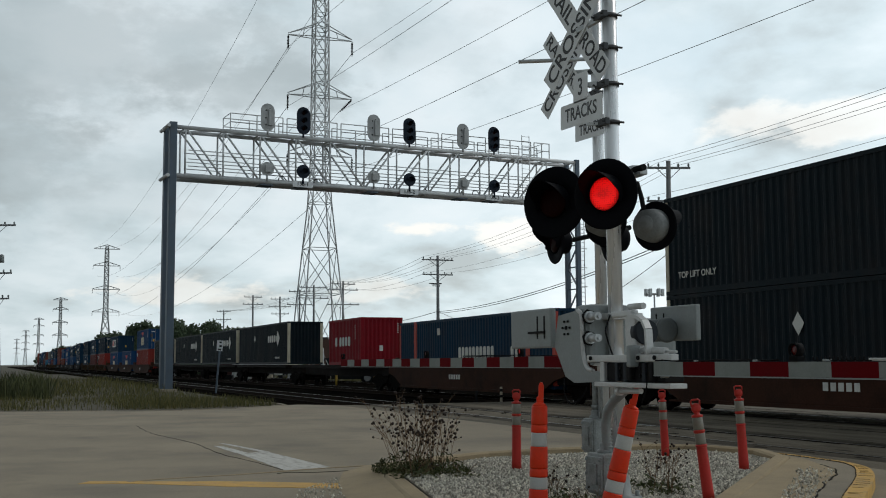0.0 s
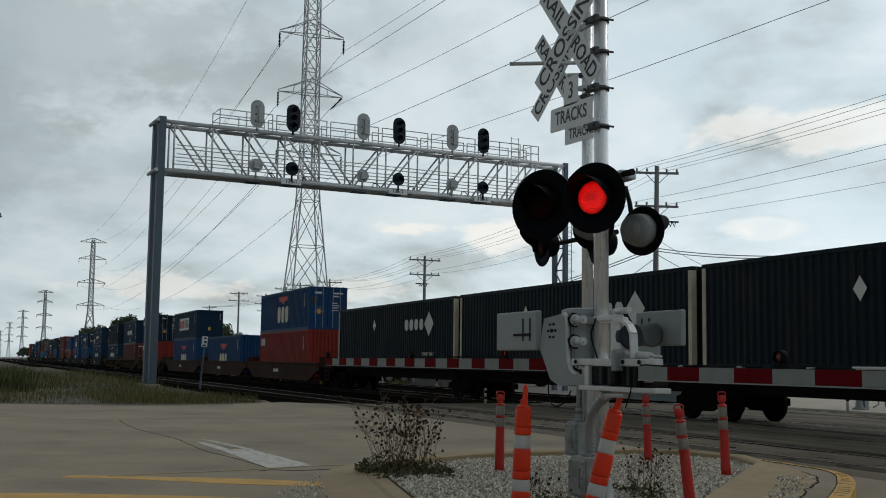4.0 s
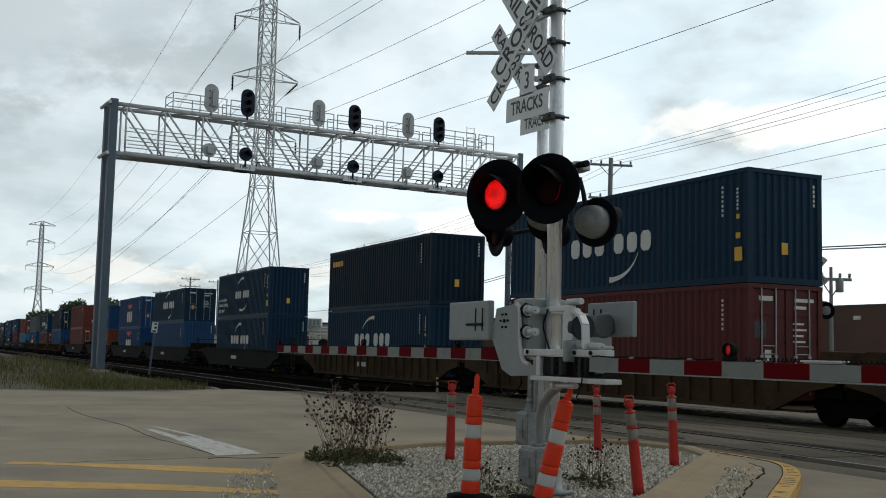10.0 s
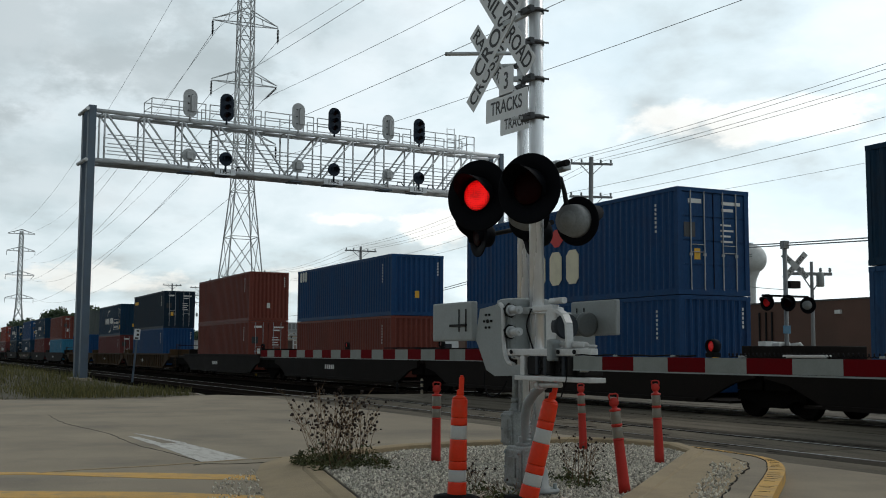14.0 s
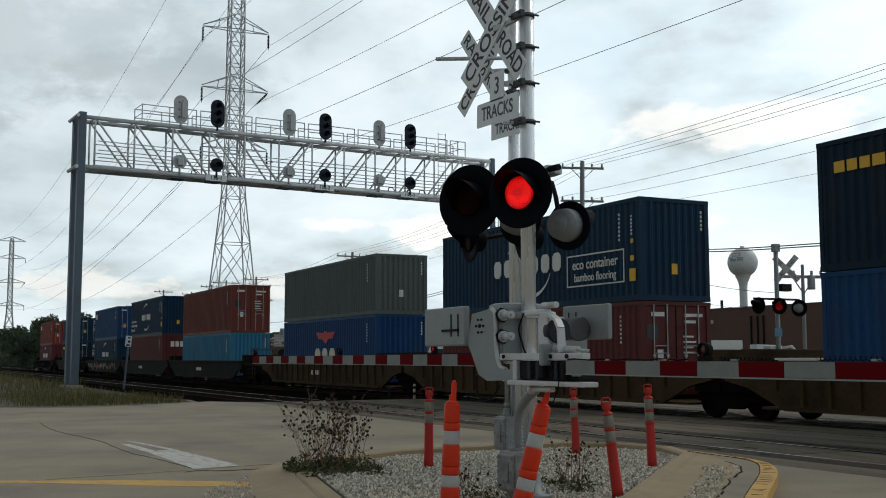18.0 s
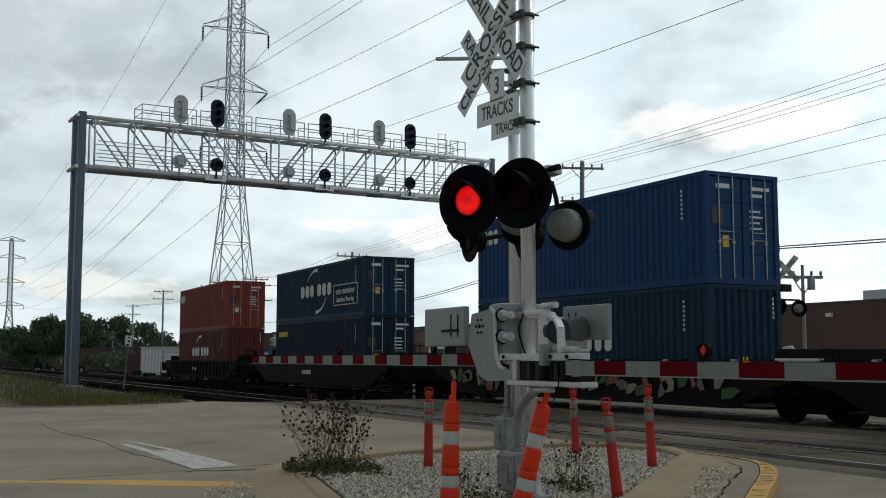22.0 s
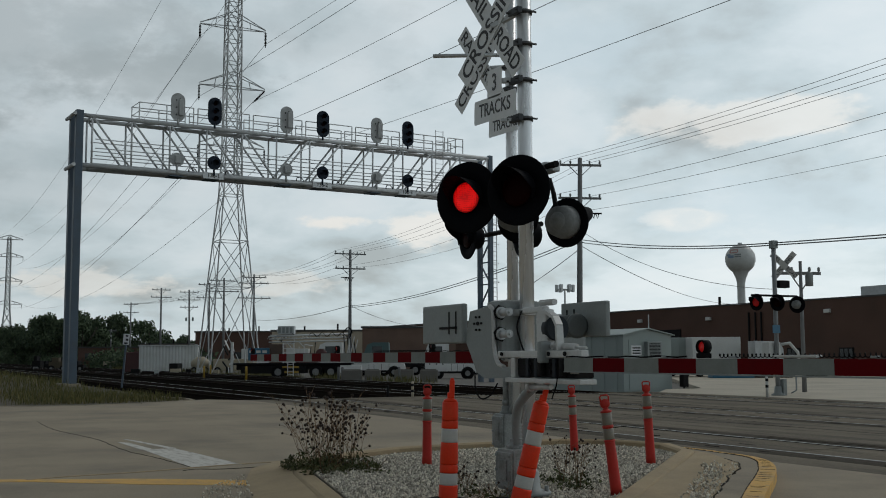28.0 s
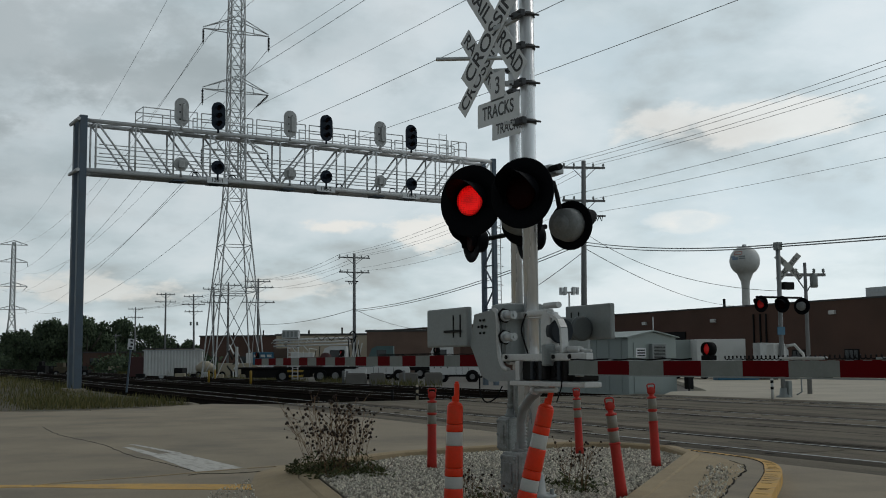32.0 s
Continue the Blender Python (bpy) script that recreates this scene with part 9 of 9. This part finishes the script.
for k in range(9):
    bm = BM()
    w = rng.uniform(0.4, 1.3)
    B(bm, 0, w, 0, 0.6, 0, rng.uniform(0.25, 0.7), 0.04)
    single("scrap_bin", bm, (DARKSTEEL, GALV, TAN_VEH)[k % 3], AT(-31 + k * 1.6 + rng.uniform(-0.4, 0.4), 112 + rng.uniform(-3, 3), YZ), "small scrap bin in the yard", "bin", "scrap bins in the yard")
# ---- plants ----
def leafmat(name, a, b):
    m = per_island(name, a, b)
    return m


LEAF = leafmat("tree_leaves", (0.030, 0.050, 0.030), (0.105, 0.145, 0.075))
GRASS = leafmat("verge_grass", (0.042, 0.052, 0.014), (0.175, 0.15, 0.046))
WEED = leafmat("weed_leaves", (0.028, 0.036, 0.012), (0.105, 0.112, 0.040))
SEED = mat("dry_seed_heads", (0.034, 0.021, 0.016), 0.9, 0, 0.3, 20, 90, 0.3)
STEM = mat("dry_brown_stem", (0.17, 0.10, 0.05), 0.9, 0, 0.25, 10, 60, 0.2)
BARK = mat("tree_bark", (0.07, 0.06, 0.05), 0.95, 0, 0.3, 3, 30, 0.5)


def quads(name, items, material, parent=None, label="", kind="stuff"):
    """items: lists of corner points of small leaves or blades."""
    vs, fs = [], []
    for pts in items:
        k = len(vs)
        vs += [tuple(p) for p in pts]
        fs.append(tuple(range(k, k + len(pts))))
    me = bpy.data.meshes.new(name)
    me.from_pydata(vs, [], fs)
    me.materials.append(material)
    ob = new(name, me)
    if parent:
        ob.parent = parent
    if label:
        ob["label"] = label
    return ob


def crown_leaves(rng, h, spread, count, leaf):
    blobs = []
    for i in range(16):
        a = rng.uniform(0, 6.28)
        z = h * rng.uniform(0.38, 0.92)
        rr = spread * (1 - abs(z / h - 0.6) * 1.1) * rng.uniform(0.3, 1.0)
        blobs.append((Vector((math.cos(a) * rr, math.sin(a) * rr, z)), spread * rng.uniform(0.26, 0.45)))
    items = []
    for i in range(count):
        c, r = rng.choice(blobs)
        d = Vector((rng.gauss(0, 1), rng.gauss(0, 1), rng.gauss(0, 0.8))).normalized() * r * rng.uniform(0.55, 1.08)
        p = c + d
        q = Euler((rng.uniform(0, 6), rng.uniform(0, 6), rng.uniform(0, 6))).to_matrix()
        s = leaf * rng.uniform(0.6, 1.4)
        items.append([p + q @ Vector(v) * s for v in ((-0.5, -0.35, 0), (0.5, -0.3, 0.1), (0.6, 0.35, 0), (-0.4, 0.4, -0.1))])
    return items


def tree(seed, h, spread):
    rng = random.Random(seed)
    t = thing("tree", Matrix(), "dense dark green leafy tree beside the railway", "tree", "trees along the tracks")
    bm = BM()
    rod(bm, (0, 0, 0), (0.1, 0, h * 0.45), h * 0.028, h * 0.018, seg=9)
    part("trunk", bm, BARK, t)
    for i in range(6):
        a = i * 1.05 + rng.uniform(-0.3, 0.3)
        bm = BM()
        tube(bm, [(0.05, 0, h * 0.32), (math.cos(a) * spread * 0.3, math.sin(a) * spread * 0.3, h * 0.5), (math.cos(a) * spread * 0.6, math.sin(a) * spread * 0.6, h * rng.uniform(0.6, 0.8))], h * 0.009, 6)
        part("limb", bm, BARK, t)
    quads("crown", crown_leaves(rng, h, spread, 3200, 0.5), LEAF, t)
    return t


proto = [tree(11, 11.5, 5.2), tree(12, 9.5, 4.6), tree(13, 13.0, 6.0)]
# places: along the far side of the tracks, behind the yard
spots = []
rng = random.Random(3)
for i in range(26):
    ahead = rng.uniform(225, 300)
    side = -0.404 * ahead + i / 26 * 29 + rng.uniform(-1.5, 1.5)
    spots.append((side, ahead))
for i in range(20):
    ahead = 330 + i * 26
    spots.append((-0.47 * ahead + 14 + i * 0.15 + rng.uniform(-5, 7) - 0.004 * ahead, ahead))
for i in range(11):
    spots.append((-148 + i * 4.4 + rng.uniform(-1, 1), 470 + rng.uniform(0, 40)))
for k, (side, ahead) in enumerate(spots):
    p = FWD * ahead + RGT * side
    if p.y < 31:
        p.y = 31 + rng.uniform(0, 9)
    near = ahead < 310
    src = proto[k % 3]
    s = rng.uniform(0.75, 0.95) if near else rng.uniform(0.6, 1.0)
    c = copy_thing(src, pose(p.x, p.y, -0.4, 0, 0, rng.uniform(0, 360)))
    c.scale = (s, s, s)
for k, p in enumerate(proto):
    q = FWD * (236 + 10 * k) + RGT * (-82 + 7 * k)
    p.matrix_basis = pose(q.x, max(33, q.y), -0.4) @ Matrix.Diagonal((0.8, 0.8, 0.8, 1))


def blades(name, count, region, z, h0, h1, w, material, label, seed, density=None):
    rng = random.Random(seed)
    items = []
    x0, x1, y0, y1 = region
    made = 0
    while made < count:
        x, y = rng.uniform(x0, x1), rng.uniform(y0, y1)
        if density and rng.random() > density(x, y):
            continue
        made += 1
        h = rng.uniform(h0, h1)
        a = rng.uniform(0, 6.28)
        dx, dy = math.cos(a) * w, math.sin(a) * w
        bx, by = rng.gauss(0, 0.22) * h, rng.gauss(0, 0.22) * h
        items.append([(x - dx, y - dy, z), (x + dx, y + dy, z), (x + dx * 0.6 + bx * 0.5, y + dy * 0.6 + by * 0.5, z + h * 0.6), (x + bx, y + by, z + h)])
    return tagged(quads(name, items, material), label, "grass", kind="stuff")


patch = lambda x, y: max(0.0, min(1.0, 0.5 + 1.4 * noise.noise((x * 0.18, y * 0.25, 7.0))))
blades("grass", 9000, (-62, -38.2, -6, 9.7), -0.06, 0.06, 0.36, 0.012, GRASS, "dry yellow green grass on the verge", 1, patch)
blades("grass", 6000, (-110, -60, -8, 9.9), -0.06, 0.15, 0.6, 0.02, GRASS, "dry yellow green grass on the verge", 2, patch)
blades("grass", 1600, (-44, -38.6, 4, 9.3), -0.06, 0.1, 0.42, 0.010, GRASS, "tall dry grass tufts along the kerb", 4)
blades("weeds", 5000, (-64, -52, -9, 2.5), -0.06, 0.3, 1.3, 0.03, WEED, "tall green weeds beside the verge", 5)
blades("far_weeds", 5000, (-160, -62, 28.2, 31), -0.3, 0.2, 0.7, 0.025, GRASS, "weeds along the yard edge", 6, patch)


def seed_plant(x, y, z, n, h, spread, seed, label):
    """Dry stalks with dark round seed heads over a mat of low leaves."""
    rng = random.Random(seed)
    p = thing("dry_weed_clump", pose(x, y, z), label, "weed", "dry weeds on the island")
    stems, heads = BM(), []
    for i in range(n):
        a, r = rng.uniform(0, 6.28), rng.uniform(0, 0.35) * spread
        b = Vector((r * math.cos(a), r * math.sin(a), 0))
        ta, tr = a + rng.gauss(0, 0.5), spread * rng.uniform(0.2, 1.0)
        hh = h * rng.uniform(0.45, 1.0)
        tip = Vector((tr * math.cos(ta), tr * math.sin(ta), hh))
        mid = b.lerp(tip, 0.5) + Vector((0, 0, hh * 0.12))
        tube(stems, [b, mid, tip], 0.0028, 4)
        heads.append(tip)
        for k in range(rng.randint(2, 7) if h > 0.7 else rng.randint(1, 4)):
            q = rng.uniform(0.35, 0.95)
            s = b.lerp(tip, q) + Vector((0, 0, hh * 0.1 * (1 - q)))
            e = s + Vector((rng.gauss(0, 0.085), rng.gauss(0, 0.085), rng.uniform(0.03, 0.15)))
            tube(stems, [s, e], 0.0018, 4)
            heads.append(e)
    part("stalk_tangle", stems, STEM, p)["kind"] = "stuff"
    bm = BM()
    for t in heads if h > 0.25 else heads[:2]:
        r = rng.uniform(0.008, 0.021) if h > 0.7 else rng.uniform(0.007, 0.015)
        lathe(bm, [(r * 0.4, -r), (r, -r * 0.3), (r * 0.9, r * 0.5), (r * 0.3, r)], "z", 6, t)
    part("seed_fluff", bm, SEED, p, "dark round seed heads")["kind"] = "stuff"
    items = []
    for i in range(n * 14):
        a, r = rng.uniform(0, 6.28), spread * 0.72 * rng.random() ** 0.8
        c = Vector((r * math.cos(a), r * math.sin(a), rng.uniform(0.0, 0.13) * rng.random()))
        q = Euler((rng.uniform(-1, 1), rng.uniform(-1, 1), rng.uniform(0, 6))).to_matrix()
        s = rng.uniform(0.02, 0.05)
        items.append([c + q @ Vector(v) * s for v in ((-1, -0.25, 0), (0.2, -0.4, 0.1), (1, 0, 0), (0.2, 0.4, 0.1))])
    if h > 0.7:
        for i in range(n * 26):
            a, r = rng.uniform(0, 6.28), spread * 0.75 * math.sqrt(rng.random())
            c = Vector((r * math.cos(a), r * math.sin(a), rng.random() ** 2 * 0.34 * (1 - r / spread)))
            q = Euler((rng.uniform(-1.2, 1.2), rng.uniform(-1.2, 1.2), rng.uniform(0, 6))).to_matrix()
            s = rng.uniform(0.018, 0.045)
            items.append([c + q @ Vector(v) * s for v in ((-1, -0.2, 0), (0.2, -0.3, 0.1), (1.3, 0, 0), (0.2, 0.3, 0.1))])
    quads("low_foliage", items, WEED, p)["kind"] = "stuff"
    return p


seed_plant(-13.4, 4.95, 0.1, 32, 1.0, 0.62, 21, "dry brown weed clump with dark seed heads")
seed_plant(-13.1, 5.2, 0.1, 24, 0.85, 0.62, 22, "dry brown weed clump with dark seed heads")
seed_plant(-12.6, 4.75, 0.1, 8, 0.3, 0.45, 26, "low green weeds at the island's edge")
seed_plant(-10.5, 6.75, 0.1, 9, 0.5, 0.4, 23, "small weed clump behind the mast")
seed_plant(-10.0, 5.3, 0.1, 6, 0.3, 0.35, 24, "small weed clump at the mast's foot")
# low weeds in the gravel
for k, (x, y, n) in enumerate(((-12.4, 5.3, 3), (-9.25, 5.2, 8), (-10.3, 6.9, 3))):
    seed_plant(x, y, 0.1, n, 0.16, 0.3, 40 + k, "low dark green weeds in the gravel")
seed_plant(-9.9, 6.55, 0.1, 7, 0.5, 0.28, 27, "small weed clump beside the mast")


def shrub(seed, h, spread):
    rng = random.Random(seed)
    t = thing("shrub", Matrix(), "dark green scrub under the trees", "shrub", "scrub along the tracks")
    bm = BM()
    for i in range(5):
        a = i * 1.25
        tube(bm, [(0.1 * math.cos(a), 0.1 * math.sin(a), 0), (0.3 * spread * math.cos(a), 0.3 * spread * math.sin(a), h * 0.6)], 0.03, 5)
    part("stem", bm, BARK, t)
    items = []
    for i in range(900):
        p = Vector((rng.gauss(0, 0.45) * spread, rng.gauss(0, 0.45) * spread, h * rng.random() ** 0.7 * rng.uniform(0.3, 1.0)))
        q = Euler((rng.uniform(0, 6), rng.uniform(0, 6), rng.uniform(0, 6))).to_matrix()
        s = 0.32 * rng.uniform(0.6, 1.4)
        items.append([p + q @ Vector(v) * s for v in ((-0.5, -0.35, 0), (0.5, -0.3, 0.1), (0.6, 0.35, 0), (-0.4, 0.4, -0.1))])
    quads("crown", items, LEAF, t)
    return t


scrub = shrub(31, 3.2, 2.6)
rng = random.Random(8)
for i in range(46):
    m = pose(-138 - i * 6.4 + rng.uniform(-2, 2), 31.2 + rng.uniform(0, 3.5), -0.42, 0, 0, rng.uniform(0, 360))
    if i:
        c = copy_thing(scrub, m)
        s = rng.uniform(0.6, 1.0) + i * 0.012
        c.scale = (s, s, s * rng.uniform(0.7, 1.2))
    else:
        scrub.matrix_basis = m

def motions():
    """All that moves: the train at a steady speed, and the flashing lamps' turning lenses."""
    for ob, x, y, z in MOVERS:
        walk(ob, [(0.0, pose(x, y, z)), (SECONDS, pose(x + SPEED * SECONDS, y, z))])
    for ob, base, lit_first in FLASHERS:
        flash(ob, base, lit_first)


motions()
